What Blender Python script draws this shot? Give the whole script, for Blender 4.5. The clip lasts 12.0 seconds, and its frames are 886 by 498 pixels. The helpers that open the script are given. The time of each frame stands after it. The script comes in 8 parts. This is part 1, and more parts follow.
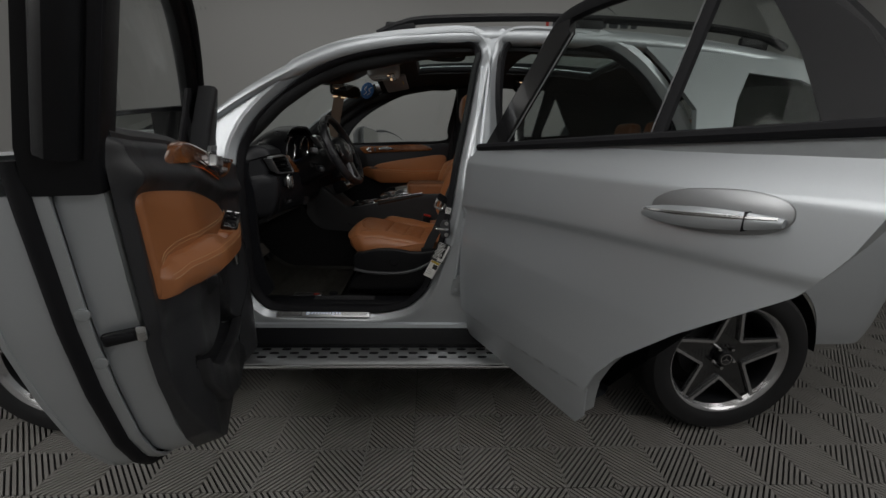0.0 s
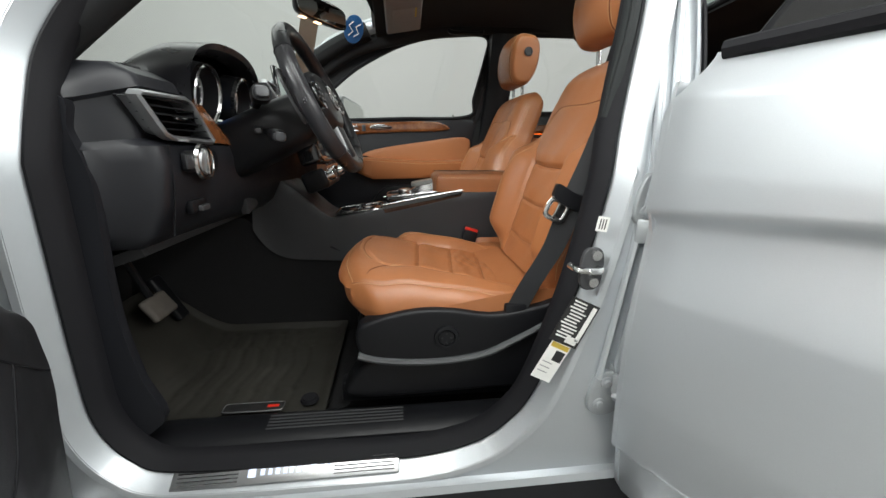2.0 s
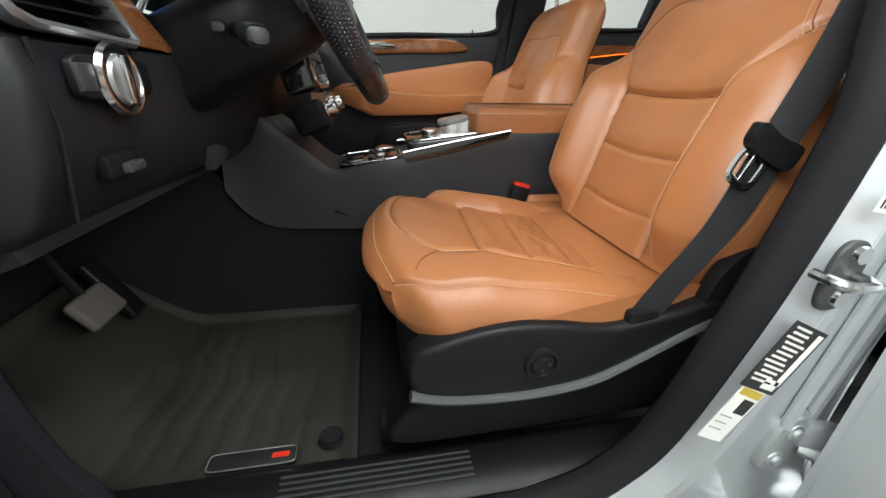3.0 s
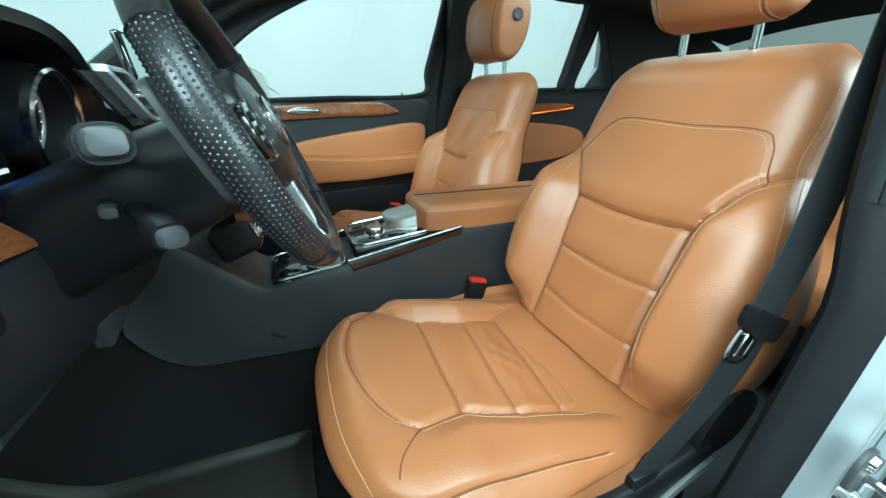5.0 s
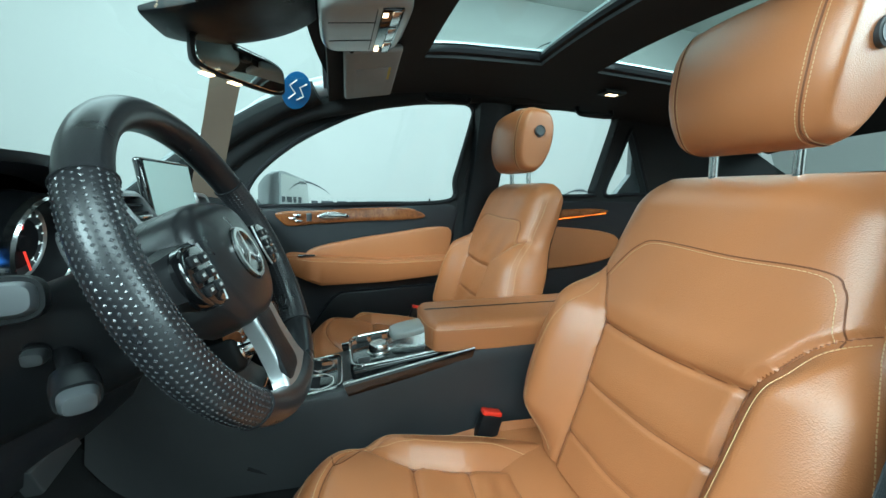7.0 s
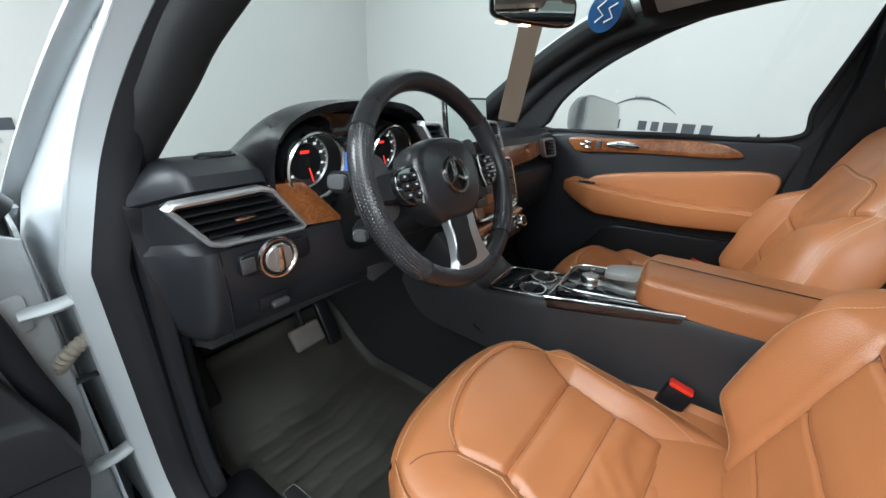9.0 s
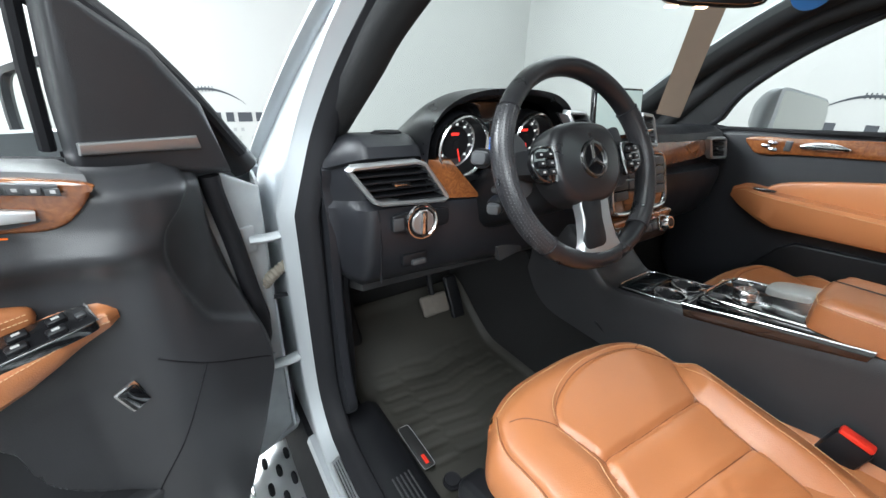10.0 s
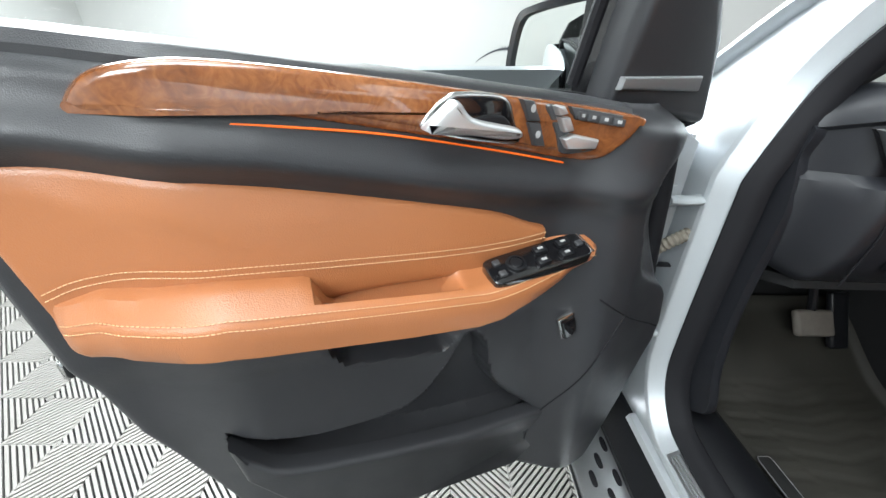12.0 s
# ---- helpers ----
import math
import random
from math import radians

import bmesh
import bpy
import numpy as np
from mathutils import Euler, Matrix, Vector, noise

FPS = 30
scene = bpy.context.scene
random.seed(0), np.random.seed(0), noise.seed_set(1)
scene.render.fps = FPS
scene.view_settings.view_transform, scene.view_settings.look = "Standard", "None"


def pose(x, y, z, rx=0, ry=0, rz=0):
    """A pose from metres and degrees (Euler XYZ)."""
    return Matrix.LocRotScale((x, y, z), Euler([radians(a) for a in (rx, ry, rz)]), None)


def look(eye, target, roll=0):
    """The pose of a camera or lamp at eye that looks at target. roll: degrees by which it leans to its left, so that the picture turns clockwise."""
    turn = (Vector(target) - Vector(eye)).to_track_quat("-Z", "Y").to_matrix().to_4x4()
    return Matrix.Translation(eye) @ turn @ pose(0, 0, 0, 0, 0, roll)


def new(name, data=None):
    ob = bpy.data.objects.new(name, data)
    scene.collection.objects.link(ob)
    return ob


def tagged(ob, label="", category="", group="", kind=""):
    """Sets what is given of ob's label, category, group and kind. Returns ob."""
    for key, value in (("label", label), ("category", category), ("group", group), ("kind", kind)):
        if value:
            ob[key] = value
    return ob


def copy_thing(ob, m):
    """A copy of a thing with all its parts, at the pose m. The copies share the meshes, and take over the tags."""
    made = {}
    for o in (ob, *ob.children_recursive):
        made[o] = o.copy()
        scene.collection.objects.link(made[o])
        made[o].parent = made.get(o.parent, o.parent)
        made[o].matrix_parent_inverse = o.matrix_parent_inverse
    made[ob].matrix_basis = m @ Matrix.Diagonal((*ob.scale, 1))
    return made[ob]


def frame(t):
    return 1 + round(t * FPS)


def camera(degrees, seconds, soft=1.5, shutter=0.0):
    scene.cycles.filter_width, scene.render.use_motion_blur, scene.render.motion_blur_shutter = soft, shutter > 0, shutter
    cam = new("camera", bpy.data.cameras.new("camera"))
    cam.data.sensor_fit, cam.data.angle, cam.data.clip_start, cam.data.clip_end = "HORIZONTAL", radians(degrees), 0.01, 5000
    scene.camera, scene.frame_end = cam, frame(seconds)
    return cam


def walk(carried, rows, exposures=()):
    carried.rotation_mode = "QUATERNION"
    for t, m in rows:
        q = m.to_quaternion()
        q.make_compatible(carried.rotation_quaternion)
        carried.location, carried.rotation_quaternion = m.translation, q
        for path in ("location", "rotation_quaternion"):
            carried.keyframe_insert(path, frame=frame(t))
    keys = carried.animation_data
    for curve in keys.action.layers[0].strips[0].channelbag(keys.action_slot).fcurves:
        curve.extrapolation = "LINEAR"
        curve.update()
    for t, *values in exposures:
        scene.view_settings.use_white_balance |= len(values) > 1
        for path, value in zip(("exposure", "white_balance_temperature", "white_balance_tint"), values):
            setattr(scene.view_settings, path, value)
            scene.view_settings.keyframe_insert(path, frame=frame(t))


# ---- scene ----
cam = camera(99.1, 12.0)
PATH = [
    (0, (-0.069, -2.391, 1.302), (0.007, -0.472, 0.746), 1.2),
    (0.5, (-0.151, -2.181, 1.308), (-0.07, -0.255, 0.775), 1.1),
    (1, (-0.218, -1.929, 1.235), (-0.066, 0.005, 0.748), 0.8),
    (1.5, (-0.245, -1.687, 1.212), (-0.054, 0.243, 0.722), 0.6),
    (2, (-0.345, -1.405, 1.136), (-0.089, 0.509, 0.614), 1.2),
    (2.5, (-0.413, -1.192, 1.087), (-0.114, 0.679, 0.446), 1.2),
    (2.7, (-0.435, -1.136, 1.094), (-0.112, 0.702, 0.373), 1.3),
    (4.3, (-0.495, -0.916, 1.127), (-0.043, 0.806, 0.217), 1.8),
    (4.5, (-0.489, -0.911, 1.175), (0.042, 0.792, 0.27), 1.8),
    (5, (-0.487, -0.894, 1.278), (0.228, 0.822, 0.54), 1.3),
    (5.5, (-0.516, -0.876, 1.319), (0.344, 0.901, 1.001), 1.4),
    (6, (-0.475, -0.867, 1.346), (0.366, 0.941, 1.19), 1.0),
    (6.5, (-0.456, -0.845, 1.339), (0.364, 0.972, 1.181), 1.3),
    (7, (-0.395, -0.835, 1.323), (0.149, 1.067, 1.029), 1.7),
    (7.5, (-0.276, -0.912, 1.324), (-0.296, 1.016, 0.794), 0.7),
    (7.7, (-0.252, -0.928, 1.313), (-0.495, 0.967, 0.722), 1.0),
    (9.3, (-0.135, -0.899, 1.383), (-1.3, 0.53, 0.609), 2.3),
    (9.5, (-0.119, -0.914, 1.376), (-1.402, 0.415, 0.609), 2.0),
    (10, (-0.104, -0.944, 1.35), (-1.606, 0.12, 0.568), 2.1),
    (10.5, (-0.136, -1.0, 1.324), (-1.737, -0.134, 0.496), 1.7),
    (11, (-0.217, -1.127, 1.309), (-1.88, -0.444, 0.432), 1.5),
    (11.5, (-0.246, -1.259, 1.302), (-1.978, -0.891, 0.373), 1.4),
    (12, (-0.255, -1.302, 1.3), (-2.013, -1.26, 0.348), 1.1),
]
EXPOSURE = [(0.0, -1.7, 6500, 10), (0.3, -0.75, 6500, 9), (0.6, 0.0, 6450, 7), (1.0, 0.05, 6400, 6), (1.5, 0.28, 6400, 6), (2.7, 0.75, 6300, 5), (4.3, 1.25, 5700, -17),
            (5.0, 1.25, 4980, -24), (7.0, 1.08, 5050, -22), (7.7, 0.98, 5500, -14), (9.3, 1.15, 5850, 3), (10.5, 1.46, 5950, 4), (11.2, 1.42, 5980, 4), (12.0, 1.18, 6000, 4)]
walk(cam, [(t, look(eye, target, roll)) for t, eye, target, roll in PATH], EXPOSURE)

# studio light: added, unseen area lamps under the ceiling of a closed white room
world = bpy.data.worlds.new("studio")
scene.world = world
world.use_nodes = True
world.node_tree.nodes["Background"].inputs[0].default_value = (0.9, 0.95, 1.0, 1)
world.node_tree.nodes["Background"].inputs[1].default_value = 0.05


def area(name, place, target, sx, sy, power, colour=(1.0, 0.985, 0.965)):
    d = bpy.data.lights.new(name, "AREA")
    d.shape, d.size, d.size_y, d.energy, d.color = "RECTANGLE", sx, sy, power, colour
    ob = new(name, d)
    ob.matrix_world = look(place, target)
    return ob


ROOM = (-4.4, 5.2, -4.6, 3.4, 3.5)   # x0, x1, y0, y1, height
# first two are tilted to brighten the car's open side, the third its interior
area("added_overhead_lamp", (-2.6, -2.7, 3.35), (-1.2, -1.8, 0.6), 2.6, 2.6, 285)
area("added_overhead_lamp", (2.8, -2.9, 3.35), (0.9, -1.8, 0.6), 2.6, 2.6, 205)
area("added_overhead_lamp", (0.05, -1.95, 3.40), (0.05, -1.75, 0.0), 2.0, 1.6, 62)
area("added_overhead_lamp", (-1.8, 1.9, 3.4), (-1.8, 2.1, 0), 3.4, 1.8, 30)
area("added_overhead_lamp", (2.2, 1.9, 3.4), (2.2, 2.1, 0), 3.4, 1.8, 28)

# ---- materials ----
def material(name, base, rough=0.5, metal=0.0, vary=0.0, scale=30.0, bump=0.0, bscale=400.0, coat=0.0, spec=0.5, sheen=0.0, tint=None, kind="noise", rvary=0.0):
    m = bpy.data.materials.new(name)
    m.use_nodes = True
    n, l = m.node_tree.nodes, m.node_tree.links
    b = n["Principled BSDF"]
    b.inputs["Base Color"].default_value = (*base, 1)
    b.inputs["Roughness"].default_value = rough
    b.inputs["Metallic"].default_value = metal
    b.inputs["Coat Weight"].default_value = coat
    b.inputs["Coat Roughness"].default_value = 0.04
    b.inputs["Specular IOR Level"].default_value = spec
    b.inputs["Sheen Weight"].default_value = sheen
    co = n.new("ShaderNodeTexCoord")
    if vary > 0 or rvary > 0:
        big = n.new("ShaderNodeTexNoise")
        big.inputs["Scale"].default_value = scale
        big.inputs["Detail"].default_value = 6
        l.new(co.outputs["Object"], big.inputs["Vector"])
    if vary > 0:
        ramp = n.new("ShaderNodeMix")
        ramp.data_type = "RGBA"
        other = tint or tuple(c * 0.6 for c in base)
        ramp.inputs[6].default_value = (*[c * (1 + vary * 0.3) for c in base], 1)
        ramp.inputs[7].default_value = (*[a * (1 - vary) + o * vary for a, o in zip(base, other)], 1)
        l.new(big.outputs["Fac"], ramp.inputs[0])
        l.new(ramp.outputs[2], b.inputs["Base Color"])
    if rvary > 0:
        mr = n.new("ShaderNodeMapRange")
        mr.inputs[1].default_value, mr.inputs[2].default_value = 0.3, 0.7
        mr.inputs[3].default_value, mr.inputs[4].default_value = max(0.02, rough - rvary), min(1, rough + rvary)
        l.new(big.outputs["Fac"], mr.inputs[0])
        l.new(mr.outputs[0], b.inputs["Roughness"])
    if bump > 0:
        if kind == "grain":
            fine = n.new("ShaderNodeTexVoronoi")
            fine.inputs["Scale"].default_value = bscale
            out = fine.outputs["Distance"]
        else:
            fine = n.new("ShaderNodeTexNoise")
            fine.inputs["Scale"].default_value = bscale
            fine.inputs["Detail"].default_value = 3
            out = fine.outputs["Fac"]
        l.new(co.outputs["Object"], fine.inputs["Vector"])
        bp = n.new("ShaderNodeBump")
        bp.inputs["Strength"].default_value = bump
        bp.inputs["Distance"].default_value = 0.002
        l.new(out, bp.inputs["Height"])
        l.new(bp.outputs[0], b.inputs["Normal"])
    return m


def glowing(name, colour, strength):
    m = bpy.data.materials.new(name)
    m.use_nodes = True
    b = m.node_tree.nodes["Principled BSDF"]
    b.inputs["Base Color"].default_value = (*colour, 1)
    b.inputs["Emission Color"].default_value = (*colour, 1)
    b.inputs["Emission Strength"].default_value = strength
    return m


def pane_material(name, tint, gloss=1.0, steepness=0.28):
    """Thin glass: tinted see-through with a Fresnel gloss."""
    m = bpy.data.materials.new(name)
    m.use_nodes = True
    n, l = m.node_tree.nodes, m.node_tree.links
    n.remove(n["Principled BSDF"])
    t, g = n.new("ShaderNodeBsdfTransparent"), n.new("ShaderNodeBsdfGlossy")
    t.inputs[0].default_value = (*tint, 1)
    g.inputs["Roughness"].default_value = 0.02
    g.inputs[0].default_value = (gloss, gloss, gloss, 1)
    f, mix = n.new("ShaderNodeLayerWeight"), n.new("ShaderNodeMixShader")
    steep, lift = n.new("ShaderNodeMath"), n.new("ShaderNodeMath")
    steep.operation, lift.operation = "POWER", "MULTIPLY_ADD"
    f.inputs[0].default_value, steep.inputs[1].default_value = 0.5, 4.0
    lift.inputs[1].default_value, lift.inputs[2].default_value = steepness, 0.02
    l.new(f.outputs["Facing"], steep.inputs[0])
    l.new(steep.outputs[0], lift.inputs[0])
    l.new(lift.outputs[0], mix.inputs[0])
    l.new(t.outputs[0], mix.inputs[1])
    l.new(g.outputs[0], mix.inputs[2])
    l.new(mix.outputs[0], n["Material Output"].inputs[0])
    return m


def burl_wood(name):
    m = material(name, (0.2, 0.07, 0.02), 0.22, coat=1.0)
    n, l = m.node_tree.nodes, m.node_tree.links
    b = n["Principled BSDF"]
    co = n.new("ShaderNodeTexCoord")
    warp, rings, ramp = n.new("ShaderNodeTexNoise"), n.new("ShaderNodeTexNoise"), n.new("ShaderNodeValToRGB")
    warp.inputs["Scale"].default_value, warp.inputs["Detail"].default_value, warp.inputs["Distortion"].default_value = 9, 5, 1.5
    rings.inputs["Scale"].default_value, rings.inputs["Detail"].default_value, rings.inputs["Distortion"].default_value = 55, 6, 2.5
    mixer = n.new("ShaderNodeMath")
    mixer.operation = "MULTIPLY_ADD"
    mixer.inputs[1].default_value = 0.5
    half = n.new("ShaderNodeMath")
    half.operation = "MULTIPLY"
    half.inputs[1].default_value = 0.5
    l.new(co.outputs["Object"], warp.inputs["Vector"])
    l.new(co.outputs["Object"], rings.inputs["Vector"])
    l.new(rings.outputs["Fac"], half.inputs[0])
    l.new(warp.outputs["Fac"], mixer.inputs[0])
    l.new(half.outputs[0], mixer.inputs[2])
    l.new(mixer.outputs[0], ramp.inputs[0])
    e = ramp.color_ramp.elements
    e[0].position, e[0].color = 0.28, (0.085, 0.030, 0.011, 1)
    e[1].position, e[1].color = 0.74, (0.31, 0.122, 0.038, 1)
    mid = ramp.color_ramp.elements.new(0.5)
    mid.color = (0.18, 0.061, 0.018, 1)
    l.new(ramp.outputs[0], b.inputs["Base Color"])
    return m


PAINT = material("silver_paint", (0.52, 0.55, 0.575), 0.40, metal=0.58, coat=0.55, vary=0.12, scale=900, bump=0.02, bscale=1500, rvary=0.04)
LEATHER = material("tan_leather", (0.355, 0.136, 0.050), 0.33, spec=0.6, vary=0.55, scale=4.5, bump=0.17, bscale=620, kind="grain", tint=(0.27, 0.102, 0.040), rvary=0.03)
THREAD = material("cream_thread", (0.56, 0.37, 0.20), 0.7)
# darker leather tone that paints the shade lying in the seat seams
SEAM_SHADE = material("seam_shade_leather", (0.16, 0.055, 0.020), 0.6)
BLACK_SOFT = material("black_soft_trim", (0.0150, 0.0157, 0.0190), 0.42, vary=0.4, scale=12, bump=0.10, bscale=900, kind="grain", rvary=0.06, spec=0.36)
BLACK_HARD = material("black_hard_plastic", (0.0082, 0.0085, 0.0100), 0.40, vary=0.3, scale=20, bump=0.12, bscale=900, rvary=0.06, spec=0.24)
VINYL = material("black_grained_vinyl", (0.0270, 0.0276, 0.0305), 0.40, vary=0.4, scale=12, bump=0.14, bscale=700, kind="grain", rvary=0.06, spec=0.45)
SEAL_CLOTH = material("dark_cloth_faced_seal", (0.016, 0.0185, 0.019), 0.75, vary=0.2, scale=60, bump=0.3, bscale=900, spec=0.3)
GREY_HARD = material("dark_grey_plastic", (0.040, 0.041, 0.044), 0.45, vary=0.3, scale=20, bump=0.1, bscale=900)
BLACK_LEATHER = material("black_leather", (0.0115, 0.0115, 0.0135), 0.30, vary=0.3, scale=25, bump=0.07, bscale=800, kind="grain", rvary=0.04)
PIANO = material("piano_black", (0.006, 0.006, 0.007), 0.08, coat=1.0)
GLOSS_DARK = material("gloss_dark_applique", (0.012, 0.012, 0.013), 0.14, coat=0.6)
GAITER = material("grey_ribbed_rubber", (0.14, 0.125, 0.10), 0.7, vary=0.4, scale=40)
SKIRT_GREY = material("satin_grey_plastic", (0.085, 0.088, 0.092), 0.33, vary=0.2, scale=20)
STALK_GREY = material("satin_grey_stalk_cap", (0.055, 0.057, 0.062), 0.36, vary=0.1, scale=60)
# paler than the grip leather: paints the highlights on its dimples
DIMPLE_GLINT = material("dimple_glint_leather", (0.045, 0.045, 0.05), 0.22)
RUBBER = material("black_rubber", (0.008, 0.008, 0.010), 0.7, vary=0.3, scale=40, bump=0.15, bscale=600, spec=0.25)
TYRE = material("tyre_rubber", (0.013, 0.013, 0.014), 0.7, spec=0.3, vary=0.4, scale=30, bump=0.2, bscale=200)
CHROME = material("satin_chrome", (0.62, 0.62, 0.62), 0.18, metal=1.0, rvary=0.05, scale=60)
SATIN_SILVER = material("satin_silver_lever", (0.60, 0.605, 0.61), 0.36, metal=0.75, vary=0.08, scale=60)
SILVER_TRIM = material("silver_trim", (0.38, 0.39, 0.40), 0.35, metal=0.8, vary=0.1, scale=80)
ALUMINIUM = material("brushed_aluminium", (0.55, 0.56, 0.57), 0.34, metal=0.9, vary=0.2, scale=60, bump=0.05, bscale=900)
ALLOY = material("machined_alloy", (0.5, 0.5, 0.51), 0.25, metal=0.9, vary=0.15, scale=50)
WOOD = burl_wood("burl_walnut")
CARPET = material("black_carpet", (0.0070, 0.0070, 0.0078), 0.95, vary=0.5, scale=60, bump=0.8, bscale=700)
MAT_RUBBER = material("worn_rubber_mat", (0.0105, 0.0105, 0.0092), 0.55, vary=1.0, scale=9, tint=(0.036, 0.033, 0.026), bump=0.2, bscale=300, rvary=0.12)
HEADLINER = material("black_headliner_cloth", (0.0070, 0.0076, 0.0085), 0.9, vary=0.3, scale=80, bump=0.4, bscale=900)
VISOR_CLOTH = material("dark_visor_vinyl", (0.26, 0.265, 0.26), 0.7, vary=0.2, scale=40, bump=0.2, bscale=700)
CONSOLE_GREY = material("smoke_grey_plastic", (0.30, 0.31, 0.30), 0.3, vary=0.15, scale=30, coat=0.4)
WEBBING = material("black_seat_belt_webbing", (0.014, 0.015, 0.017), 0.6, vary=0.2, scale=60, bump=0.5, bscale=900)
GALVANISED = material("sealed_painted_steel", (0.34, 0.36, 0.37), 0.5, metal=0.4, vary=0.35, scale=35, bump=0.1, bscale=120)
BRAKE_PAD = material("worn_pedal_rubber", (0.13, 0.115, 0.10), 0.7, vary=0.6, scale=50, bump=0.4, bscale=300)
WHITE_WALL = material("white_studio_wall", (0.46, 0.46, 0.45), 0.75, vary=0.06, scale=1.2, bump=0.05, bscale=60)
CEILING = material("white_ceiling", (0.7, 0.7, 0.68), 0.85, vary=0.05, scale=2, bump=0.05, bscale=40)
TILE_GREY = material("grey_rib_tile", (0.215, 0.207, 0.195), 0.5, vary=0.5, scale=11, bump=0.1, bscale=250, tint=(0.12, 0.112, 0.1))
TILE_DARK = material("dark_underfloor", (0.012, 0.012, 0.012), 0.8, vary=0.4, scale=20)
INK = material("dark_grey_vinyl_lettering", (0.045, 0.05, 0.06), 0.55)
INK_RED = material("red_vinyl_lettering", (0.45, 0.03, 0.02), 0.55)
INK_PALE = material("pale_grey_vinyl_lettering", (0.32, 0.32, 0.32), 0.6)
WHITE_PAPER = material("white_paper_label", (0.75, 0.75, 0.72), 0.6, vary=0.06, scale=40)
BLACK_LABEL = material("black_label", (0.015, 0.015, 0.015), 0.45)
YELLOW_LABEL = material("yellow_label", (0.5, 0.36, 0.05), 0.5)
RED_PLASTIC = material("red_plastic", (0.62, 0.03, 0.015), 0.35)
BLUE_PAPER = material("blue_sticker", (0.03, 0.14, 0.38), 0.5, vary=0.1)
TAG_BROWN = material("brown_card_tag", (0.16, 0.12, 0.09), 0.75, vary=0.2, scale=30)
# even glow that stands in for the pale reflection on the central screen
SCREEN_SHEEN = glowing("pale_screen_sheen", (0.30, 0.36, 0.34), 0.30)
SCREEN = material("dark_screen_glass", (0.012, 0.016, 0.018), 0.06, coat=1.0)
DIAL = material("dial_face", (0.055, 0.056, 0.06), 0.4)
DIAL_MARK = glowing("dial_marks", (0.75, 0.75, 0.72), 0.35)
DIAL_RED = glowing("dial_red", (0.7, 0.03, 0.02), 0.6)
DISPLAY_BLUE = glowing("lit_blue_display", (0.05, 0.12, 0.4), 0.8)
LINE_GLOW = glowing("amber_door_line", (1.0, 0.17, 0.01), 0.045)
AMBER_GLOW = glowing("amber_ambient_light", (1.0, 0.16, 0.01), 1.6)
LAMP_GLOW = glowing("lit_courtesy_lamp", (1.0, 0.62, 0.36), 2.6)
WARM_GLOW = glowing("lit_warm_lens", (1.0, 0.48, 0.20), 0.9)
BADGE_GLOW = glowing("lit_sill_badge", (0.75, 0.82, 1.0), 0.30)
MIRROR = material("mirror_glass", (0.8, 0.82, 0.8), 0.02, metal=1.0)
CLEAR_PANE = pane_material("windscreen_glass", (0.92, 0.965, 0.95))
TINTED_PANE = pane_material("tinted_privacy_glass", (0.52, 0.54, 0.53))
DOOR_PANE = pane_material("lightly_tinted_door_glass", (0.74, 0.77, 0.755))
SIDE_PANE = pane_material("green_side_glass", (0.985, 0.997, 0.992), 1.0, 0.12)
ROOF_PANE = pane_material("tinted_roof_glass", (0.66, 0.75, 0.72))

# ---- shape tools ----
def mesh(verts, faces):
    bm = bmesh.new()
    vs = [bm.verts.new(v) for v in verts]
    for f in faces:
        try:
            bm.faces.new([vs[i] for i in f])
        except ValueError:
            pass
    return bm


def join(*bms):
    out = bms[0]
    for b in bms[1:]:
        off = {}
        for v in b.verts:
            off[v] = out.verts.new(v.co)
        for f in b.faces:
            try:
                out.faces.new([off[v] for v in f.verts])
            except ValueError:
                pass
        b.free()
    return out


def moved(bm, m):
    bmesh.ops.transform(bm, matrix=m, verts=bm.verts)
    return bm


def part(name, bm, mat, parent=None, label="", m=None, smooth=38):
    bmesh.ops.recalc_face_normals(bm, faces=bm.faces)
    me = bpy.data.meshes.new(name)
    bm.to_mesh(me)
    bm.free()
    for p in me.polygons:
        p.use_smooth = True
    me.set_sharp_from_angle(angle=radians(smooth))
    me.materials.append(mat)
    ob = new(name, me)
    if parent is not None:
        ob.parent = parent
    if m is not None:
        ob.matrix_local = m
    if label:
        ob["label"] = label
    return ob


def holder(name, parent=None, m=None):
    ob = new(name)
    ob.empty_display_size = 0.05
    if parent is not None:
        ob.parent = parent
    if m is not None:
        ob.matrix_local = m
    return ob


def sm(pts, n=60, closed=False):
    """A smooth run of n points through the given ones."""
    p = np.array(pts, float)
    k = len(p)
    out = []
    segs = k if closed else k - 1
    for i in range(n):
        s = i * segs / (n if closed else n - 1)
        j = min(int(s), segs - 1)
        f = s - j
        if closed:
            a, b, c, d = p[(j - 1) % k], p[j % k], p[(j + 1) % k], p[(j + 2) % k]
        else:
            a, b, c, d = p[max(j - 1, 0)], p[j], p[j + 1], p[min(j + 2, k - 1)]
        out.append(0.5 * (2 * b + (c - a) * f + (2 * a - 5 * b + 4 * c - d) * f * f + (3 * b - a - 3 * c + d) * f ** 3))
    return np.array(out)


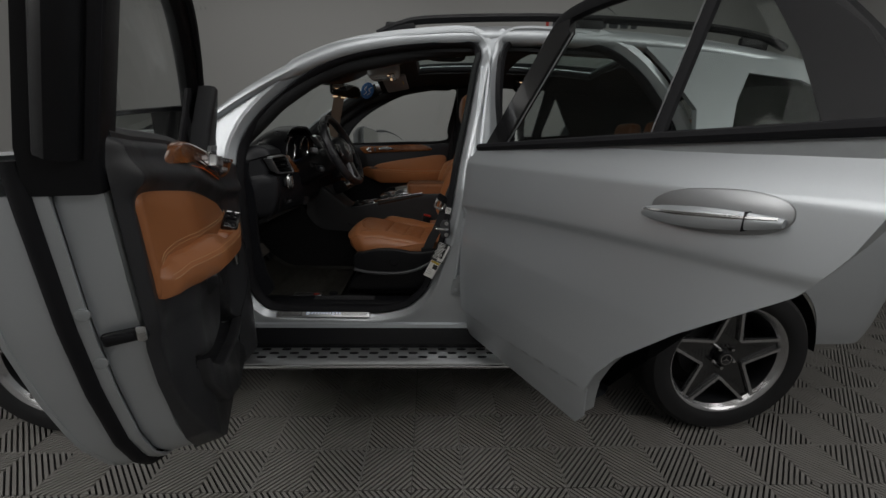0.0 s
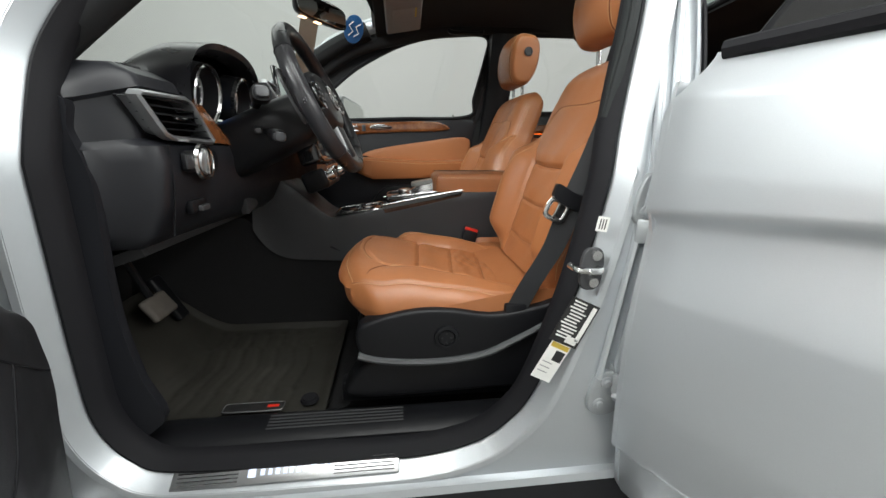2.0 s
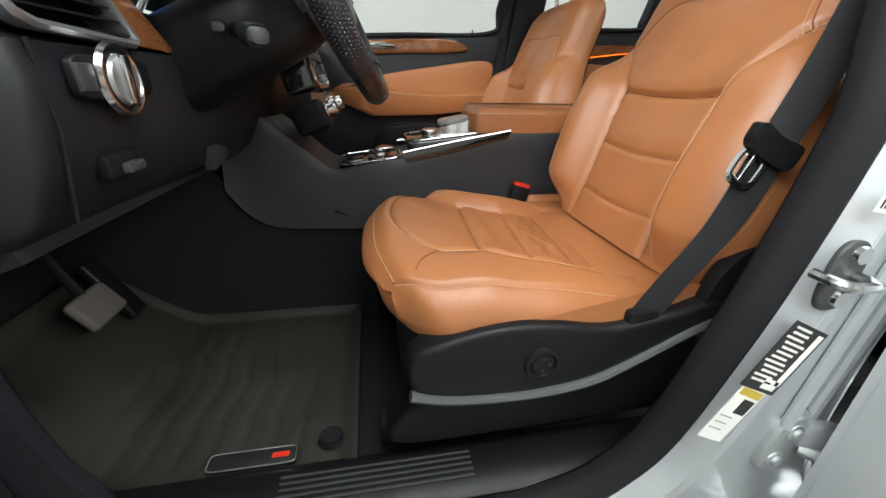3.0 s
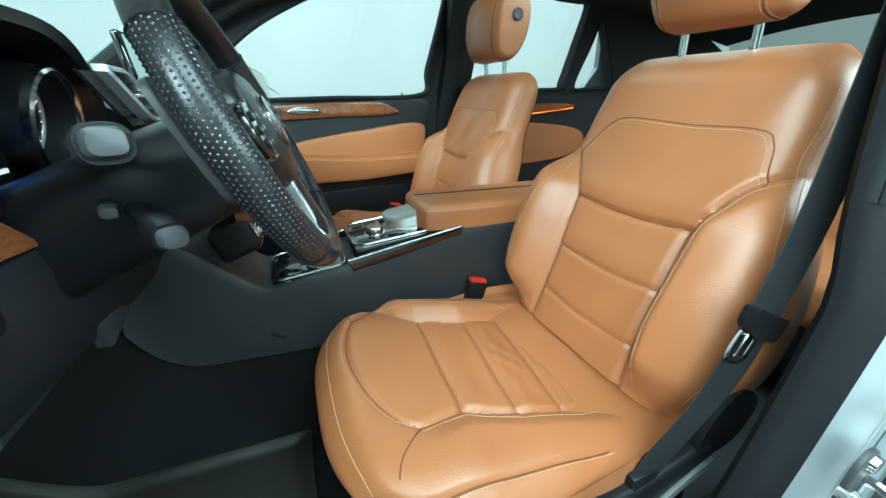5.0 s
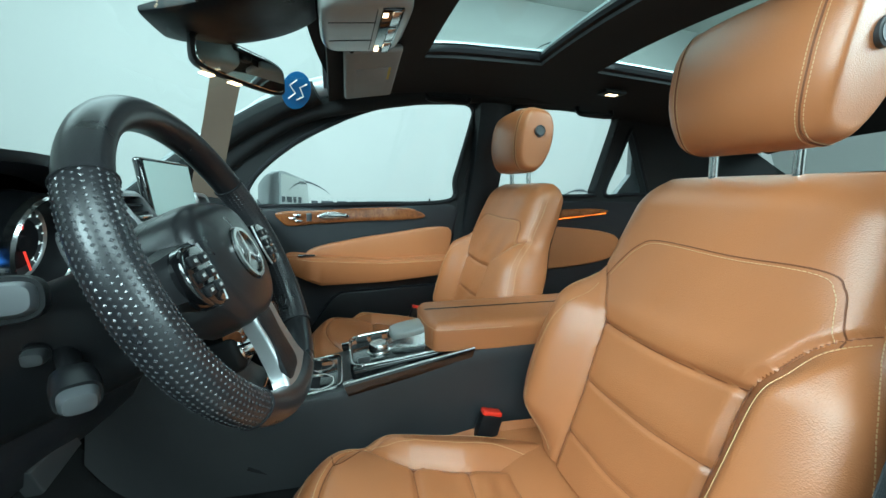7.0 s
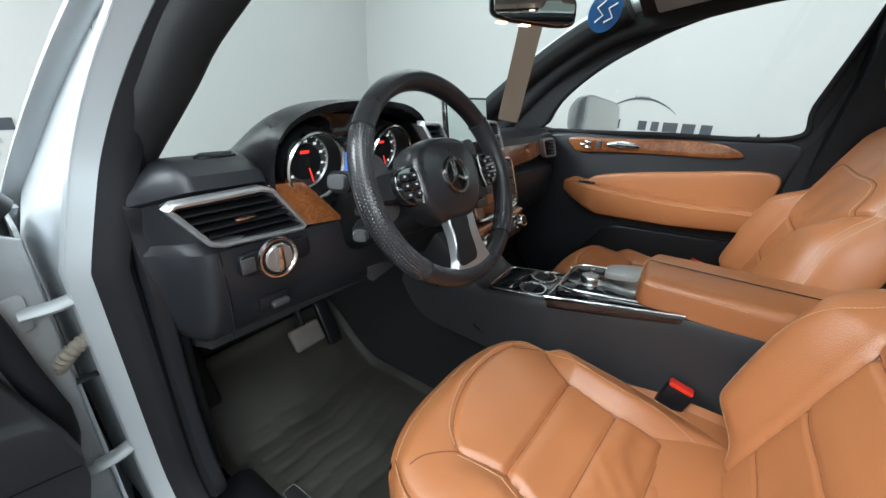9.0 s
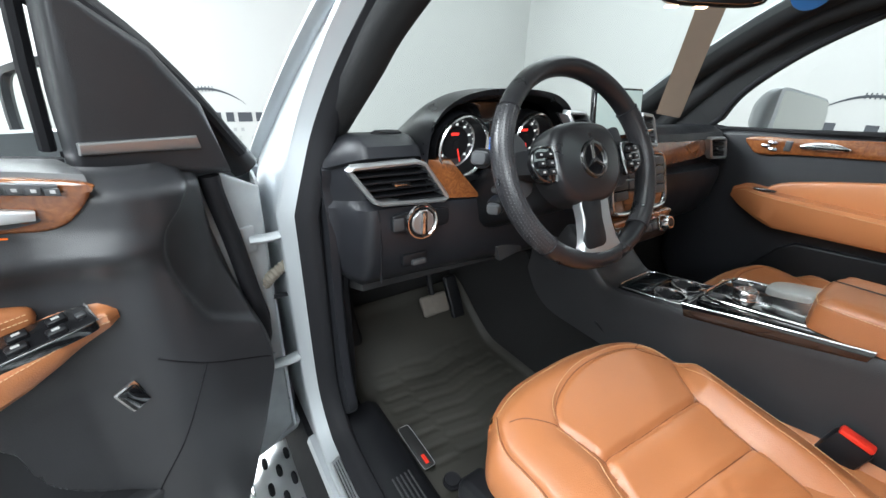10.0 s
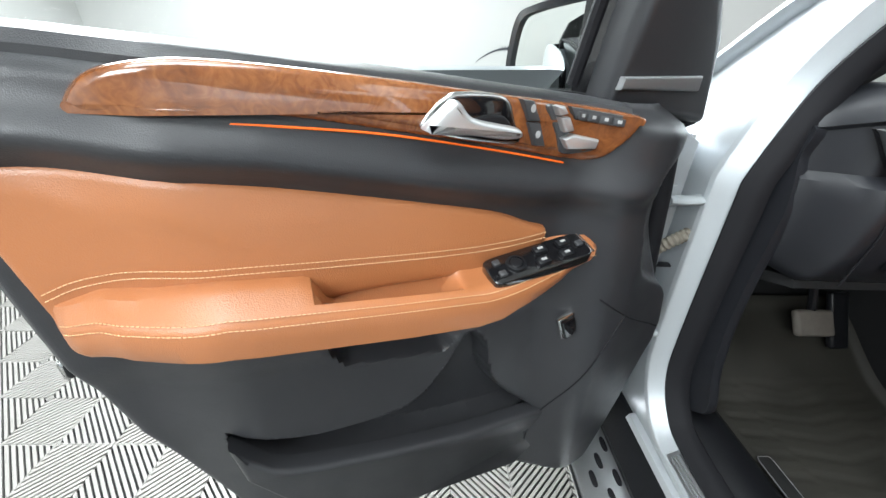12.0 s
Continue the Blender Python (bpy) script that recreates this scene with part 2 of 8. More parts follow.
def rbox(c, s, r=0.004, seg=2, m=None):
    bm = bmesh.new()
    bmesh.ops.create_cube(bm, size=1)
    bmesh.ops.transform(bm, matrix=Matrix.Diagonal((*s, 1)), verts=bm.verts)
    r = min(r, min(s) * 0.45)
    if r > 0:
        bmesh.ops.bevel(bm, geom=list(bm.edges), offset=r, segments=seg, profile=0.5, affect="EDGES")
    bmesh.ops.transform(bm, matrix=Matrix.Translation(c) @ (m or Matrix.Identity(4)), verts=bm.verts)
    return bm


def rings(loops, closed=True, cap=True, wrap=False):
    """Faces between equal loops of points."""
    k = len(loops[0])
    verts = [tuple(p) for lp in loops for p in lp]
    faces = []
    n = len(loops)
    for i in range(n if wrap else n - 1):
        j = (i + 1) % n
        for a in range(k if closed else k - 1):
            b = (a + 1) % k
            faces.append((i * k + a, i * k + b, j * k + b, j * k + a))
    if cap and closed and not wrap:
        faces.append(tuple(range(k))[::-1])
        faces.append(tuple(range((n - 1) * k, n * k)))
    return mesh(verts, faces)


def tube(pts, r, n=8, closed=False, flat=1.0):
    p = [Vector(q) for q in pts]
    k = len(p)
    loops = []
    up = None
    for i in range(k):
        if closed:
            d = p[(i + 1) % k] - p[(i - 1) % k]
        else:
            d = p[min(i + 1, k - 1)] - p[max(i - 1, 0)]
        d.normalize()
        if up is None:
            up = Vector((0, 0, 1)) if abs(d.z) < 0.8 else Vector((0, 1, 0))
        side = d.cross(up).normalized()
        up = side.cross(d).normalized()
        rr = r[i] if hasattr(r, "__len__") else r
        loops.append([p[i] + side * (rr * math.cos(2 * math.pi * a / n)) + up * (rr * flat * math.sin(2 * math.pi * a / n)) for a in range(n)])
    return rings(loops, True, not closed, closed)


def offset_loop(pts, d):
    """A closed loop of 2D points moved inward (left-turning loops) by d."""
    p = np.array(pts, float)
    t = np.roll(p, -1, 0) - np.roll(p, 1, 0)
    t /= np.linalg.norm(t, axis=1)[:, None] + 1e-9
    area2 = np.sum(p[:, 0] * np.roll(p[:, 1], -1) - np.roll(p[:, 0], -1) * p[:, 1])
    nrm = np.stack([-t[:, 1], t[:, 0]], 1) * (1 if area2 > 0 else -1)
    return p + nrm * d


def plate(outline, d0, d1, place, r=0.004, seg=3, bulge=0.0):
    """A slab with rounded rim: outline in two coordinates, from depth d0 to d1, put into space by place(a, b, depth)."""
    s = 1 if d1 > d0 else -1
    r = min(r, abs(d1 - d0) * 0.95)
    o = np.array(outline, float)
    loops = [[place(a, b, d0) for a, b in o]]
    for i in range(seg + 1):
        th = math.pi / 2 * i / seg
        q = offset_loop(o, r * (1 - math.cos(th)))
        loops.append([place(a, b, d1 - s * r + s * r * math.sin(th)) for a, b in q])
    if bulge:
        c = o.mean(0)
        for f, h in ((0.8, 0.5), (0.55, 0.8), (0.25, 0.97)):
            q = c + (offset_loop(o, r) - c) * f
            loops.append([place(a, b, d1 + s * bulge * h) for a, b in q])
    return rings(loops)


def lathe(profile, n=32, m=None, cap=True):
    loops = [[(r * math.cos(2 * math.pi * a / n), r * math.sin(2 * math.pi * a / n), h) for a in range(n)] for r, h in profile]
    bm = rings(loops, True, cap)
    return moved(bm, m) if m is not None else bm


def sheet(fn, nu, nv, thick=0.0):
    """A grid of fn(u, v), u and v from 0 to 1, with a second side pushed by thick along the mean normal."""
    pts = [[Vector(fn(i / (nu - 1), j / (nv - 1))) for i in range(nu)] for j in range(nv)]
    verts = [p for row in pts for p in row]
    faces = [(j * nu + i, j * nu + i + 1, (j + 1) * nu + i + 1, (j + 1) * nu + i) for j in range(nv - 1) for i in range(nu - 1)]
    bm = mesh(verts, faces)
    if thick:
        bmesh.ops.recalc_face_normals(bm, faces=bm.faces)
        bmesh.ops.solidify(bm, geom=list(bm.faces), thickness=thick)
    return bm


def inside(x, y, poly):
    hit = False
    k = len(poly)
    for i in range(k):
        x1, y1 = poly[i]
        x2, y2 = poly[i - 1]
        if (y1 > y) != (y2 > y) and x < (x2 - x1) * (y - y1) / (y2 - y1) + x1:
            hit = not hit
    return hit


def pierced(outline, holes, place, d0, d1, edge=0.0):
    """A slab with openings through it: flat fill between the outline and the holes, on both sides, with walls."""
    bm = bmesh.new()
    for d in (d0, d1):
        es = []
        for lp in [outline, *holes]:
            vs = [bm.verts.new(place(a, b, d)) for a, b in lp]
            es += [bm.edges.new((vs[i], vs[(i + 1) % len(vs)])) for i in range(len(vs))]
        bmesh.ops.triangle_fill(bm, use_beauty=True, edges=es)
    bm.verts.ensure_lookup_table()
    total = sum(len(lp) for lp in [outline, *holes])
    base = 0
    vs = list(bm.verts)
    for lp in [outline, *holes]:
        k = len(lp)
        for i in range(k):
            a, b = base + i, base + (i + 1) % k
            bm.faces.new((vs[a], vs[b], vs[total + b], vs[total + a]))
        base += k
    return bm


def stitch(pts, r=0.00062, step=0.0052, gap=0.3):
    """A row of thread dashes along a line of points."""
    p = np.array(pts, float)
    d = np.concatenate([[0], np.cumsum(np.linalg.norm(np.diff(p, axis=0), axis=1))])
    out = None
    n = max(2, int(d[-1] / step))
    for i in range(n):
        a, b = d[-1] * i / n, d[-1] * (i + 1 - gap) / n
        q = [[np.interp(s, d, p[:, k]) for k in range(3)] for s in (a, b)]
        t = tube(q, r, 4)
        out = t if out is None else join(out, t)
    return out


def ell(ca, cb, ra, rb, n=32, e=1.0, turn=0.0):
    """A closed superellipse loop."""
    out = []
    for i in range(n):
        t = 2 * math.pi * i / n
        c, s = math.cos(t), math.sin(t)
        a, b = ra * math.copysign(abs(c) ** e, c), rb * math.copysign(abs(s) ** e, s)
        out.append((ca + a * math.cos(turn) - b * math.sin(turn), cb + a * math.sin(turn) + b * math.cos(turn)))
    return out


def smooth01(a, b, x):
    t = min(1, max(0, (x - a) / (b - a)))
    return t * t * (3 - 2 * t)


def yz(x):
    return lambda a, b, d: (x + d, a, b)


def xz(y):
    return lambda a, b, d: (a, y + d, b)


def xy(z):
    return lambda a, b, d: (a, b, z + d)

# ---- the studio ----
X0, X1, Y0, Y1, TOP = ROOM


def structure(name, bm, mat, label):
    return tagged(part(name, bm, mat), label, name.split("_")[0], kind="structure")


structure("wall_north", rbox(((X0 + X1) / 2, Y1 + 0.1, TOP / 2), (X1 - X0 + 0.4, 0.2, TOP), 0), WHITE_WALL, "plain white painted studio wall behind the car")
structure("wall_south", rbox(((X0 + X1) / 2, Y0 - 0.1, TOP / 2), (X1 - X0 + 0.4, 0.2, TOP), 0), WHITE_WALL, "plain white painted studio wall")
structure("wall_west", rbox((X0 - 0.1, (Y0 + Y1) / 2, TOP / 2), (0.2, Y1 - Y0, TOP), 0), WHITE_WALL, "plain white painted studio wall ahead of the car")
structure("wall_east", rbox((X1 + 0.1, (Y0 + Y1) / 2, TOP / 2), (0.2, Y1 - Y0, TOP), 0), WHITE_WALL, "plain white painted studio wall")
structure("ceiling", rbox(((X0 + X1) / 2, (Y0 + Y1) / 2, TOP + 0.1), (X1 - X0 + 0.4, Y1 - Y0 + 0.4, 0.2), 0), CEILING, "plain white studio ceiling")
floor = structure("floor", rbox(((X0 + X1) / 2, (Y0 + Y1) / 2, -0.07), (X1 - X0 + 0.4, Y1 - Y0 + 0.4, 0.1), 0), TILE_DARK, "dark floor under grey ribbed interlocking tiles")

# ---- the car: body ----
suv = tagged(holder("suv"), "silver four-door SUV with two doors standing wide open", "car")
YD, YP = -0.395, 0.370            # seat centres


def side(z):
    """How far out the door openings of the left flank lie at height z."""
    return float(np.interp(z, [0.40, 1.10, 1.62, 1.8], [-0.775, -0.785, -0.640, -0.60]))


def skin(z):
    """The outer skin of the left flank."""
    return float(np.interp(z, [0.35, 0.50, 0.72, 0.95, 1.12, 1.24, 1.30, 1.72], [-0.86, -0.905, -0.935, -0.95, -0.945, -0.915, -0.87, -0.62]))


FRONT_GAP = sm([(-0.762, 0.549), (-0.83, 0.58), (-0.869, 0.65), (-0.876, 0.75), (-0.872, 1.0), (-0.866, 1.18), (-0.845, 1.285), (-0.765, 1.40), (-0.605, 1.518), (-0.44, 1.599),
                (-0.271, 1.640), (-0.10, 1.664), (0.04, 1.676), (0.10, 1.668), (0.118, 1.63), (0.10, 1.57), (0.067, 1.43), (0.02, 1.192), (-0.011, 0.984), (-0.042, 0.834),
                (-0.094, 0.675), (-0.145, 0.605), (-0.207, 0.563), (-0.32, 0.54), (-0.5, 0.541)], 150, True)
REAR_GAP = sm([(0.234, 1.285), (0.236, 1.55), (0.246, 1.655), (0.275, 1.705), (0.34, 1.717), (0.50, 1.713), (0.68, 1.685), (0.82, 1.60), (0.94, 1.46), (1.02, 1.30),
               (1.03, 1.18), (0.96, 1.06), (0.83, 0.95), (0.72, 0.80), (0.66, 0.62), (0.58, 0.54), (0.40, 0.53), (0.26, 0.54), (0.195, 0.62), (0.18, 0.80), (0.205, 1.05)], 130, True)


def inset(z):
    """How far the edge of the door opening lies inside the flank."""
    return 0.05 - 0.02 * smooth01(1.45, 1.62, z)


def widen(gap, x0, x1):
    """The opening as it is where its inner edge lies."""
    out = []
    for a, b in gap:
        k = inset(b) / 0.05
        out.append((a + k * (0.002 + 0.022 * min(1, max(0, (a - x0) / (x1 - x0)))), b + 0.030 * smooth01(1.35, 1.62, b) * k - 0.012 * smooth01(0.80, 0.60, b)))
    return np.array(out)


FRONT_GAP = widen(FRONT_GAP, -0.87, 0.10)


def pillar_set(a, b):
    """The upper centre pillar stands a little further out than the rest of the opening."""
    return -0.019 * smooth01(-0.05, 0.06, a) * smooth01(0.20, 0.17, a) * smooth01(1.12, 1.40, b) * smooth01(1.68, 1.60, b)


def ring_pt(a, b, away, out):
    return (a, side(b) + pillar_set(a, b) + inset(b) * min(1, max(0, 1 - away / 0.046)) - out, b)


def frame_ring(gap, profile):
    """A moulding round a door opening: profile of (away from the opening, outward)."""
    return rings([[ring_pt(a, b, away, out) for a, b in offset_loop(gap, -away)] for away, out in profile], True, False)


def nearest(x, z, loops):
    """The nearest point of some closed loops."""
    best = (9.0, x, z)
    for lp in loops:
        a = np.array(lp)
        d = np.roll(a, -1, 0) - a
        t = np.clip(((x - a[:, 0]) * d[:, 0] + (z - a[:, 1]) * d[:, 1]) / ((d ** 2).sum(1) + 1e-12), 0, 1)
        p = a + d * t[:, None]
        r = np.hypot(p[:, 0] - x, p[:, 1] - z)
        k = int(r.argmin())
        if r[k] < best[0]:
            best = (float(r[k]), float(p[k, 0]), float(p[k, 1]))
    return best


def jamb():
    cells, step = set(), 0.0125
    holes = [[tuple(p) for p in offset_loop(g, -0.040)] for g in (FRONT_GAP, REAR_GAP)]
    near = [[tuple(p) for p in offset_loop(g, -0.068)] for g in (FRONT_GAP, REAR_GAP)]
    for i in range(int(-1.2 / step), int(1.35 / step)):
        for j in range(int(0.46 / step), int(1.75 / step)):
            x, z = (i + 0.5) * step, (j + 0.5) * step
            if not any(inside(x, z, h) for h in holes) and (any(inside(x, z, h) for h in near) or (-1.16 < x < 1.3 and z < 1.12) or (0.05 < x < 0.25 and z < 1.6) or (-1.16 < x < -0.40 and z < float(np.interp(x, [-1.16, -0.93, -0.70, -0.40], [1.19, 1.385, 1.53, 1.66])))):
                cells.add((i, j))
    verts, faces, index = [], [], {}

    def corner(i, j):
        if (i, j) not in index:
            x, z = i * step, j * step
            if not all((i - a, j - b) in cells for a in (0, 1) for b in (0, 1)):
                d, px, pz = nearest(x, z, holes + near)
                if d < 1.3 * step:
                    x, z = px, pz
            index[i, j] = len(verts)
            verts.append((x, side(z) - 0.009, z))
        return index[i, j]
    for i, j in sorted(cells):
        faces.append((corner(i, j), corner(i + 1, j), corner(i + 1, j + 1), corner(i, j + 1)))
    return mesh(verts, faces)


part("door_jamb_panel", jamb(), PAINT, suv, "silver painted inner side panel and centre pillar")
JAMB_PROFILE = [(0.014, -0.012), (0.002, -0.006), (0.003, 0.002), (0.012, 0.008), (0.022, 0.0105), (0.032, 0.0125), (0.042, 0.0145), (0.052, 0.0125), (0.054, 0.0060)]
part("front_door_frame", frame_ring(FRONT_GAP, JAMB_PROFILE), PAINT, suv)
part("rear_door_frame", frame_ring(REAR_GAP, JAMB_PROFILE), PAINT, suv)
for nm, gap in (("front_door_seal", FRONT_GAP), ("rear_door_seal", REAR_GAP)):
    part(nm, frame_ring(gap, [(0.016, -0.016), (-0.002, -0.014), (-0.010, -0.006), (-0.011, 0.006), (-0.007, 0.018), (0.001, 0.026), (0.008, 0.0275), (0.013, 0.021), (0.013, 0.006)]), RUBBER, suv, "black rubber door seal")
# second, cloth-faced lip of the seal up the centre pillar
rear_run = [k for k, (a, b) in enumerate(FRONT_GAP) if a > 0.0 and 1.16 < b < 1.66]
lip_profile = [(-0.009, 0.000), (-0.012, 0.016), (-0.011, 0.024), (-0.008, 0.027), (-0.010, 0.030), (-0.010, 0.036), (-0.006, 0.040), (0.000, 0.040), (0.004, 0.035), (0.006, 0.025), (0.007, 0.012)]
part("pillar_seal_lip", rings([[ring_pt(*offset_loop(FRONT_GAP, -away)[k], away, out * (0.45 + 0.55 * smooth01(1.16, 1.36, FRONT_GAP[k][1]))) for k in rear_run] for away, out in lip_profile], False, False), SEAL_CLOTH, suv, "dark cloth-faced seal on the centre pillar")
# raised ribs pressed into the centre pillar
for x0, x1 in ((0.150, 0.140), (0.178, 0.172)):
    part("pillar_rib", tube([(x0 + (x1 - x0) * t - 0.07 * (1.62 - z) / 0.75, side(z) - 0.016, z) for t, z in [(k / 14, 1.60 - 0.9 * k / 14) for k in range(15)]], 0.007, 8), PAINT, suv)

# A pillar and cant rail over the left doors
CANT = sm([(-1.32, -0.76, 1.06), (-1.15, -0.735, 1.215), (-0.93, -0.685, 1.40), (-0.70, -0.64, 1.545), (-0.48, -0.605, 1.648), (-0.26, -0.585, 1.70), (0.0, -0.575, 1.726), (0.40, -0.575, 1.738),
           (0.85, -0.58, 1.728), (1.25, -0.595, 1.69), (1.6, -0.61, 1.63)], 50)


def cant(mirror=1):
    loops = []
    for k, (x, y, z) in enumerate(CANT):
        w, h = 0.055, 0.040
        loops.append([(x + (0.02 if k < 16 else 0) * math.sin(a), mirror * (y + w * math.cos(a)), z + h * math.sin(a) - 0.25 * w * abs(math.cos(a)) * (1 if math.cos(a) < 0 else -0.6)) for a in [2 * math.pi * i / 14 for i in range(14)]])
    return rings(loops)


part("roof_side_rail", cant(), PAINT, suv)
part("roof_side_rail", cant(-1), PAINT, suv)

# roof skin with its two glass openings, roof rails
def roof_z(x, y):
    spine = float(np.interp(x, [-0.52, -0.30, -0.05, 0.30, 0.80, 1.30, 1.75], [1.688, 1.742, 1.768, 1.782, 1.770, 1.728, 1.66]))
    return spine - 0.055 * (y / 0.58) ** 2


GLASS_F, GLASS_R, GLASS_Y = (-0.15, 0.22), (0.42, 0.98), (-0.385, 0.275)


def roof_sheet(x0, x1, y0, y1, lift, nu=14, nv=12, thick=0.0):
    return sheet(lambda u, v: (x0 + (x1 - x0) * u, y0 + (y1 - y0) * v, roof_z(x0 + (x1 - x0) * u, y0 + (y1 - y0) * v) + lift), nu, nv, thick)


def pieces_round(lift, ex0, ex1, ey, thick):
    g0, g1 = GLASS_Y
    bms = [roof_sheet(ex0, GLASS_F[0], -ey, ey, lift, 10, 24, thick), roof_sheet(GLASS_F[1], GLASS_R[0], g0, g1, lift, 6, 16, thick), roof_sheet(GLASS_R[1], ex1, -ey, ey, lift, 14, 24, thick),
           roof_sheet(GLASS_F[0], GLASS_R[1], -ey, g0, lift, 26, 8, thick), roof_sheet(GLASS_F[0], GLASS_R[1], g1, ey, lift, 26, 8, thick)]
    return join(*bms)


part("roof", pieces_round(0.0, -0.43, 1.75, 0.58, 0.006), PAINT, suv)
part("headliner", pieces_round(-0.035, -0.415, 1.7, 0.60, 0.012), HEADLINER, suv, "black cloth headliner round the glass roof")
for nm, (a, b) in (("front_roof_glass", GLASS_F), ("rear_roof_glass", GLASS_R)):
    ob = part(nm, roof_sheet(a - 0.01, b + 0.01, GLASS_Y[0] - 0.01, GLASS_Y[1] + 0.01, -0.008, 10, 10), ROOF_PANE, suv, "tinted panoramic roof glass")
    ob.visible_shadow = False
    loop = [(a, GLASS_Y[0]), (b, GLASS_Y[0]), (b, GLASS_Y[1]), (a, GLASS_Y[1])]
    rim = []
    for i in range(4):
        p, q = loop[i], loop[(i + 1) % 4]
        for k in range(12):
            x, y = p[0] + (q[0] - p[0]) * k / 12, p[1] + (q[1] - p[1]) * k / 12
            rim.append((x, y, roof_z(x, y) - 0.024))
    part("roof_glass_surround", tube(rim, 0.014, 8, True), BLACK_HARD, suv)


def rail(sy):
    p = sm([(-0.30, sy * 0.55, 1.735), (-0.20, sy * 0.55, 1.775), (-0.05, sy * 0.55, 1.800), (0.5, sy * 0.55, 1.822), (1.1, sy * 0.555, 1.805), (1.4, sy * 0.56, 1.77), (1.52, sy * 0.565, 1.725)], 40)
    return tube(p, 0.017, 8)


for sy in (-1, 1):
    r_ob = part("roof_rail", rail(sy), BLACK_HARD, suv, "black roof rail")
    for x, z in ((-0.2, 1.755), (0.62, 1.79), (1.38, 1.74)):
        part("rail_foot", rbox((x, sy * 0.55, z), (0.13, 0.03, 0.06), 0.012), BLACK_HARD, r_ob)

# windscreen and bonnet
def screen_at(u, v):
    y = (u - 0.5) * 2
    half = 0.70 - 0.13 * v
    x = -1.36 + (-0.50 + 1.36) * v + 0.14 * y * y * (1 - 0.5 * v)
    z = 1.115 + 0.565 * v - 0.02 * y * y + 0.10 * v * (1 - v)
    return (x, y * half, z)


ob = part("windscreen", sheet(lambda u, v: screen_at(u, 1.09 * v), 24, 18), CLEAR_PANE, suv, "clear laminated windscreen")
ob.visible_shadow = False
part("windscreen_header", sheet(lambda u, v: (lambda p: (p[0] + 0.0, p[1], p[2] - 0.012 - 0.012 * v))(screen_at(u, 1.05 + 0.05 * v)), 24, 4, 0.01), HEADLINER, suv)


def bonnet_at(u, v):
    y = (u - 0.5) * 2
    x = -1.33 - 0.95 * v + 0.10 * y * y * (1 - v)
    z = 1.105 - 0.02 * v - 0.13 * v * v - 0.05 * y * y - 0.06 * v * abs(y) ** 3
    return (x, y * (0.74 - 0.05 * v), z + 0.02 * smooth01(0.5, 0.9, abs(y)) * (1 - v))


part("bonnet", sheet(bonnet_at, 26, 18, 0.008), PAINT, suv)
part("scuttle_panel", sheet(lambda u, v: (-1.40 + 0.12 * v + 0.12 * ((u - 0.5) * 2) ** 2, (u - 0.5) * 1.4, 1.09 + 0.02 * v), 20, 4, 0.01), BLACK_HARD, suv)

# front wings, quarter panels, tail
AXLE_F, AXLE_R, WHEEL_R = -1.63, 1.285, 0.37


def wing(sy):
    def at(u, v):
        x = -2.30 + 1.26 * u
        z0 = 0.42
        d = abs(x - AXLE_F)
        if d < 0.43:
            z0 = max(z0, 0.37 + math.sqrt(0.43 ** 2 - d * d))
        z = z0 + (1.09 - 0.14 * (1 - u) ** 2 - z0) * v
        nose = 0.25 * (1 - smooth01(0, 0.35, u)) ** 2
        y = (skin(z) + 0.05 * smooth01(0.98, 1.10, z)) + nose
        return (x, -sy * y, z)
    return sheet(at, 60, 18, 0.006)


def quarter(sy):
    def at(u, v):
        x = 0.70 + 1.55 * u
        z0 = 0.42
        d = abs(x - AXLE_R)
        if d < 0.43:
            z0 = max(z0, 0.37 + math.sqrt(0.43 ** 2 - d * d))
        if sy < 0 and x < 1.07:
            z0 = max(z0, float(np.interp(x, [0.70, 1.07], [1.28, 1.27])))
        top = float(np.interp(x, [0.7, 1.5, 2.25], [1.30, 1.32, 1.26]))
        z = z0 + (max(top, z0 + 0.01) - z0) * v
        tail = 0.28 * smooth01(0.72, 1.0, u) ** 2
        return (x, -sy * (skin(z) + tail), z)
    return sheet(at, 70, 18, 0.006)


for sy in (-1, 1):
    part("front_wing", wing(sy), PAINT, suv)
    part("rear_quarter_panel", quarter(sy), PAINT, suv)
    for ax in (AXLE_F, AXLE_R):
        part("wheel_arch_liner", sheet(lambda u, v: (ax + 0.425 * math.cos(math.pi * (0.02 + 0.96 * u)), sy * (0.55 + 0.36 * v), 0.37 + 0.425 * math.sin(math.pi * (0.02 + 0.96 * u))), 24, 4), BLACK_HARD, suv)
# upper flank behind the rear doors with the quarter glass
def upper(sy):
    out = [(0.98, 1.28), (1.5, 1.30), (2.1, 1.27), (1.95, 1.45), (1.7, 1.62), (1.3, 1.69), (0.85, 1.70), (0.93, 1.60), (1.02, 1.44)]
    hole = [(1.14, 1.34), (1.5, 1.355), (1.78, 1.35), (1.68, 1.48), (1.5, 1.575), (1.28, 1.60), (1.2, 1.48)]
    return pierced(out, [hole], lambda a, b, d: (a, -sy * (skin(b) + d), b), 0, 0.03), plate(hole, 0.012, 0.018, lambda a, b, d: (a, -sy * (skin(b) + d), b), 0.001, 1)


for sy in (-1, 1):
    frame_bm, glass_bm = upper(sy)
    part("rear_pillar", frame_bm, PAINT, suv)
    part("quarter_glass", glass_bm, TINTED_PANE, suv, "dark tinted rear quarter glass").visible_shadow = False
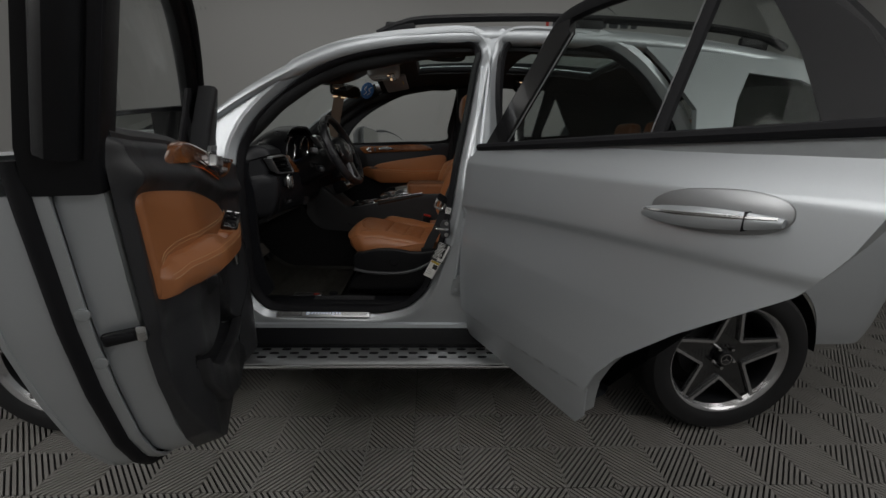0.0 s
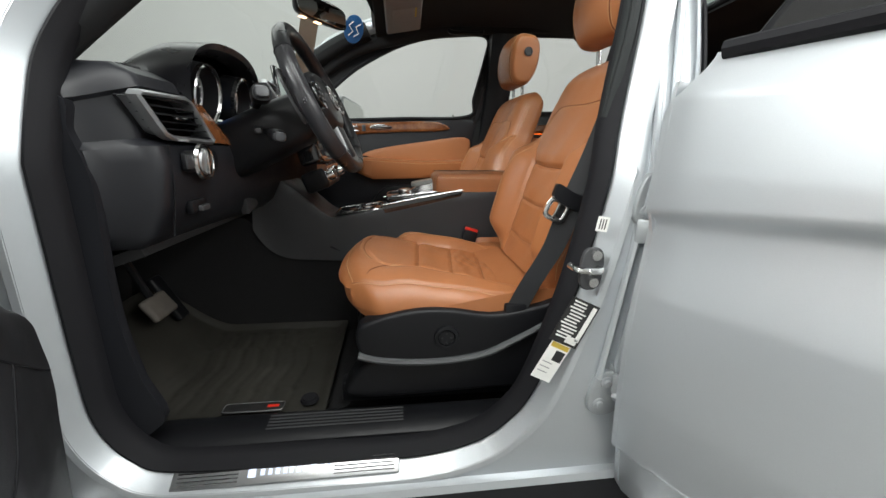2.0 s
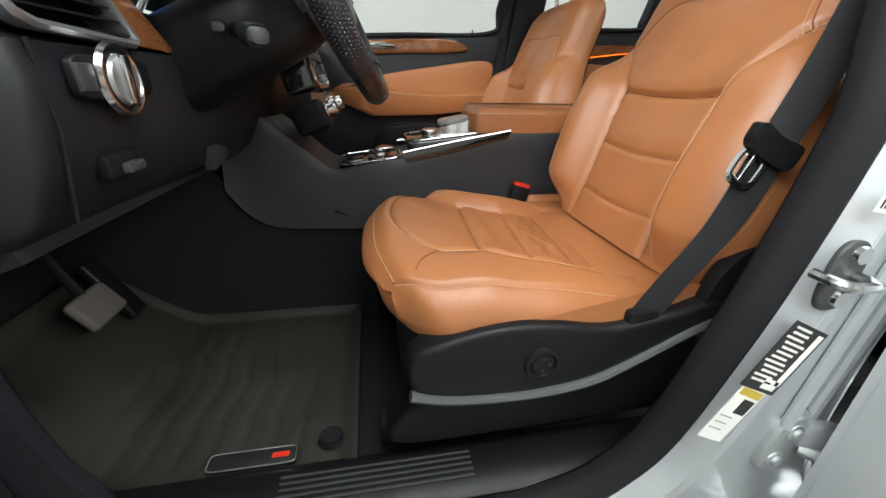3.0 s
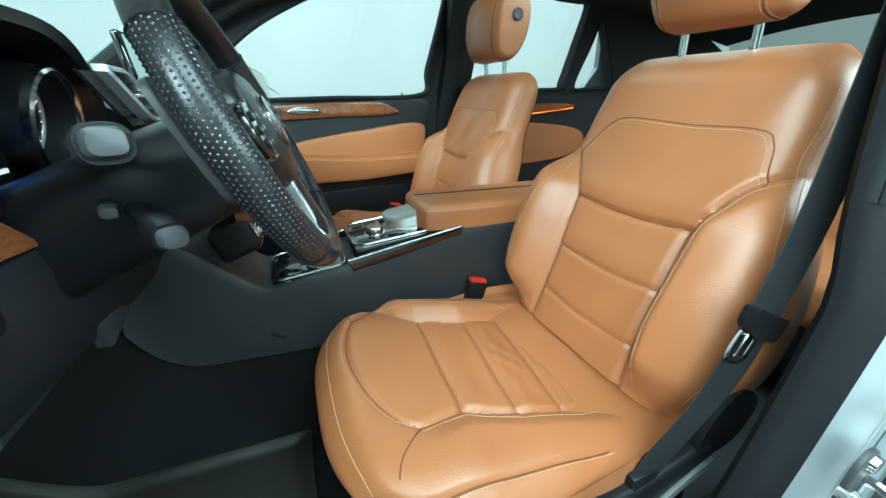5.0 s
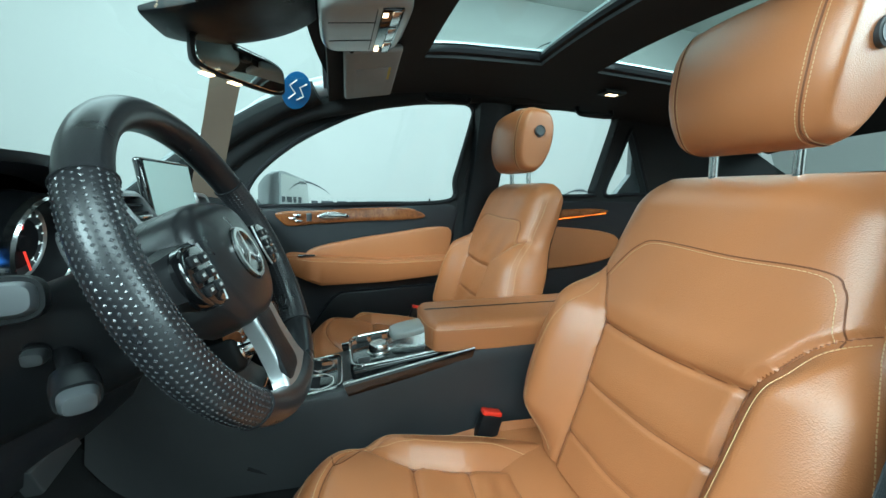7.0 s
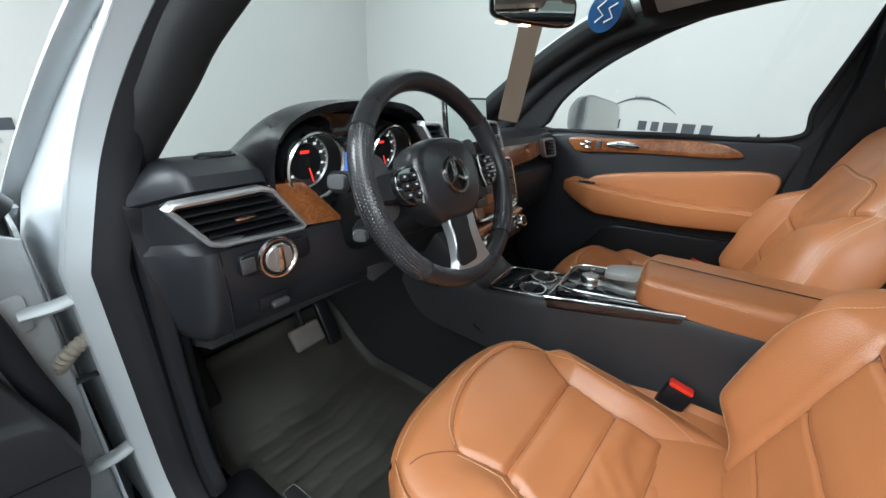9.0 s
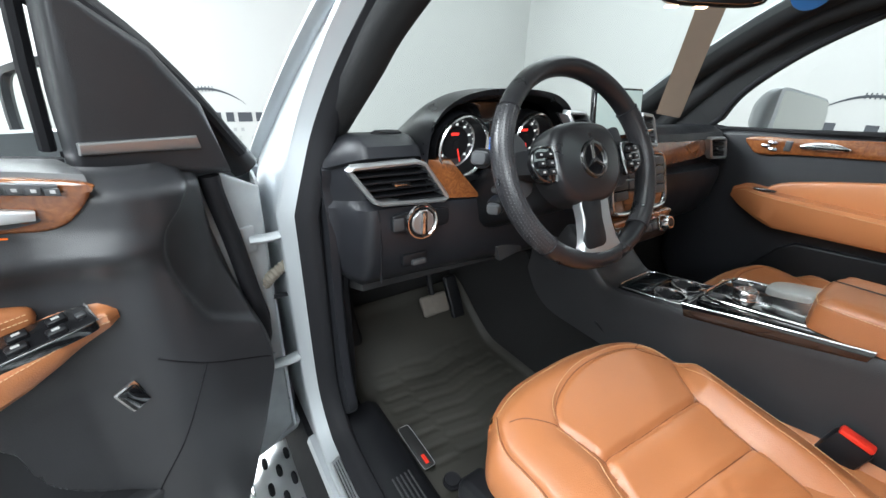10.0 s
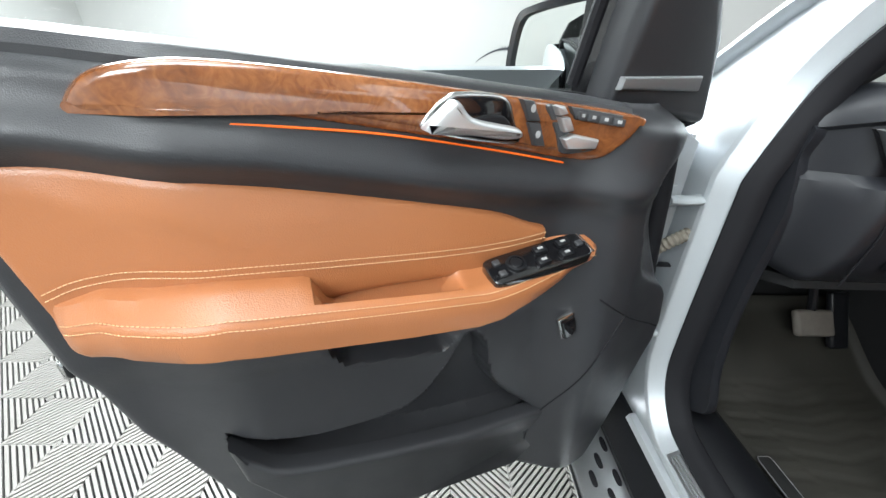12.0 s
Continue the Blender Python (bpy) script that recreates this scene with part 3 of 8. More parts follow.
part("tailgate", sheet(lambda u, v: (2.26 - 0.02 * v - 0.12 * ((u - 0.5) * 2) ** 2, (u - 0.5) * 1.5, 0.45 + 0.78 * v), 16, 10, 0.01), PAINT, suv)
part("rear_window", sheet(lambda u, v: (2.2 - 0.48 * v - 0.10 * ((u - 0.5) * 2) ** 2, (u - 0.5) * (1.44 - 0.3 * v), 1.25 + 0.40 * v), 14, 8), TINTED_PANE, suv, "dark tinted tailgate window").visible_shadow = False
part("nose_panel", sheet(lambda u, v: (-2.42 + 0.10 * v + 0.16 * ((u - 0.5) * 2) ** 2, (u - 0.5) * 1.5, 0.40 + 0.60 * v), 16, 8, 0.01), PAINT, suv)
part("underbody", rbox((-0.1, 0, 0.36), (3.9, 1.40, 0.12), 0.03), BLACK_HARD, suv)

# rocker and running board, left and right
def rocker(sy):
    prof = [(-0.76, 0.47), (-0.80, 0.468), (-0.812, 0.45), (-0.826, 0.43), (-0.845, 0.40), (-0.84, 0.372), (-0.80, 0.36), (-0.74, 0.36)]
    return rings([[(x, -sy * y, z) for y, z in prof] for x in (-1.16, 0.88)])


def sill_top(sy):
    prof = [(-0.69, 0.525), (-0.722, 0.512), (-0.768, 0.482), (-0.800, 0.474), (-0.806, 0.460), (-0.75, 0.460)]
    return rings([[(x, -sy * y, z) for y, z in prof] for x in (-0.90, -0.3, 0.12, 0.60)])


def board(sy):
    prof = [(-0.80, 0.352), (-0.80, 0.372), (-0.83, 0.378), (-0.925, 0.372), (-0.945, 0.362), (-0.951, 0.345), (-0.940, 0.332), (-0.83, 0.335)]
    return rings([[(x, -sy * y, z) for y, z in prof] for x in (-1.02, -0.5, 0.2, 0.80)])


for sy in (-1, 1):
    part("rocker_cladding", rocker(sy), BLACK_HARD, suv, "black plastic rocker cladding")
    part("sill_panel", sill_top(sy), PAINT, suv)
    b_ob = part("running_board", board(sy), ALUMINIUM, suv, "brushed aluminium running board with black rubber studs")
    stud = plate(ell(0, 0, 0.021, 0.0075, 16, 0.75), 0, 0.004, xy(0), 0.002, 2)
    first = None
    for row in range(3):
        for k in range(20):
            x = -0.97 + 0.088 * k + (0.044 if row == 1 else 0)
            p = (x, sy * (0.853 + 0.029 * row), 0.3755 - 0.0022 * row)
            if first is None:
                first = part("rubber_stud", stud, RUBBER, b_ob)
                first.location = p
            else:
                c = first.copy()
                scene.collection.objects.link(c)
                c.location = p
    part("board_edge", tube([(-1.02, sy * 0.949, 0.350), (0.80, sy * 0.949, 0.350)], 0.008, 8), CHROME, b_ob)
    for x in (-0.8, 0.55):
        part("board_bracket", rbox((x, sy * 0.80, 0.345), (0.06, 0.16, 0.03), 0.006), BLACK_HARD, b_ob)


# wheels
def wheel(x, sy):
    w = holder("wheel", suv, pose(x, sy * 0.83, WHEEL_R, 0, 0, 0) @ pose(0, 0, 0, 90 if sy < 0 else -90, 0, 0))
    # local z points outward, away from the car
    tyre_prof = [(0.262, -0.115), (0.30, -0.128), (0.345, -0.125), (0.364, -0.105), (0.370, -0.06), (0.371, 0.0), (0.370, 0.06), (0.364, 0.105), (0.345, 0.125), (0.31, 0.130), (0.272, 0.122), (0.262, 0.112)]
    part("tyre", lathe(tyre_prof, 64, None, False), TYRE, w, "black road tyre")
    for zz in (-0.06, -0.02, 0.02, 0.06):
        part("tread_groove", lathe([(0.3725, zz - 0.004), (0.3725, zz + 0.004)], 48, None, False), RUBBER, w)
    rim = part("rim", lathe([(0.243, 0.09), (0.252, 0.104), (0.260, 0.116), (0.266, 0.118), (0.266, 0.108)], 64, None, False), ALLOY, w, "machined alloy rim")
    part("brake_disc", lathe([(0.0, -0.005), (0.16, -0.005), (0.16, 0.012), (0.0, 0.012)], 40), GREY_HARD, w)
    part("rim_barrel", lathe([(0.262, -0.11), (0.24, -0.08), (0.225, 0.02), (0.235, 0.07), (0.243, 0.0895)], 64, None, False), BLACK_HARD, w)
    part("wheel_back", lathe([(0.0, -0.04), (0.23, -0.04)], 40, None, False), BLACK_HARD, w)
    bm = None
    dark = None
    for k in range(5):
        a = math.radians(90 + 72 * k)
        turn = Matrix.Rotation(a, 4, "Z")
        for sgn in (-1, 1):
            arm = rings([[(r, sgn * (0.058 - 0.034 * (r - 0.09) / 0.155) + q * wd, 0.080 + 0.022 * (r / 0.25) + h) for q, h in ((-1, 0), (1, 0), (0.8, -0.02), (-0.8, -0.02))]
                         for r, wd in ((0.082, 0.007), (0.12, 0.0065), (0.19, 0.0065), (0.248, 0.008))])
            arm = moved(arm, turn)
            bm = arm if bm is None else join(bm, arm)
        web = moved(rings([[(r, q * wd, 0.066 + 0.02 * (r / 0.25) + h) for q, h in ((-1, 0), (1, 0), (1, -0.02), (-1, -0.02))] for r, wd in ((0.02, 0.03), (0.09, 0.064), (0.17, 0.044), (0.245, 0.026))]), turn)
        dark = web if dark is None else join(dark, web)
        part("wheel_bolt", moved(lathe([(0.0, 0.09), (0.008, 0.09), (0.009, 0.07)], 8), Matrix.Rotation(a + 0.6, 4, "Z") @ Matrix.Translation((0.052, 0, 0))), CHROME, rim)
    part("spoke_star", bm, ALLOY, rim)
    part("spoke_body", dark, PIANO, rim)
    part("hub_cap", lathe([(0.0, 0.098), (0.028, 0.098), (0.034, 0.094), (0.036, 0.07)], 32), BLACK_HARD, rim)
    emblem(rim, Matrix.Translation((0, 0, 0.0985)), 0.026, 0.002)
    return w


def emblem(parent, m, r, h):
    """A ring with a three-pointed plain shape."""
    bm = lathe([(r, 0), (r, h), (r * 0.86, h), (r * 0.86, 0)], 32, None, False)
    for k in range(3):
        a = math.radians(90 + 120 * k)
        q = [(0.10 * r * math.cos(a + math.pi / 3), 0.10 * r * math.sin(a + math.pi / 3)), (0.93 * r * math.cos(a), 0.93 * r * math.sin(a)), (0.10 * r * math.cos(a - math.pi / 3), 0.10 * r * math.sin(a - math.pi / 3)), (0, 0)]
        bm = join(bm, plate(q, 0, h, xy(0), 0.0002, 1))
    return part("emblem", bm, CHROME, parent, "chrome emblem", m)


for x, sy in ((AXLE_R, -1), (AXLE_F, -1), (AXLE_R, 1), (AXLE_F, 1)):
    wheel(x, sy)
# tail lamp on the left quarter
part("tail_lamp", plate([(1.98, 1.03), (2.16, 1.00), (2.2, 1.12), (2.0, 1.15)], 0, 0.02, lambda a, b, d: (a, -(abs(skin(b)) - 0.28 * smooth01(0.72, 1.0, (a - 0.7) / 1.55) ** 2) - d, b), 0.008), RED_PLASTIC, suv, "red tail lamp")

# ---- left front door, open ----
def edge_u(z):
    return float(np.interp(z, [0.44, 0.47, 0.52, 0.58, 0.675, 0.83, 0.98, 1.19, 1.28], [0.66, 0.76, 0.84, 0.90, 0.955, 1.005, 1.035, 1.055, 1.06]))


def fskin(z):
    return skin(z) + 0.80


def place_door(a, b, d):
    return (a, d, b)


front_door = part("front_door", sheet(lambda u, v: (-0.045 + (edge_u(0.44 + 0.83 * v) + 0.045) * u, fskin(0.44 + 0.83 * v), 0.44 + (0.83 - 0.10 * smooth01(0.30, 0.0, u)) * v), 30, 30, 0.008), PAINT, suv, "silver driver door standing wide open", pose(-1.0, -0.80, 0, 0, 0, -69))
FD = front_door


def end_strip(y0, y1, shrink=0.0, n=30, z0=0.44, z1=1.27, edge=edge_u):
    return sheet(lambda u, v: (edge(z0 + (z1 - z0) * v) - shrink, (y0 if y0 is not None else fskin(z0 + (z1 - z0) * v)) * (1 - u) + y1 * u, z0 + (z1 - z0) * v), 5, n, 0.006)


part("door_shut_face", end_strip(None, -0.03, 0.002, 30, 0.44, 1.207), PAINT, FD)
part("shut_face_seal", tube([(edge_u(z) - 0.004, -0.062, z) for z in np.linspace(0.46, 1.26, 40)], 0.014, 10), RUBBER, FD)
part("inner_shut_face", end_strip(-0.032, 0.032, 0.018, 30, 0.44, 1.207), PAINT, FD)
inner = [(0.04, 0.50), (0.03, 1.150), (0.10, 1.190), (0.16, 1.206), (0.30, 1.216), (0.60, 1.245), (1.02, 1.270)] + [(edge_u(z) - 0.02, z) for z in np.linspace(1.25, 0.46, 20)] + [(0.5, 0.46), (0.1, 0.47)]
part("door_inner_panel", plate(inner, -0.03, 0.040, place_door, 0.01), GALVANISED, FD, "bare silver inner door pressing")
part("door_front_edge", sheet(lambda u, v: (-0.045 + 0.075 * u, fskin(0.46 + 0.7 * v) * (1 - u) + 0.02 * u, 0.46 + 0.7 * v), 6, 16, 0.006), PAINT, FD)
part("door_bottom_edge", rbox((0.35, -0.03, 0.455), (0.75, 0.10, 0.02), 0.006), PAINT, FD)
# latch
LATCH_Z = 0.945
latch = part("door_latch", rbox((edge_u(LATCH_Z) - 0.004, 0.012, LATCH_Z), (0.014, 0.070, 0.026), 0.006, 3, pose(0, 0, 0, 6, 0, 0)), BLACK_HARD, FD, "black steel door latch")
part("latch_claw", rbox((edge_u(LATCH_Z) + 0.002, 0.038, LATCH_Z + 0.003), (0.008, 0.016, 0.030), 0.004, 2), CHROME, latch)
part("latch_slot", rbox((edge_u(LATCH_Z) + 0.003, 0.004, LATCH_Z), (0.006, 0.046, 0.012), 0.003, 2), RUBBER, latch)
for dz in (-0.05, 0.055):
    part("latch_screw", moved(lathe([(0.0, 0.005), (0.006, 0.005), (0.011, 0.004), (0.012, 0)], 16), pose(edge_u(LATCH_Z + dz) - 0.001, -0.035, LATCH_Z + dz) @ pose(0, 0, 0, 0, 90, 0)), GALVANISED, FD)
# window frame
def lean(z):
    return float(np.interp(z, [1.25, 1.44, 1.68], [-0.005, 0.050, 0.115]))


FW = sm([(0.030, 1.185), (0.095, 1.275), (0.160, 1.350), (0.235, 1.417), (0.395, 1.525), (0.56, 1.606), (0.73, 1.648), (0.90, 1.673), (1.06, 1.684), (1.125, 1.670), (1.140, 1.60), (1.115, 1.45), (1.072, 1.27)], 70)
part("window_frame", tube([(a, lean(b), b) for a, b in FW], 0.030, 10, False, 0.9), BLACK_HARD, FD, "black window frame")
part("pillar_applique", plate([(0.985, 1.205), (1.058, 1.207), (1.072, 1.28), (1.140, 1.66), (1.080, 1.655), (0.995, 1.30)], -0.050, 0.045, lambda a, b, d: (a, lean(b) + d, b), 0.012, 3), BLACK_HARD, FD)
part("frame_weatherstrip", tube([(a - 0.012, lean(b) + 0.03, b - 0.008) for a, b in FW[3:]], 0.011, 8), RUBBER, FD)
part("division_bar", tube([(0.318, lean(1.25) + 0.012, 1.25), (0.316, lean(1.36) + 0.010, 1.36), (0.310, lean(1.46) + 0.005, 1.46)], 0.010, 8), RUBBER, FD)
part("sail_panel", plate([(0.098, 1.192), (0.308, 1.222), (0.308, 1.33), (0.302, 1.455), (0.20, 1.392), (0.135, 1.315)], 0.0, 0.055, lambda a, b, d: (a, lean(b) + 0.03 + d, b), 0.02, 4), VINYL, FD, "black tweeter sail panel")
part("sail_strip", plate([(0.150, 1.244), (0.303, 1.249), (0.303, 1.266), (0.155, 1.266)], 0.055, 0.066, lambda a, b, d: (a, lean(b) + 0.03 + d, b), 0.004), SILVER_TRIM, FD)
glass = [(0.315, 1.222), (0.305, 1.46), (0.395, 1.525), (0.56, 1.606), (0.73, 1.648), (0.90, 1.673), (1.08, 1.67), (0.98, 1.265)]
part("side_window", plate(glass, -0.012, -0.008, lambda a, b, d: (a, lean(b) + d, b), 0.001, 1), SIDE_PANE, FD, "clear driver window").visible_shadow = False
# inner trim
def front_u(z):
    return float(np.interp(z, [0.455, 0.50, 0.56, 0.68, 0.75, 0.82, 0.87, 0.95, 1.06, 1.16, 1.26], [0.32, 0.22, 0.19, 0.140, 0.118, 0.098, 0.096, 0.110, 0.125, 0.143, 0.150]))


def rear_u(z):
    return float(np.interp(z, [0.455, 0.52, 0.60, 0.72, 0.82, 0.96, 1.05, 1.20, 1.31], [0.74, 0.835, 0.900, 0.957, 0.998, 1.028, 1.036, 1.046, 1.050]))


def swell(u):
    """The trim comes further in beside the hinges and falls back at the latch."""
    return 0.048 * smooth01(0.40, 0.28, u) - 0.085 * smooth01(0.26, 0.11, u) - 0.040 * smooth01(0.83, 0.97, u)


def top_z(u):
    return float(np.interp(u, [0.12, 0.16, 0.285, 0.42, 0.554, 0.773, 0.92, 1.04], [1.222, 1.226, 1.233, 1.250, 1.268, 1.296, 1.311, 1.320]))


LIP = sm([(0.30, 0.648), (0.38, 0.664), (0.47, 0.668), (0.552, 0.676), (0.71, 0.706), (0.82, 0.738), (0.865, 0.775), (0.90, 0.81)], 60)
MOUTH = sm([(0.36, 0.650), (0.42, 0.705), (0.465, 0.772), (0.480, 0.850), (0.512, 0.882), (0.552, 0.822), (0.599, 0.768), (0.654, 0.750), (0.771, 0.755), (0.850, 0.782), (0.885, 0.80)], 120)
CREASE = sm([(0.80, 0.095), (0.90, 0.120), (0.94, 0.175), (0.973, 0.214), (1.065, 0.250), (1.13, 0.250), (1.17, 0.214), (1.21, 0.186), (1.26, 0.176)], 60)


def lip(u):
    """Height of the pocket's lip along the door."""
    return float(np.interp(u, LIP[:, 0], LIP[:, 1]))


def trim_at(u, v):
    zz = 0.455 + 0.86 * v
    a = front_u(min(zz, 1.26)) + (rear_u(zz) - front_u(min(zz, 1.26))) * u
    z = 0.455 + (top_z(a) - 0.455) * v
    y = 0.104 + swell(a)
    zs = float(np.interp(a, [0.23, 0.32, 0.45, 0.60, 0.76, 0.93, 1.0], [1.128, 1.124, 1.136, 1.166, 1.202, 1.226, 1.232]))
    y += 0.026 * math.exp(-((z - zs) / 0.026) ** 2) * smooth01(0.22, 0.34, a)
    y += 0.006 * smooth01(zs, zs + 0.05, z)
    y -= 0.060 * smooth01(0.045, 0.0, top_z(a) - z) ** 2
    # mouth of the pocket, with a valley that runs up beside the switch panel
    if 0.36 < a < 0.885:
        up = float(np.interp(a, MOUTH[:, 0], MOUTH[:, 1]))
        y -= 0.052 * smooth01(lip(a) - 0.020, lip(a) - 0.008, z) * smooth01(up + 0.010, up - 0.016, z)
    # shelf under the armrest
    if 0.50 < a < 0.75:
        low = float(np.interp(a, [0.52, 0.56, 0.707, 0.73], [0.893, 0.868, 0.890, 0.920]))
        y -= 0.040 * smooth01(low - 0.004, low + 0.010, z) * smooth01(0.528, 0.548, a) * smooth01(0.735, 0.715, a) * smooth01(1.02, 0.99, z)
    y += 0.052 * smooth01(0.26, 0.11, a) * smooth01(1.04, 0.88, z) + 0.012 * smooth01(0.26, 0.11, a)
    # lowered speaker panel ahead of the crease
    cu = float(np.interp(z, CREASE[:, 0], CREASE[:, 1]))
    y -= 0.020 * smooth01(cu + 0.010, cu - 0.006, a) * smooth01(0.86, 0.93, z)
    e = min(u, 1 - u) * (rear_u(zz) - front_u(min(zz, 1.26)))
    y -= (y - (0.045 if u > 0.5 else max(0.045, y - 0.030))) * (1 - smooth01(0.0, 0.022, e)) ** 2
    y -= 0.02 * smooth01(0.03, 0.0, z - 0.455)
    y -= 0.010 * smooth01(0.96, 0.90, z) * smooth01(0.30, 0.40, a)
    return (a, y, z)


def on_trim(a, b, d):
    return (a, d + swell(a), b)


part("belt_weatherstrip", tube([(u, -0.030, top_z(u) - 0.012) for u in np.linspace(0.30, 1.04, 20)], 0.011, 8), RUBBER, FD)
part("trim_top_roll", rings([[(u, d + swell(u) * k, top_z(u) + h) for d, h, k in ((-0.018, -0.035, 0), (-0.018, -0.003, 0), (0.020, 0.001, 0), (0.066, 0.000, 1), (0.088, -0.005, 1), (0.097, -0.016, 1), (0.096, -0.035, 1))] for u in np.linspace(0.315, 1.036, 40)]), VINYL, FD, "black grained top of the door trim")
part("door_front_seal", tube([(front_u(z) - 0.014, 0.052, z) for z in np.linspace(0.50, 1.19, 40)], 0.018, 10), RUBBER, FD, "thick black rubber seal along the door edge")
part("door_trim_panel", sheet(trim_at, 170, 190), VINYL, FD, "black moulded door trim panel")
wood = sm([(0.908, 1.247), (0.902, 1.257), (0.886, 1.272), (0.865, 1.281), (0.835, 1.286), (0.80, 1.287), (0.73, 1.281), (0.631, 1.269), (0.506, 1.252), (0.429, 1.242), (0.322, 1.226), (0.318, 1.212), (0.333, 1.188), (0.356, 1.168), (0.395, 1.168), (0.499, 1.191), (0.633, 1.218), (0.737, 1.237), (0.83, 1.243), (0.885, 1.241)], 90, True)
part("wood_trim", plate(wood, 0.098, 0.119, on_trim, 0.010, 5, 0.004), WOOD, FD, "glossy burl walnut door trim")
part("ambient_light", tube([on_trim(a, b + 0.003, 0.1145) for a, b in sm([(0.88, 1.237), (0.80, 1.2315), (0.737, 1.2255), (0.633, 1.2115), (0.499, 1.1845), (0.40, 1.1615)], 40)], 0.0013, 6), LINE_GLOW, FD, "thin amber ambient light line")
insert = sm([(0.405, 1.066), (0.44, 1.082), (0.49, 1.104), (0.568, 1.126), (0.696, 1.158), (0.837, 1.187), (0.955, 1.202), (1.016, 1.196), (1.013, 1.14), (1.007, 1.09), (1.000, 1.04), (0.994, 0.998), (0.95, 0.992), (0.86, 1.0), (0.70, 1.02), (0.52, 1.015), (0.42, 1.035)], 80, True)
part("leather_insert", plate(insert, 0.095, 0.114, on_trim, 0.012, 4, 0.004), LEATHER, FD, "tan leather door insert with cream stitching")
for dz in (0.0, -0.008):
    part("seam_thread", stitch([on_trim(a, b + dz, 0.1195) for a, b in sm([(0.990, 1.072), (0.95, 1.084), (0.868, 1.093), (0.703, 1.077), (0.558, 1.064), (0.472, 1.062), (0.412, 1.066)], 60)]), THREAD, FD)


def arm_section(u):
    zb = float(np.interp(u, [0.33, 0.346, 0.44, 0.50, 0.536, 0.63, 0.72, 0.83, 0.94, 0.985], [1.026, 1.020, 0.977, 0.958, 0.955, 0.966, 0.980, 0.997, 0.997, 0.996]))
    zt = float(np.interp(u, [0.33, 0.347, 0.411, 0.47, 0.524, 0.652, 0.822, 0.94, 0.985], [1.034, 1.042, 1.030, 1.018, 1.014, 1.030, 1.054, 1.050, 1.038]))
    w = float(np.interp(u, [0.33, 0.345, 0.40, 0.50, 0.80, 0.92, 0.97, 0.984, 0.994], [0.010, 0.034, 0.060, 0.070, 0.072, 0.064, 0.046, 0.034, 0.018]))
    dip = 0.040 * smooth01(0.548, 0.572, u) * (1 - smooth01(0.712, 0.740, u)) - 0.012 * smooth01(0.715, 0.745, u)
    y0 = 0.098 + swell(u)
    return [(u, y0, zb + 0.004), (u, y0 + w * 0.8, zb), (u, y0 + w * 0.96, zb + 0.010), (u, y0 + w, (zb + zt) / 2 + 0.004), (u, y0 + w * 0.99, zt - 0.008), (u, y0 + w * 0.92, zt), (u, y0 + w * 0.78, zt + 0.004), (u, y0 + w * 0.6, zt + 0.005 - dip),
            (u, y0 + w * 0.35, zt + 0.007 - dip * 1.1), (u, y0 + w * 0.15, zt + 0.012 - dip * 0.8), (u, y0, zt + 0.02)]


armrest = part("door_armrest", rings([arm_section(u) for u in np.linspace(0.33, 0.994, 84)]), LEATHER, FD, "tan leather door armrest with pull recess")
for k in (4, 5):
    line = [arm_section(u)[k] for u in np.linspace(0.345, 0.984, 60)]
    part("seam_thread", stitch([(a, b + 0.0012, c + (0.001 if k == 5 else 0.0)) for a, b, c in line]), THREAD, armrest)
# window switches on the armrest
sw_m = pose(0.436, 0.139, 1.0370, -16, 7, 0)
sw = part("window_switch_panel", plate(ell(0, 0, 0.079, 0.024, 28, 0.25), -0.012, 0.004, xy(0), 0.002), PIANO, FD, "black window switch panel", sw_m)
for sx in (-0.046, -0.008):
    for sy in (-0.010, 0.010):
        part("window_switch", rbox((sx + (0.006 if sy > 0 else 0), sy, 0.0055), (0.021, 0.014, 0.008), 0.003), BLACK_HARD, sw)
        part("switch_mark", rbox((sx + (0.006 if sy > 0 else 0), sy, 0.0097), (0.008, 0.004, 0.0005), 0), INK_PALE, sw)
part("mirror_adjuster", lathe([(0.0, 0.008), (0.008, 0.008), (0.010, 0.006), (0.0105, 0.008), (0.014, 0.0075), (0.015, 0.003)], 24, Matrix.Translation((0.036, 0, 0))), BLACK_HARD, sw)
for sx, sy in ((0.062, -0.010), (0.062, 0.010), (-0.068, 0.0)):
    part("switch_button", rbox((sx, sy, 0.006), (0.011, 0.010, 0.005), 0.002), GREY_HARD, sw)
part("switch_chrome_line", tube([(-0.079, -0.020, 0.004), (-0.079, 0.020, 0.004)], 0.0018, 6), CHROME, sw)
# pull handle
bez = sm([(0.603, 1.222), (0.589, 1.242), (0.570, 1.254), (0.552, 1.256), (0.513, 1.253), (0.495, 1.244), (0.486, 1.222), (0.477, 1.204), (0.482, 1.196), (0.515, 1.199), (0.568, 1.209)], 60, True)
pull = part("door_pull_bezel", plate(bez, 0.112, 0.1245, on_trim, 0.004, 3), CHROME, FD, "chrome door pull bezel")
part("pull_recess", plate(offset_loop(bez, 0.0035), 0.115, 0.1252, on_trim, 0.002, 2), PIANO, pull)
part("pull_step", plate(sm([(0.545, 1.227), (0.525, 1.232), (0.503, 1.229), (0.495, 1.215), (0.53, 1.215)], 30, True), 0.120, 0.129, on_trim, 0.003, 3), BLACK_HARD, pull)
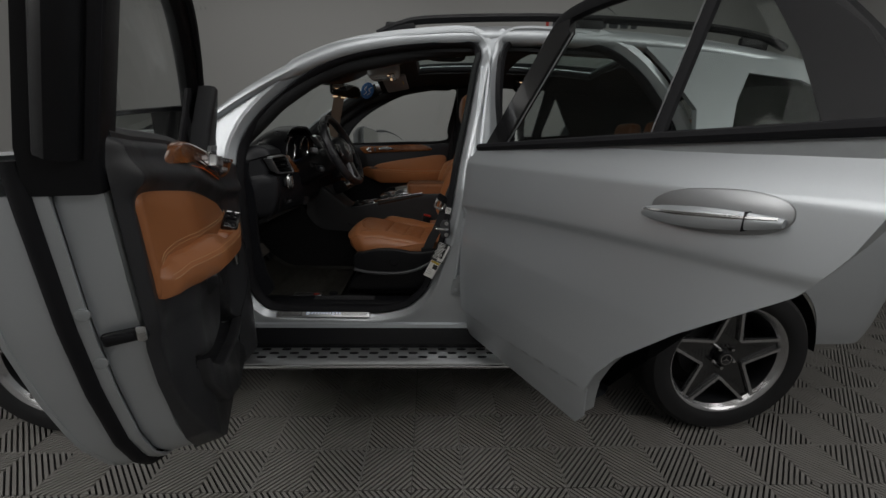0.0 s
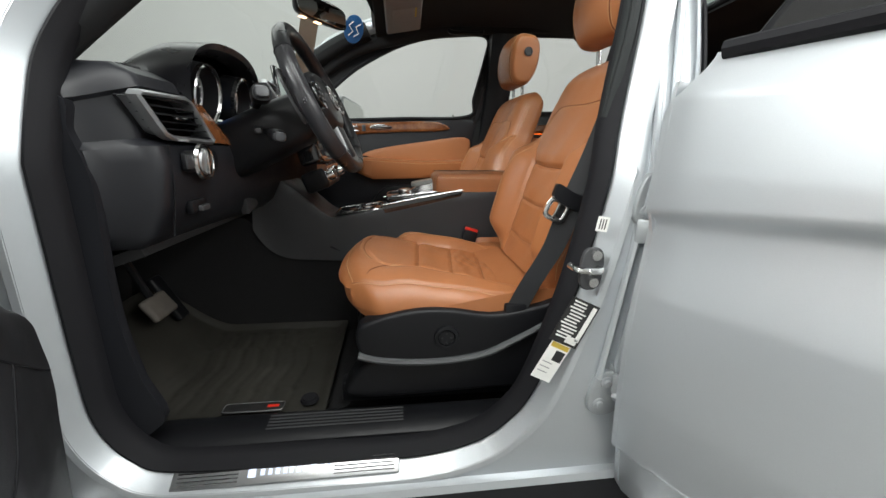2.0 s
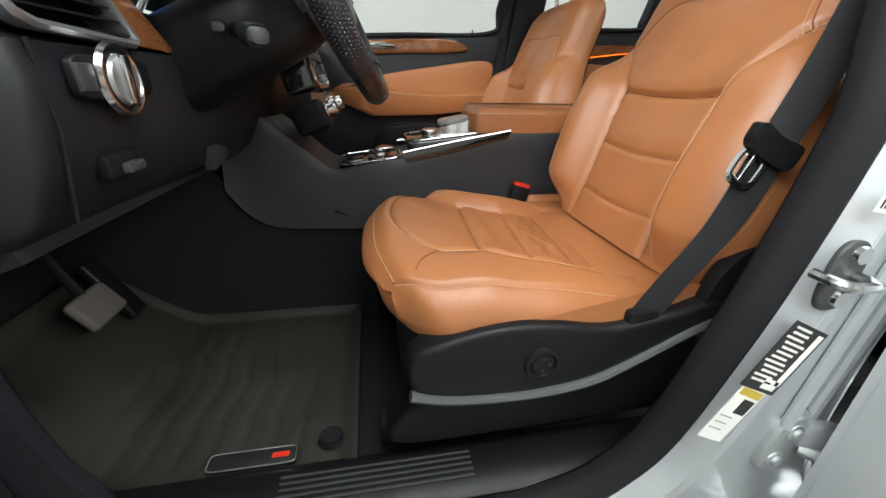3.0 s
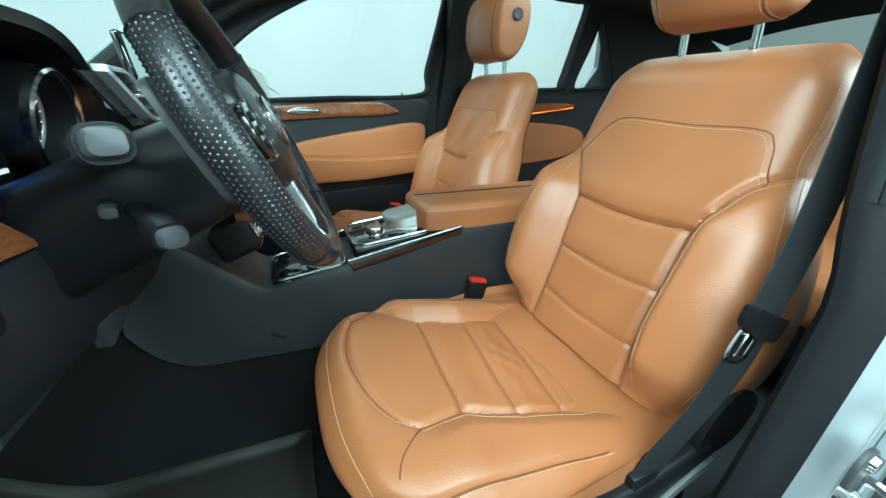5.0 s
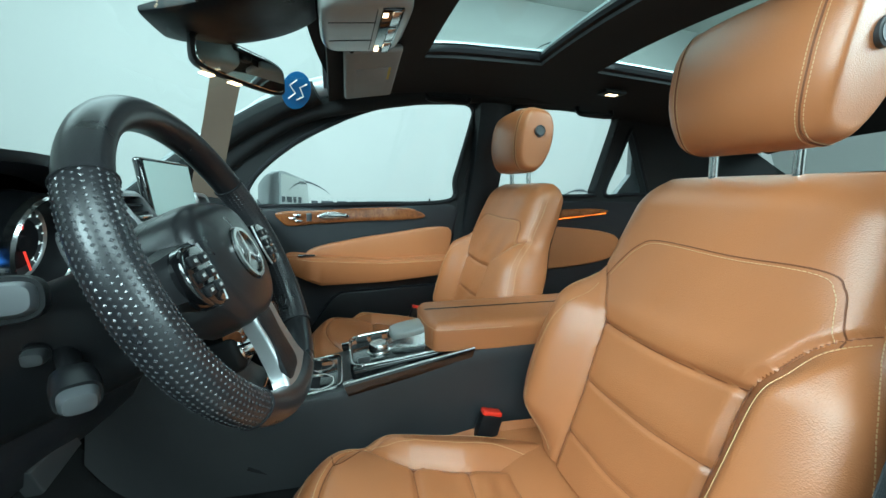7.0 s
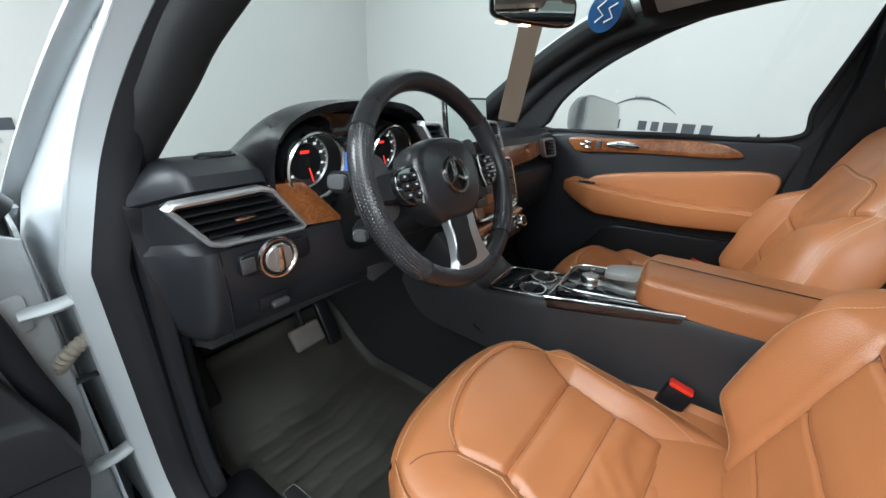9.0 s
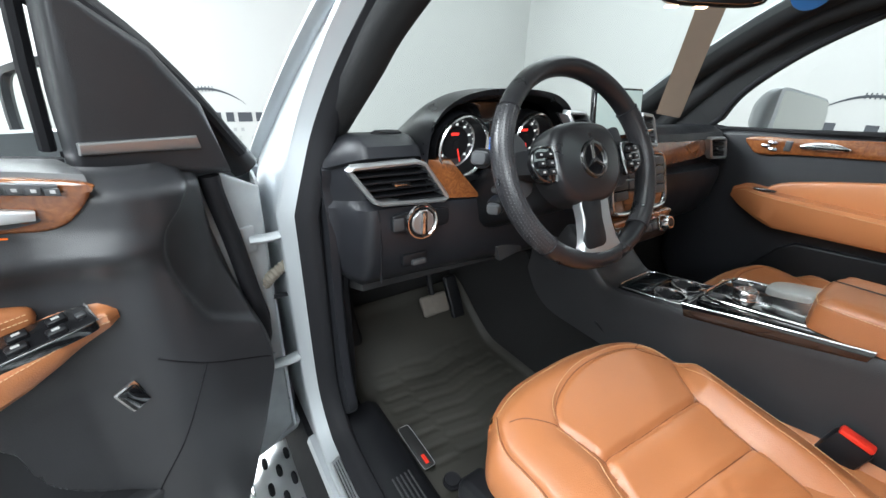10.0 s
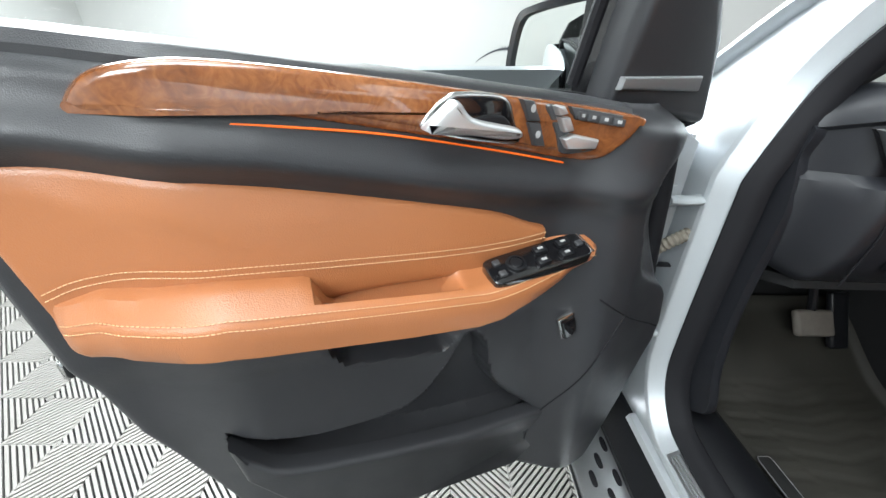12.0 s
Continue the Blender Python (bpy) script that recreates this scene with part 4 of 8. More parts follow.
blade = sm([(0.601, 1.224), (0.587, 1.237), (0.571, 1.249), (0.563, 1.247), (0.553, 1.235), (0.541, 1.229), (0.514, 1.223), (0.489, 1.217), (0.485, 1.207), (0.508, 1.206), (0.555, 1.214), (0.598, 1.220)], 60, True)
part("pull_lever", plate(blade, 0.124, 0.142, on_trim, 0.007, 5), SATIN_SILVER, pull, "satin silver pull lever")
# lock, seat and memory buttons, each pair on its own slanted base
for pts, mark in (([(0.481, 1.247), (0.466, 1.245), (0.454, 1.2215), (0.471, 1.2230)], (0.467, 1.237)), ([(0.471, 1.2215), (0.454, 1.2200), (0.443, 1.192), (0.459, 1.194)], (0.456, 1.207))):
    lock = part("lock_button", plate(pts, 0.114, 0.1285, on_trim, 0.002, 2), GREY_HARD, FD, "dark grey lock button")
    part("button_mark", plate(ell(mark[0], mark[1], 0.0035, 0.0045, 14), 0.128, 0.1290, on_trim, 0.0002, 1), INK_PALE, lock)
base = part("seat_adjuster_base", plate(sm([(0.443, 1.238), (0.428, 1.236), (0.406, 1.206), (0.374, 1.196), (0.372, 1.181), (0.412, 1.180), (0.424, 1.203), (0.436, 1.222)], 50, True), 0.114, 0.1245, on_trim, 0.002, 2), GREY_HARD, FD, "dark seat adjuster base")
for pts in ([(0.439, 1.239), (0.427, 1.239), (0.420, 1.230), (0.432, 1.228)], [(0.431, 1.226), (0.417, 1.226), (0.407, 1.210), (0.420, 1.208)], [(0.421, 1.200), (0.408, 1.205), (0.372, 1.198), (0.374, 1.186), (0.411, 1.187)]):
    part("seat_adjuster", plate(pts, 0.118, 0.136, on_trim, 0.004, 3), SATIN_SILVER, base, "satin chrome seat adjuster")
bar = part("memory_button_bar", plate([(0.410, 1.2365), (0.346, 1.2265), (0.348, 1.2130), (0.402, 1.2210)], 0.116, 0.1265, on_trim, 0.002, 2), GREY_HARD, FD, "dark grey seat memory button bar")
for k in range(4):
    u, z = 0.396 - 0.0145 * k, 1.2270 - 0.0024 * k
    part("memory_button", plate([(u + 0.0064, z + 0.0045), (u - 0.0062, z + 0.003), (u - 0.0058, z - 0.006), (u + 0.006, z - 0.0045)], 0.126, 0.1322, on_trim, 0.001, 2), GREY_HARD, bar)
    part("button_mark", plate([(u + 0.0022, z + 0.002), (u - 0.0022, z + 0.0015), (u - 0.0022, z - 0.0025), (u + 0.0022, z - 0.002)], 0.1315, 0.1328, on_trim, 0.0002, 1), INK_PALE, bar)
# boot release switch
bt = part("boot_switch_frame", rbox((0.345, 0.106 + swell(0.345), 0.882), (0.034, 0.010, 0.050), 0.004, 2, pose(0, 0, 0, 0, 20, 0)), CHROME, FD, "chrome framed boot release switch")
part("boot_switch", rbox((0.345, 0.110 + swell(0.345), 0.882), (0.026, 0.012, 0.042), 0.003, 2, pose(0, 0, 0, 0, 20, 0)), PIANO, bt)
# door pocket, panel ridges, shelf
us = list(np.linspace(0.31, 0.885, 24))
pocket = [(u, lip(u)) for u in us] + [(0.875, 0.72), (0.80, 0.615), (0.62, 0.53), (0.40, 0.515), (0.30, 0.56)]
part("door_pocket", plate(pocket, 0.092, 0.122, lambda a, b, d: (a, d - 0.03 * smooth01(0.36, 0.28, a) - 0.02 * smooth01(0.82, 0.9, a), b), 0.009, 4), VINYL, FD, "black plastic door pocket")


def surf(a, z):
    """Depth of the trim's surface."""
    v = (z - 0.455) / (top_z(a) - 0.455)
    zz = 0.455 + 0.86 * v
    u = (a - front_u(min(zz, 1.26))) / (rear_u(zz) - front_u(min(zz, 1.26)))
    return trim_at(min(1, max(0, u)), min(1, max(0, v)))[1]


for line, rad in (([(0.305, 0.938), (0.242, 0.891), (0.18, 0.853), (0.118, 0.817)], 0.0014), ([(0.242, 0.891), (0.30, 0.766), (0.358, 0.642), (0.372, 0.545)], 0.0014)):
    part("trim_seam", tube([(a, surf(a, z) + 0.0005, z) for a, z in sm(line, 26)], rad, 6), RUBBER, FD)
# door mirror
MIRROR_EDGE = sm([(-0.236, 1.222), (-0.248, 1.245), (-0.247, 1.29), (-0.234, 1.348), (-0.20, 1.366), (-0.10, 1.384), (-0.035, 1.394), (-0.014, 1.38), (-0.012, 1.30), (-0.018, 1.224), (-0.12, 1.218)], 48, True)


def mirror_loop(x, r, turn=1.0, flip=False):
    """The mirror's outline scaled by r about its middle, its outer edge further back."""
    loop = [(x - turn * 0.40 * (y + 0.13), -0.13 + (y + 0.13) * r, 1.295 + (z - 1.295) * r) for y, z in MIRROR_EDGE]
    return [(px, -0.26 - y, z) for px, y, z in loop] if flip else [(px + 0.020, y + 0.050, z) for px, y, z in loop]


def mirror_shell(x0=0.095, x1=0.240, flip=False):
    return rings([mirror_loop(x0 + (x1 - x0) * k / 11, math.sin(math.pi / 2 * min(1, 0.15 + 0.95 * k / 11)) ** 0.7, k / 11, flip) for k in range(12)])


mir = part("door_mirror", mirror_shell(), GLOSS_DARK, FD, "black door mirror housing with thick surround")
part("mirror_surround", rings([mirror_loop(x, r) for x, r in ((0.205, 1.012), (0.243, 1.006), (0.252, 0.965), (0.251, 0.83), (0.235, 0.81))], True, False), BLACK_HARD, mir)
part("mirror_glass", rings([mirror_loop(0.231, 0.835), mirror_loop(0.239, 0.835), mirror_loop(0.241, 0.82)]), MIRROR, mir, "door mirror glass")
part("warning_triangle", plate([(-0.216, 1.262), (-0.202, 1.262), (-0.209, 1.274)], 0.2415, 0.2425, lambda a, b, d: (d - 0.4 * (a + 0.13) + 0.020, a + 0.050, b), 0.0003, 1), AMBER_GLOW, mir)
part("mirror_arm", tube([(0.15, 0.002, 1.250), (0.16, -0.06, 1.245)], 0.028, 10, False, 0.7), BLACK_HARD, mir)
# hinges, wiring and check strap
for z in (0.72, 1.045):
    h = part("door_hinge", tube(sm([(0.075, 0.045, z), (0.04, 0.062, z), (0.0, 0.070, z + 0.004), (-0.04, 0.066, z + 0.008)], 16), 0.017, 10, False, 0.55), GALVANISED, FD, "painted steel door hinge")
    part("hinge_pin", moved(lathe([(0.0, -0.034), (0.011, -0.034), (0.011, 0.034), (0.0, 0.034)], 14), pose(-0.005, 0.070, z)), GALVANISED, h)
    part("hinge_leaf", rbox((-0.055, 0.062, z + 0.008), (0.050, 0.012, 0.075), 0.005), GALVANISED, h)
    for dz in (-0.024, 0.030):
        part("hinge_bolt", moved(lathe([(0.0, 0.009), (0.008, 0.009), (0.009, 0)], 6), pose(-0.062, 0.068, z + 0.008 + dz) @ pose(0, 0, 0, -90, 0, 0)), CHROME, h)
    part("hinge_foot", rbox((0.085, 0.038, z), (0.050, 0.020, 0.060), 0.006), GALVANISED, h)
part("check_strap", tube([(0.06, 0.02, 0.885), (0.0, 0.045, 0.885), (-0.05, 0.050, 0.885)], 0.010, 8, False, 0.4), BLACK_HARD, FD, "black door check strap")
part("wiring_gaiter", tube(sm([(0.050, 0.030, 0.925), (0.04, 0.055, 0.955), (0.005, 0.066, 0.975), (-0.03, 0.066, 0.978), (-0.055, 0.058, 0.976)], 40), [0.011 + 0.0028 * (k % 2) for k in range(40)], 12), GAITER, FD, "ribbed rubber wiring gaiter")

# ---- left rear door, open ----
def redge(z):
    return float(np.interp(z, [0.44, 0.49, 0.59, 0.678, 0.765, 0.905, 1.051, 1.128, 1.188, 1.34], [0.655, 0.69, 0.70, 0.736, 0.795, 0.93, 1.095, 1.147, 1.174, 1.192]))


def rskin(u, z):
    """Outer skin of the rear door, in towards the car."""
    zc = float(np.interp(u, [0.0, 0.2, 0.4, 0.6, 0.8, 1.2], [1.020, 1.036, 1.050, 1.058, 1.064, 1.072]))
    fade = 1 - 0.55 * smooth01(0.35, 0.95, u)
    crease = fade * (0.020 * smooth01(zc - 0.003, zc + 0.022, z) - 0.016 * smooth01(zc - 0.22, zc - 0.003, z))
    zl = float(np.interp(u, [0.0, 0.25, 0.7], [0.565, 0.568, 0.605]))
    crease -= 0.016 * smooth01(zl + 0.004, zl - 0.008, z)
    base = float(np.interp(z, [0.42, 0.50, 0.58, 0.70, 0.90, 1.10, 1.215, 1.25, 1.29, 1.34], [0.045, 0.024, 0.010, 0.0, -0.004, 0.006, 0.016, 0.030, 0.048, 0.062]))
    return base - crease + 0.006 * smooth01(0.05, 0.0, u)


def rd_at(u, v):
    z = 0.44 + 0.835 * v
    x = redge(z) * u + 0.05 * (1 - u) * smooth01(1.19, 1.275, z)
    z += 0.058 * u * smooth01(0.75, 1.0, v)
    return (x, rskin(x, z), z)


rear_door = part("rear_door", sheet(rd_at, 60, 140, 0.008), PAINT, suv, "silver rear door standing wide open", pose(0.065, -0.833, 0, 0, 0, -63.5))
RD = rear_door
rin = [(0.03, 0.50), (0.05, 1.25), (0.5, 1.29), (1.17, 1.32)] + [(redge(z) - 0.014, z) for z in np.linspace(1.28, 0.49, 24)] + [(0.3, 0.48)]
part("door_inner_panel", plate(rin, 0.045, 0.11, place_door, 0.01), GALVANISED, RD)
part("door_trim_panel", plate(offset_loop(rin, 0.03), 0.11, 0.17, place_door, 0.025, 4), BLACK_SOFT, RD, "black moulded rear door trim")
part("leather_insert", plate(sm([(0.16, 1.0), (0.5, 1.02), (0.85, 1.05), (0.95, 1.16), (0.4, 1.15), (0.16, 1.12)], 40, True), 0.165, 0.185, place_door, 0.01), LEATHER, RD)
part("front_shut_face", sheet(lambda u, v: (0.004 + 0.02 * u, rskin(0, 0.46 + 0.78 * v) * (1 - u) + 0.10 * u, 0.46 + 0.78 * v), 5, 24, 0.006), PAINT, RD)


def rlean(z):
    return float(np.interp(z, [1.27, 1.70], [0.058, 0.185]))


def on_glass(a, b, d):
    return (a, rlean(b) + d, b)


RW = sm([(0.10, 1.272), (0.155, 1.38), (0.235, 1.53), (0.285, 1.64), (0.33, 1.685), (0.50, 1.70), (0.74, 1.685), (0.90, 1.62), (1.04, 1.49), (1.165, 1.33)], 60)
part("window_frame", tube([on_glass(a, b, 0.0) for a, b in RW], 0.024, 8, False, 0.8), BLACK_HARD, RD, "black rear window frame")
part("pillar_applique", plate([(0.095, 1.272), (0.205, 1.279), (0.375, 1.625), (0.36, 1.668), (0.315, 1.665), (0.275, 1.62), (0.20, 1.47)], -0.026, 0.004, on_glass, 0.006, 3), GLOSS_DARK, RD, "gloss black window corner panel")
part("inner_frame_trim", plate([(0.115, 1.283), (0.255, 1.290), (0.205, 1.42)], -0.012, 0.030, on_glass, 0.006, 3), PIANO, RD, "gloss black triangular corner trim")
part("frame_chrome_line", tube([on_glass(0.212 + 0.168 * t, 1.285 + 0.34 * t, -0.014) for t in np.linspace(0, 1, 12)], 0.0026, 6), SILVER_TRIM, RD)
rglass = [(0.12, 1.285), (0.20, 1.46), (0.285, 1.64), (0.50, 1.695), (0.74, 1.68), (0.90, 1.615), (1.04, 1.485), (1.155, 1.325)]
part("side_window", plate(rglass, -0.006, -0.002, on_glass, 0.001, 1), DOOR_PANE, RD, "grey tinted rear door window").visible_shadow = False
part("division_bar", tube([on_glass(0.765, 1.32, -0.010), on_glass(0.79, 1.68, -0.010)], 0.017, 8, False, 0.6), RUBBER, RD)
part("division_bar_line", tube([on_glass(0.750, 1.32, -0.018), on_glass(0.775, 1.68, -0.018)], 0.0016, 6), SILVER_TRIM, RD)
part("rear_frame_panel", plate([(1.06, 1.325), (1.165, 1.335), (1.06, 1.49), (0.93, 1.61), (0.88, 1.61), (0.98, 1.47)], -0.02, 0.015, on_glass, 0.006), BLACK_HARD, RD)
part("belt_weatherstrip", tube([(0.06, 0.036, 1.276), (0.5, 0.034, 1.300), (1.18, 0.036, 1.336)], 0.014, 8), RUBBER, RD)
# outside handle
hz = 1.180
dish = [(a, b) for a, b in ell(0.94, hz - 0.002, 0.128, 0.044, 48, 0.85, 0.08)]
part("handle_dish", plate(dish, 0.006, -0.002, lambda a, b, d: (a, rskin(a, b) + d, b), 0.003, 3), SILVER_TRIM, RD, "silver handle dish")
bar = []
for k in range(36):
    t = k / 35
    u = 0.805 + 0.255 * t
    w = 0.021 * (math.sin(math.pi * (0.10 + 0.84 * t))) ** 0.6
    o = 0.032 * math.sin(math.pi * (0.06 + 0.88 * t)) ** 0.7
    bar.append([(u, rskin(u, hz) - 0.006 - o + 0.009 * math.sin(a), hz - 0.024 + 0.020 * t + w * math.cos(a)) for a in [2 * math.pi * i / 12 for i in range(12)]])
hb = part("outside_handle", rings(bar), PAINT, RD, "silver outside door handle with chrome line")
part("handle_chrome_line", tube([(0.812 + 0.24 * t, rskin(0.9, hz) - 0.013 - 0.032 * math.sin(math.pi * (0.06 + 0.88 * t)) ** 0.7, hz - 0.018 + 0.020 * t) for t in np.linspace(0, 1, 24)], 0.004, 6), CHROME, hb)
part("lock_cover", rbox((1.01, rskin(1.0, hz) - 0.030, hz - 0.008), (0.002, 0.022, 0.036), 0.0005, 1), BLACK_HARD, hb)
for z in (0.69, 1.00):
    h = part("door_hinge", rbox((0.0, 0.045, z), (0.06, 0.02, 0.045), 0.006, 2, pose(0, 0, 0, 0, 0, 30)), GALVANISED, RD, "painted steel door hinge")
    part("hinge_plate", plate(sm([(-0.045, z - 0.035), (-0.025, z - 0.025), (-0.02, z + 0.025), (-0.045, z + 0.04), (-0.065, z + 0.02), (-0.062, z - 0.025)], 24, True), 0.03, 0.038, place_door, 0.003), GALVANISED, h)
    for q in (-0.02, 0.026):
        part("hinge_bolt", moved(lathe([(0.0, 0.007), (0.008, 0.007), (0.009, 0)], 6), pose(-0.045, 0.032, z + q, 90, 0, 0)), CHROME, h)

# ---- inside the car ----
def inner(name, bm, mat, label="", parent=None):
    return part(name, bm, mat, parent or suv, label)


inner("floor_pan", sheet(lambda u, v: (-1.25 + 2.7 * u, -0.70 + 1.40 * v, 0.50 + 0.14 * smooth01(-0.85, -1.15, -1.25 + 2.7 * u)), 40, 10, 0.02), CARPET, "black carpet floor")
inner("bulkhead", sheet(lambda u, v: (-1.22 + 0.06 * v, -0.72 + 1.44 * u, 0.60 + 0.55 * v), 8, 8, 0.02), CARPET)
inner("boot_floor", rbox((1.85, 0, 0.72), (0.75, 1.2, 0.03), 0.01), CARPET)
# entry sills inside the seals
for sy in (-1, 1):
    sk = inner("entry_sill_trim", rings([[(x, sy * a, b) for a, b in ((0.60, 0.50), (0.62, 0.535), (0.645, 0.552), (0.70, 0.552), (0.718, 0.540), (0.722, 0.505))] for x in (-0.86, -0.6, -0.3, 0.1, 0.8)]), BLACK_HARD, "black ribbed entry sill trim")
    for k in range(5):
        part("sill_rib", tube([(-0.62, sy * (0.652 + 0.010 * k), 0.5525), (-0.33, sy * (0.652 + 0.010 * k), 0.5525)], 0.002, 6), GREY_HARD, sk)
scuff = inner("scuff_plate", rbox((-0.556, -0.765, 0.5120), (0.43, 0.040, 0.006), 0.002, 2, pose(0, 0, 0, 36, 0, 0)), ALUMINIUM, "brushed metal scuff plate with lit badge")
ruler = Matrix.Translation((-0.556, -0.765, 0.5120)) @ pose(0, 0, 0, 36, 0, 0)
for k in range(5):
    for x0, x1 in ((-0.205, -0.095), (0.085, 0.205)):
        part("scuff_rib", moved(tube([(x0, -0.013 + 0.0065 * k, 0.0034), (x1, -0.013 + 0.0065 * k, 0.0034)], 0.0012, 5), ruler), CHROME, scuff)
for x, w in ((-0.070, 0.020), (-0.050, 0.012), (-0.036, 0.010), (-0.022, 0.012), (-0.008, 0.010), (0.004, 0.010), (0.018, 0.012), (0.032, 0.007), (0.046, 0.016), (0.062, 0.010), (0.076, 0.010)):
    part("lit_badge_bar", rbox((0, 0, 0), (w * 0.72, 0.011 if w < 0.014 else 0.016, 0.001), 0, 1, None), BADGE_GLOW, scuff, "", ruler @ Matrix.Translation((x, 0, 0.0036)))

# A pillar trim between the seal and the dashboard
inner("pillar_trim", tube(sm([(-0.99, -0.680, 1.15), (-0.92, -0.668, 1.255), (-0.88, -0.656, 1.315), (-0.80, -0.632, 1.40), (-0.72, -0.612, 1.475)], 24), 0.030, 10), BLACK_SOFT)
inner("pillar_foot_trim", plate(sm([(-0.852, 1.20), (-0.850, 1.15), (-0.838, 1.105), (-0.832, 1.06), (-0.834, 0.99), (-0.838, 0.90), (-0.835, 0.80), (-0.82, 0.70), (-0.80, 0.60), (-0.95, 0.56), (-0.96, 0.9), (-0.96, 1.18)], 60, True), -0.012, 0.012, xz(-0.705), 0.008, 3), BLACK_SOFT, "black pillar foot trim")
# left A pillar lower kick trim
inner("kick_panel", plate(sm([(-0.88, 0.56), (-0.86, 0.90), (-0.865, 1.05), (-1.10, 1.05), (-1.15, 0.62)], 40, True), 0.0, 0.03, xz(-0.70), 0.01), BLACK_HARD)
# centre pillar inner trims and upper trims, both sides
def pillar_trim(sy):
    bm = rings([[(x0 + (0.055 if sy > 0 else 0.030) * c, sy * (yy + 0.04 * s - (0 if sy > 0 else 0.012 * s)), z) for c, s in ((-1.25, 0.6), (-1.1, -0.5), (-0.5, -1), (0.5, -1), (1.1, -0.5), (1.25, 0.6))] for x0, yy, z in (((0.17, 0.70, 0.56), (0.165, 0.70, 0.90), (0.175, 0.68, 1.15), (0.195, 0.615, 1.45), (0.195, 0.57, 1.66)) if sy > 0 else ((0.17, 0.71, 0.56), (0.165, 0.71, 0.90), (0.175, 0.70, 1.15), (0.19, 0.662, 1.45), (0.19, 0.635, 1.57), (0.19, 0.605, 1.68)))])
    return bm


for sy in (-1, 1):
    inner("centre_pillar_trim", pillar_trim(sy), BLACK_HARD, "black centre pillar trim")
    inner("roof_edge_trim", tube(sm([(-1.0, sy * 0.70, 1.14), (-0.91, sy * 0.685, 1.245), (-0.868, sy * 0.672, 1.292), (-0.782, sy * 0.648, 1.378), (-0.70, sy * 0.630, 1.455), (-0.52, sy * 0.595, 1.57), (-0.3, sy * 0.575, 1.63), (0.0, sy * 0.562, 1.682), (0.5, sy * 0.56, 1.716), (0.9, sy * 0.57, 1.700), (1.2, sy * 0.59, 1.65)], 40), 0.034, 10), HEADLINER)
    inner("windscreen_pillar_trim", tube(sm([(-1.15, sy * 0.66, 1.17), (-0.98, sy * 0.64, 1.31), (-0.80, sy * 0.61, 1.445), (-0.62, sy * 0.58, 1.56), (-0.45, sy * 0.55, 1.64)], 30), 0.042 if sy < 0 else 0.054, 12, False, 0.7), HEADLINER, "black windscreen pillar trim")

# ---- right side, doors shut ----
def py(z):
    return float(np.interp(z, [0.5, 1.20, 1.29, 1.67, 1.75], [0.70, 0.69, 0.655, 0.600, 0.58]))


def right(a, b, d):
    return (a, py(b) + d, b)


WIN_F = sm([(-0.70, 1.255), (-0.705, 1.29), (-0.655, 1.375), (-0.54, 1.475), (-0.40, 1.557), (-0.28, 1.61), (-0.15, 1.645), (0.0, 1.662), (0.09, 1.668), (0.128, 1.652), (0.125, 1.60), (0.075, 1.39), (0.047, 1.292), (-0.3, 1.272)], 90, True)
WIN_R = sm([(0.22, 1.312), (0.25, 1.45), (0.288, 1.64), (0.32, 1.672), (0.42, 1.680), (0.6, 1.684), (0.74, 1.682), (0.785, 1.672), (0.79, 1.64), (0.765, 1.51), (0.735, 1.36), (0.72, 1.332), (0.45, 1.320)], 80, True)
WIN_Q = sm([(0.79, 1.342), (0.83, 1.50), (0.862, 1.612), (0.884, 1.612), (0.96, 1.48), (1.03, 1.355), (1.01, 1.344), (0.9, 1.340)], 50, True)
shell = [(-1.2, 0.5), (-1.2, 1.18), (-0.9, 1.40), (-0.62, 1.56), (-0.35, 1.67), (0.0, 1.715), (0.6, 1.725), (1.0, 1.70), (1.5, 1.62), (1.95, 1.45), (2.05, 1.2), (2.05, 0.5)]
inner("side_window_frame", pierced(shell, [list(map(tuple, WIN_F)), list(map(tuple, WIN_R)), list(map(tuple, WIN_Q))], right, 0.0, 0.05), HEADLINER, "black window frames of the shut doors")
inner("door_outer_skin", sheet(lambda u, v: (-1.05 + 2.2 * u, -skin(0.44 + 0.80 * v), 0.44 + 0.80 * v), 24, 16, 0.006), PAINT)
for nm, loop, mt in (("front_side_window", WIN_F, SIDE_PANE), ("rear_side_window", WIN_R, SIDE_PANE), ("quarter_window", WIN_Q, SIDE_PANE)):
    big = offset_loop(loop, -0.01)
    inner(nm, plate(big, 0.056, 0.060, right, 0.001, 1), mt, "green tinted side window").visible_shadow = False
    inner("window_seal", tube([right(a, b, 0.0) for a, b in loop], 0.009, 8, True), RUBBER)
# right front door trim
pd = inner("passenger_door_trim", plate(sm([(-0.70, 1.245), (-0.3, 1.262), (0.07, 1.285), (0.08, 1.15), (0.05, 0.9), (-0.05, 0.62), (-0.3, 0.55), (-0.6, 0.58), (-0.78, 0.75), (-0.74, 1.1)], 70, True), 0.05, 0.0, lambda a, b, d: (a, 0.655 + d, b), 0.02, 4), BLACK_SOFT, "black moulded passenger door trim")
wood_p = sm([(-0.60, 1.236), (-0.45, 1.246), (-0.28, 1.258), (-0.14, 1.262), (-0.075, 1.248), (-0.05, 1.226), (-0.12, 1.214), (-0.3, 1.206), (-0.45, 1.196), (-0.555, 1.186), (-0.585, 1.20)], 60, True)
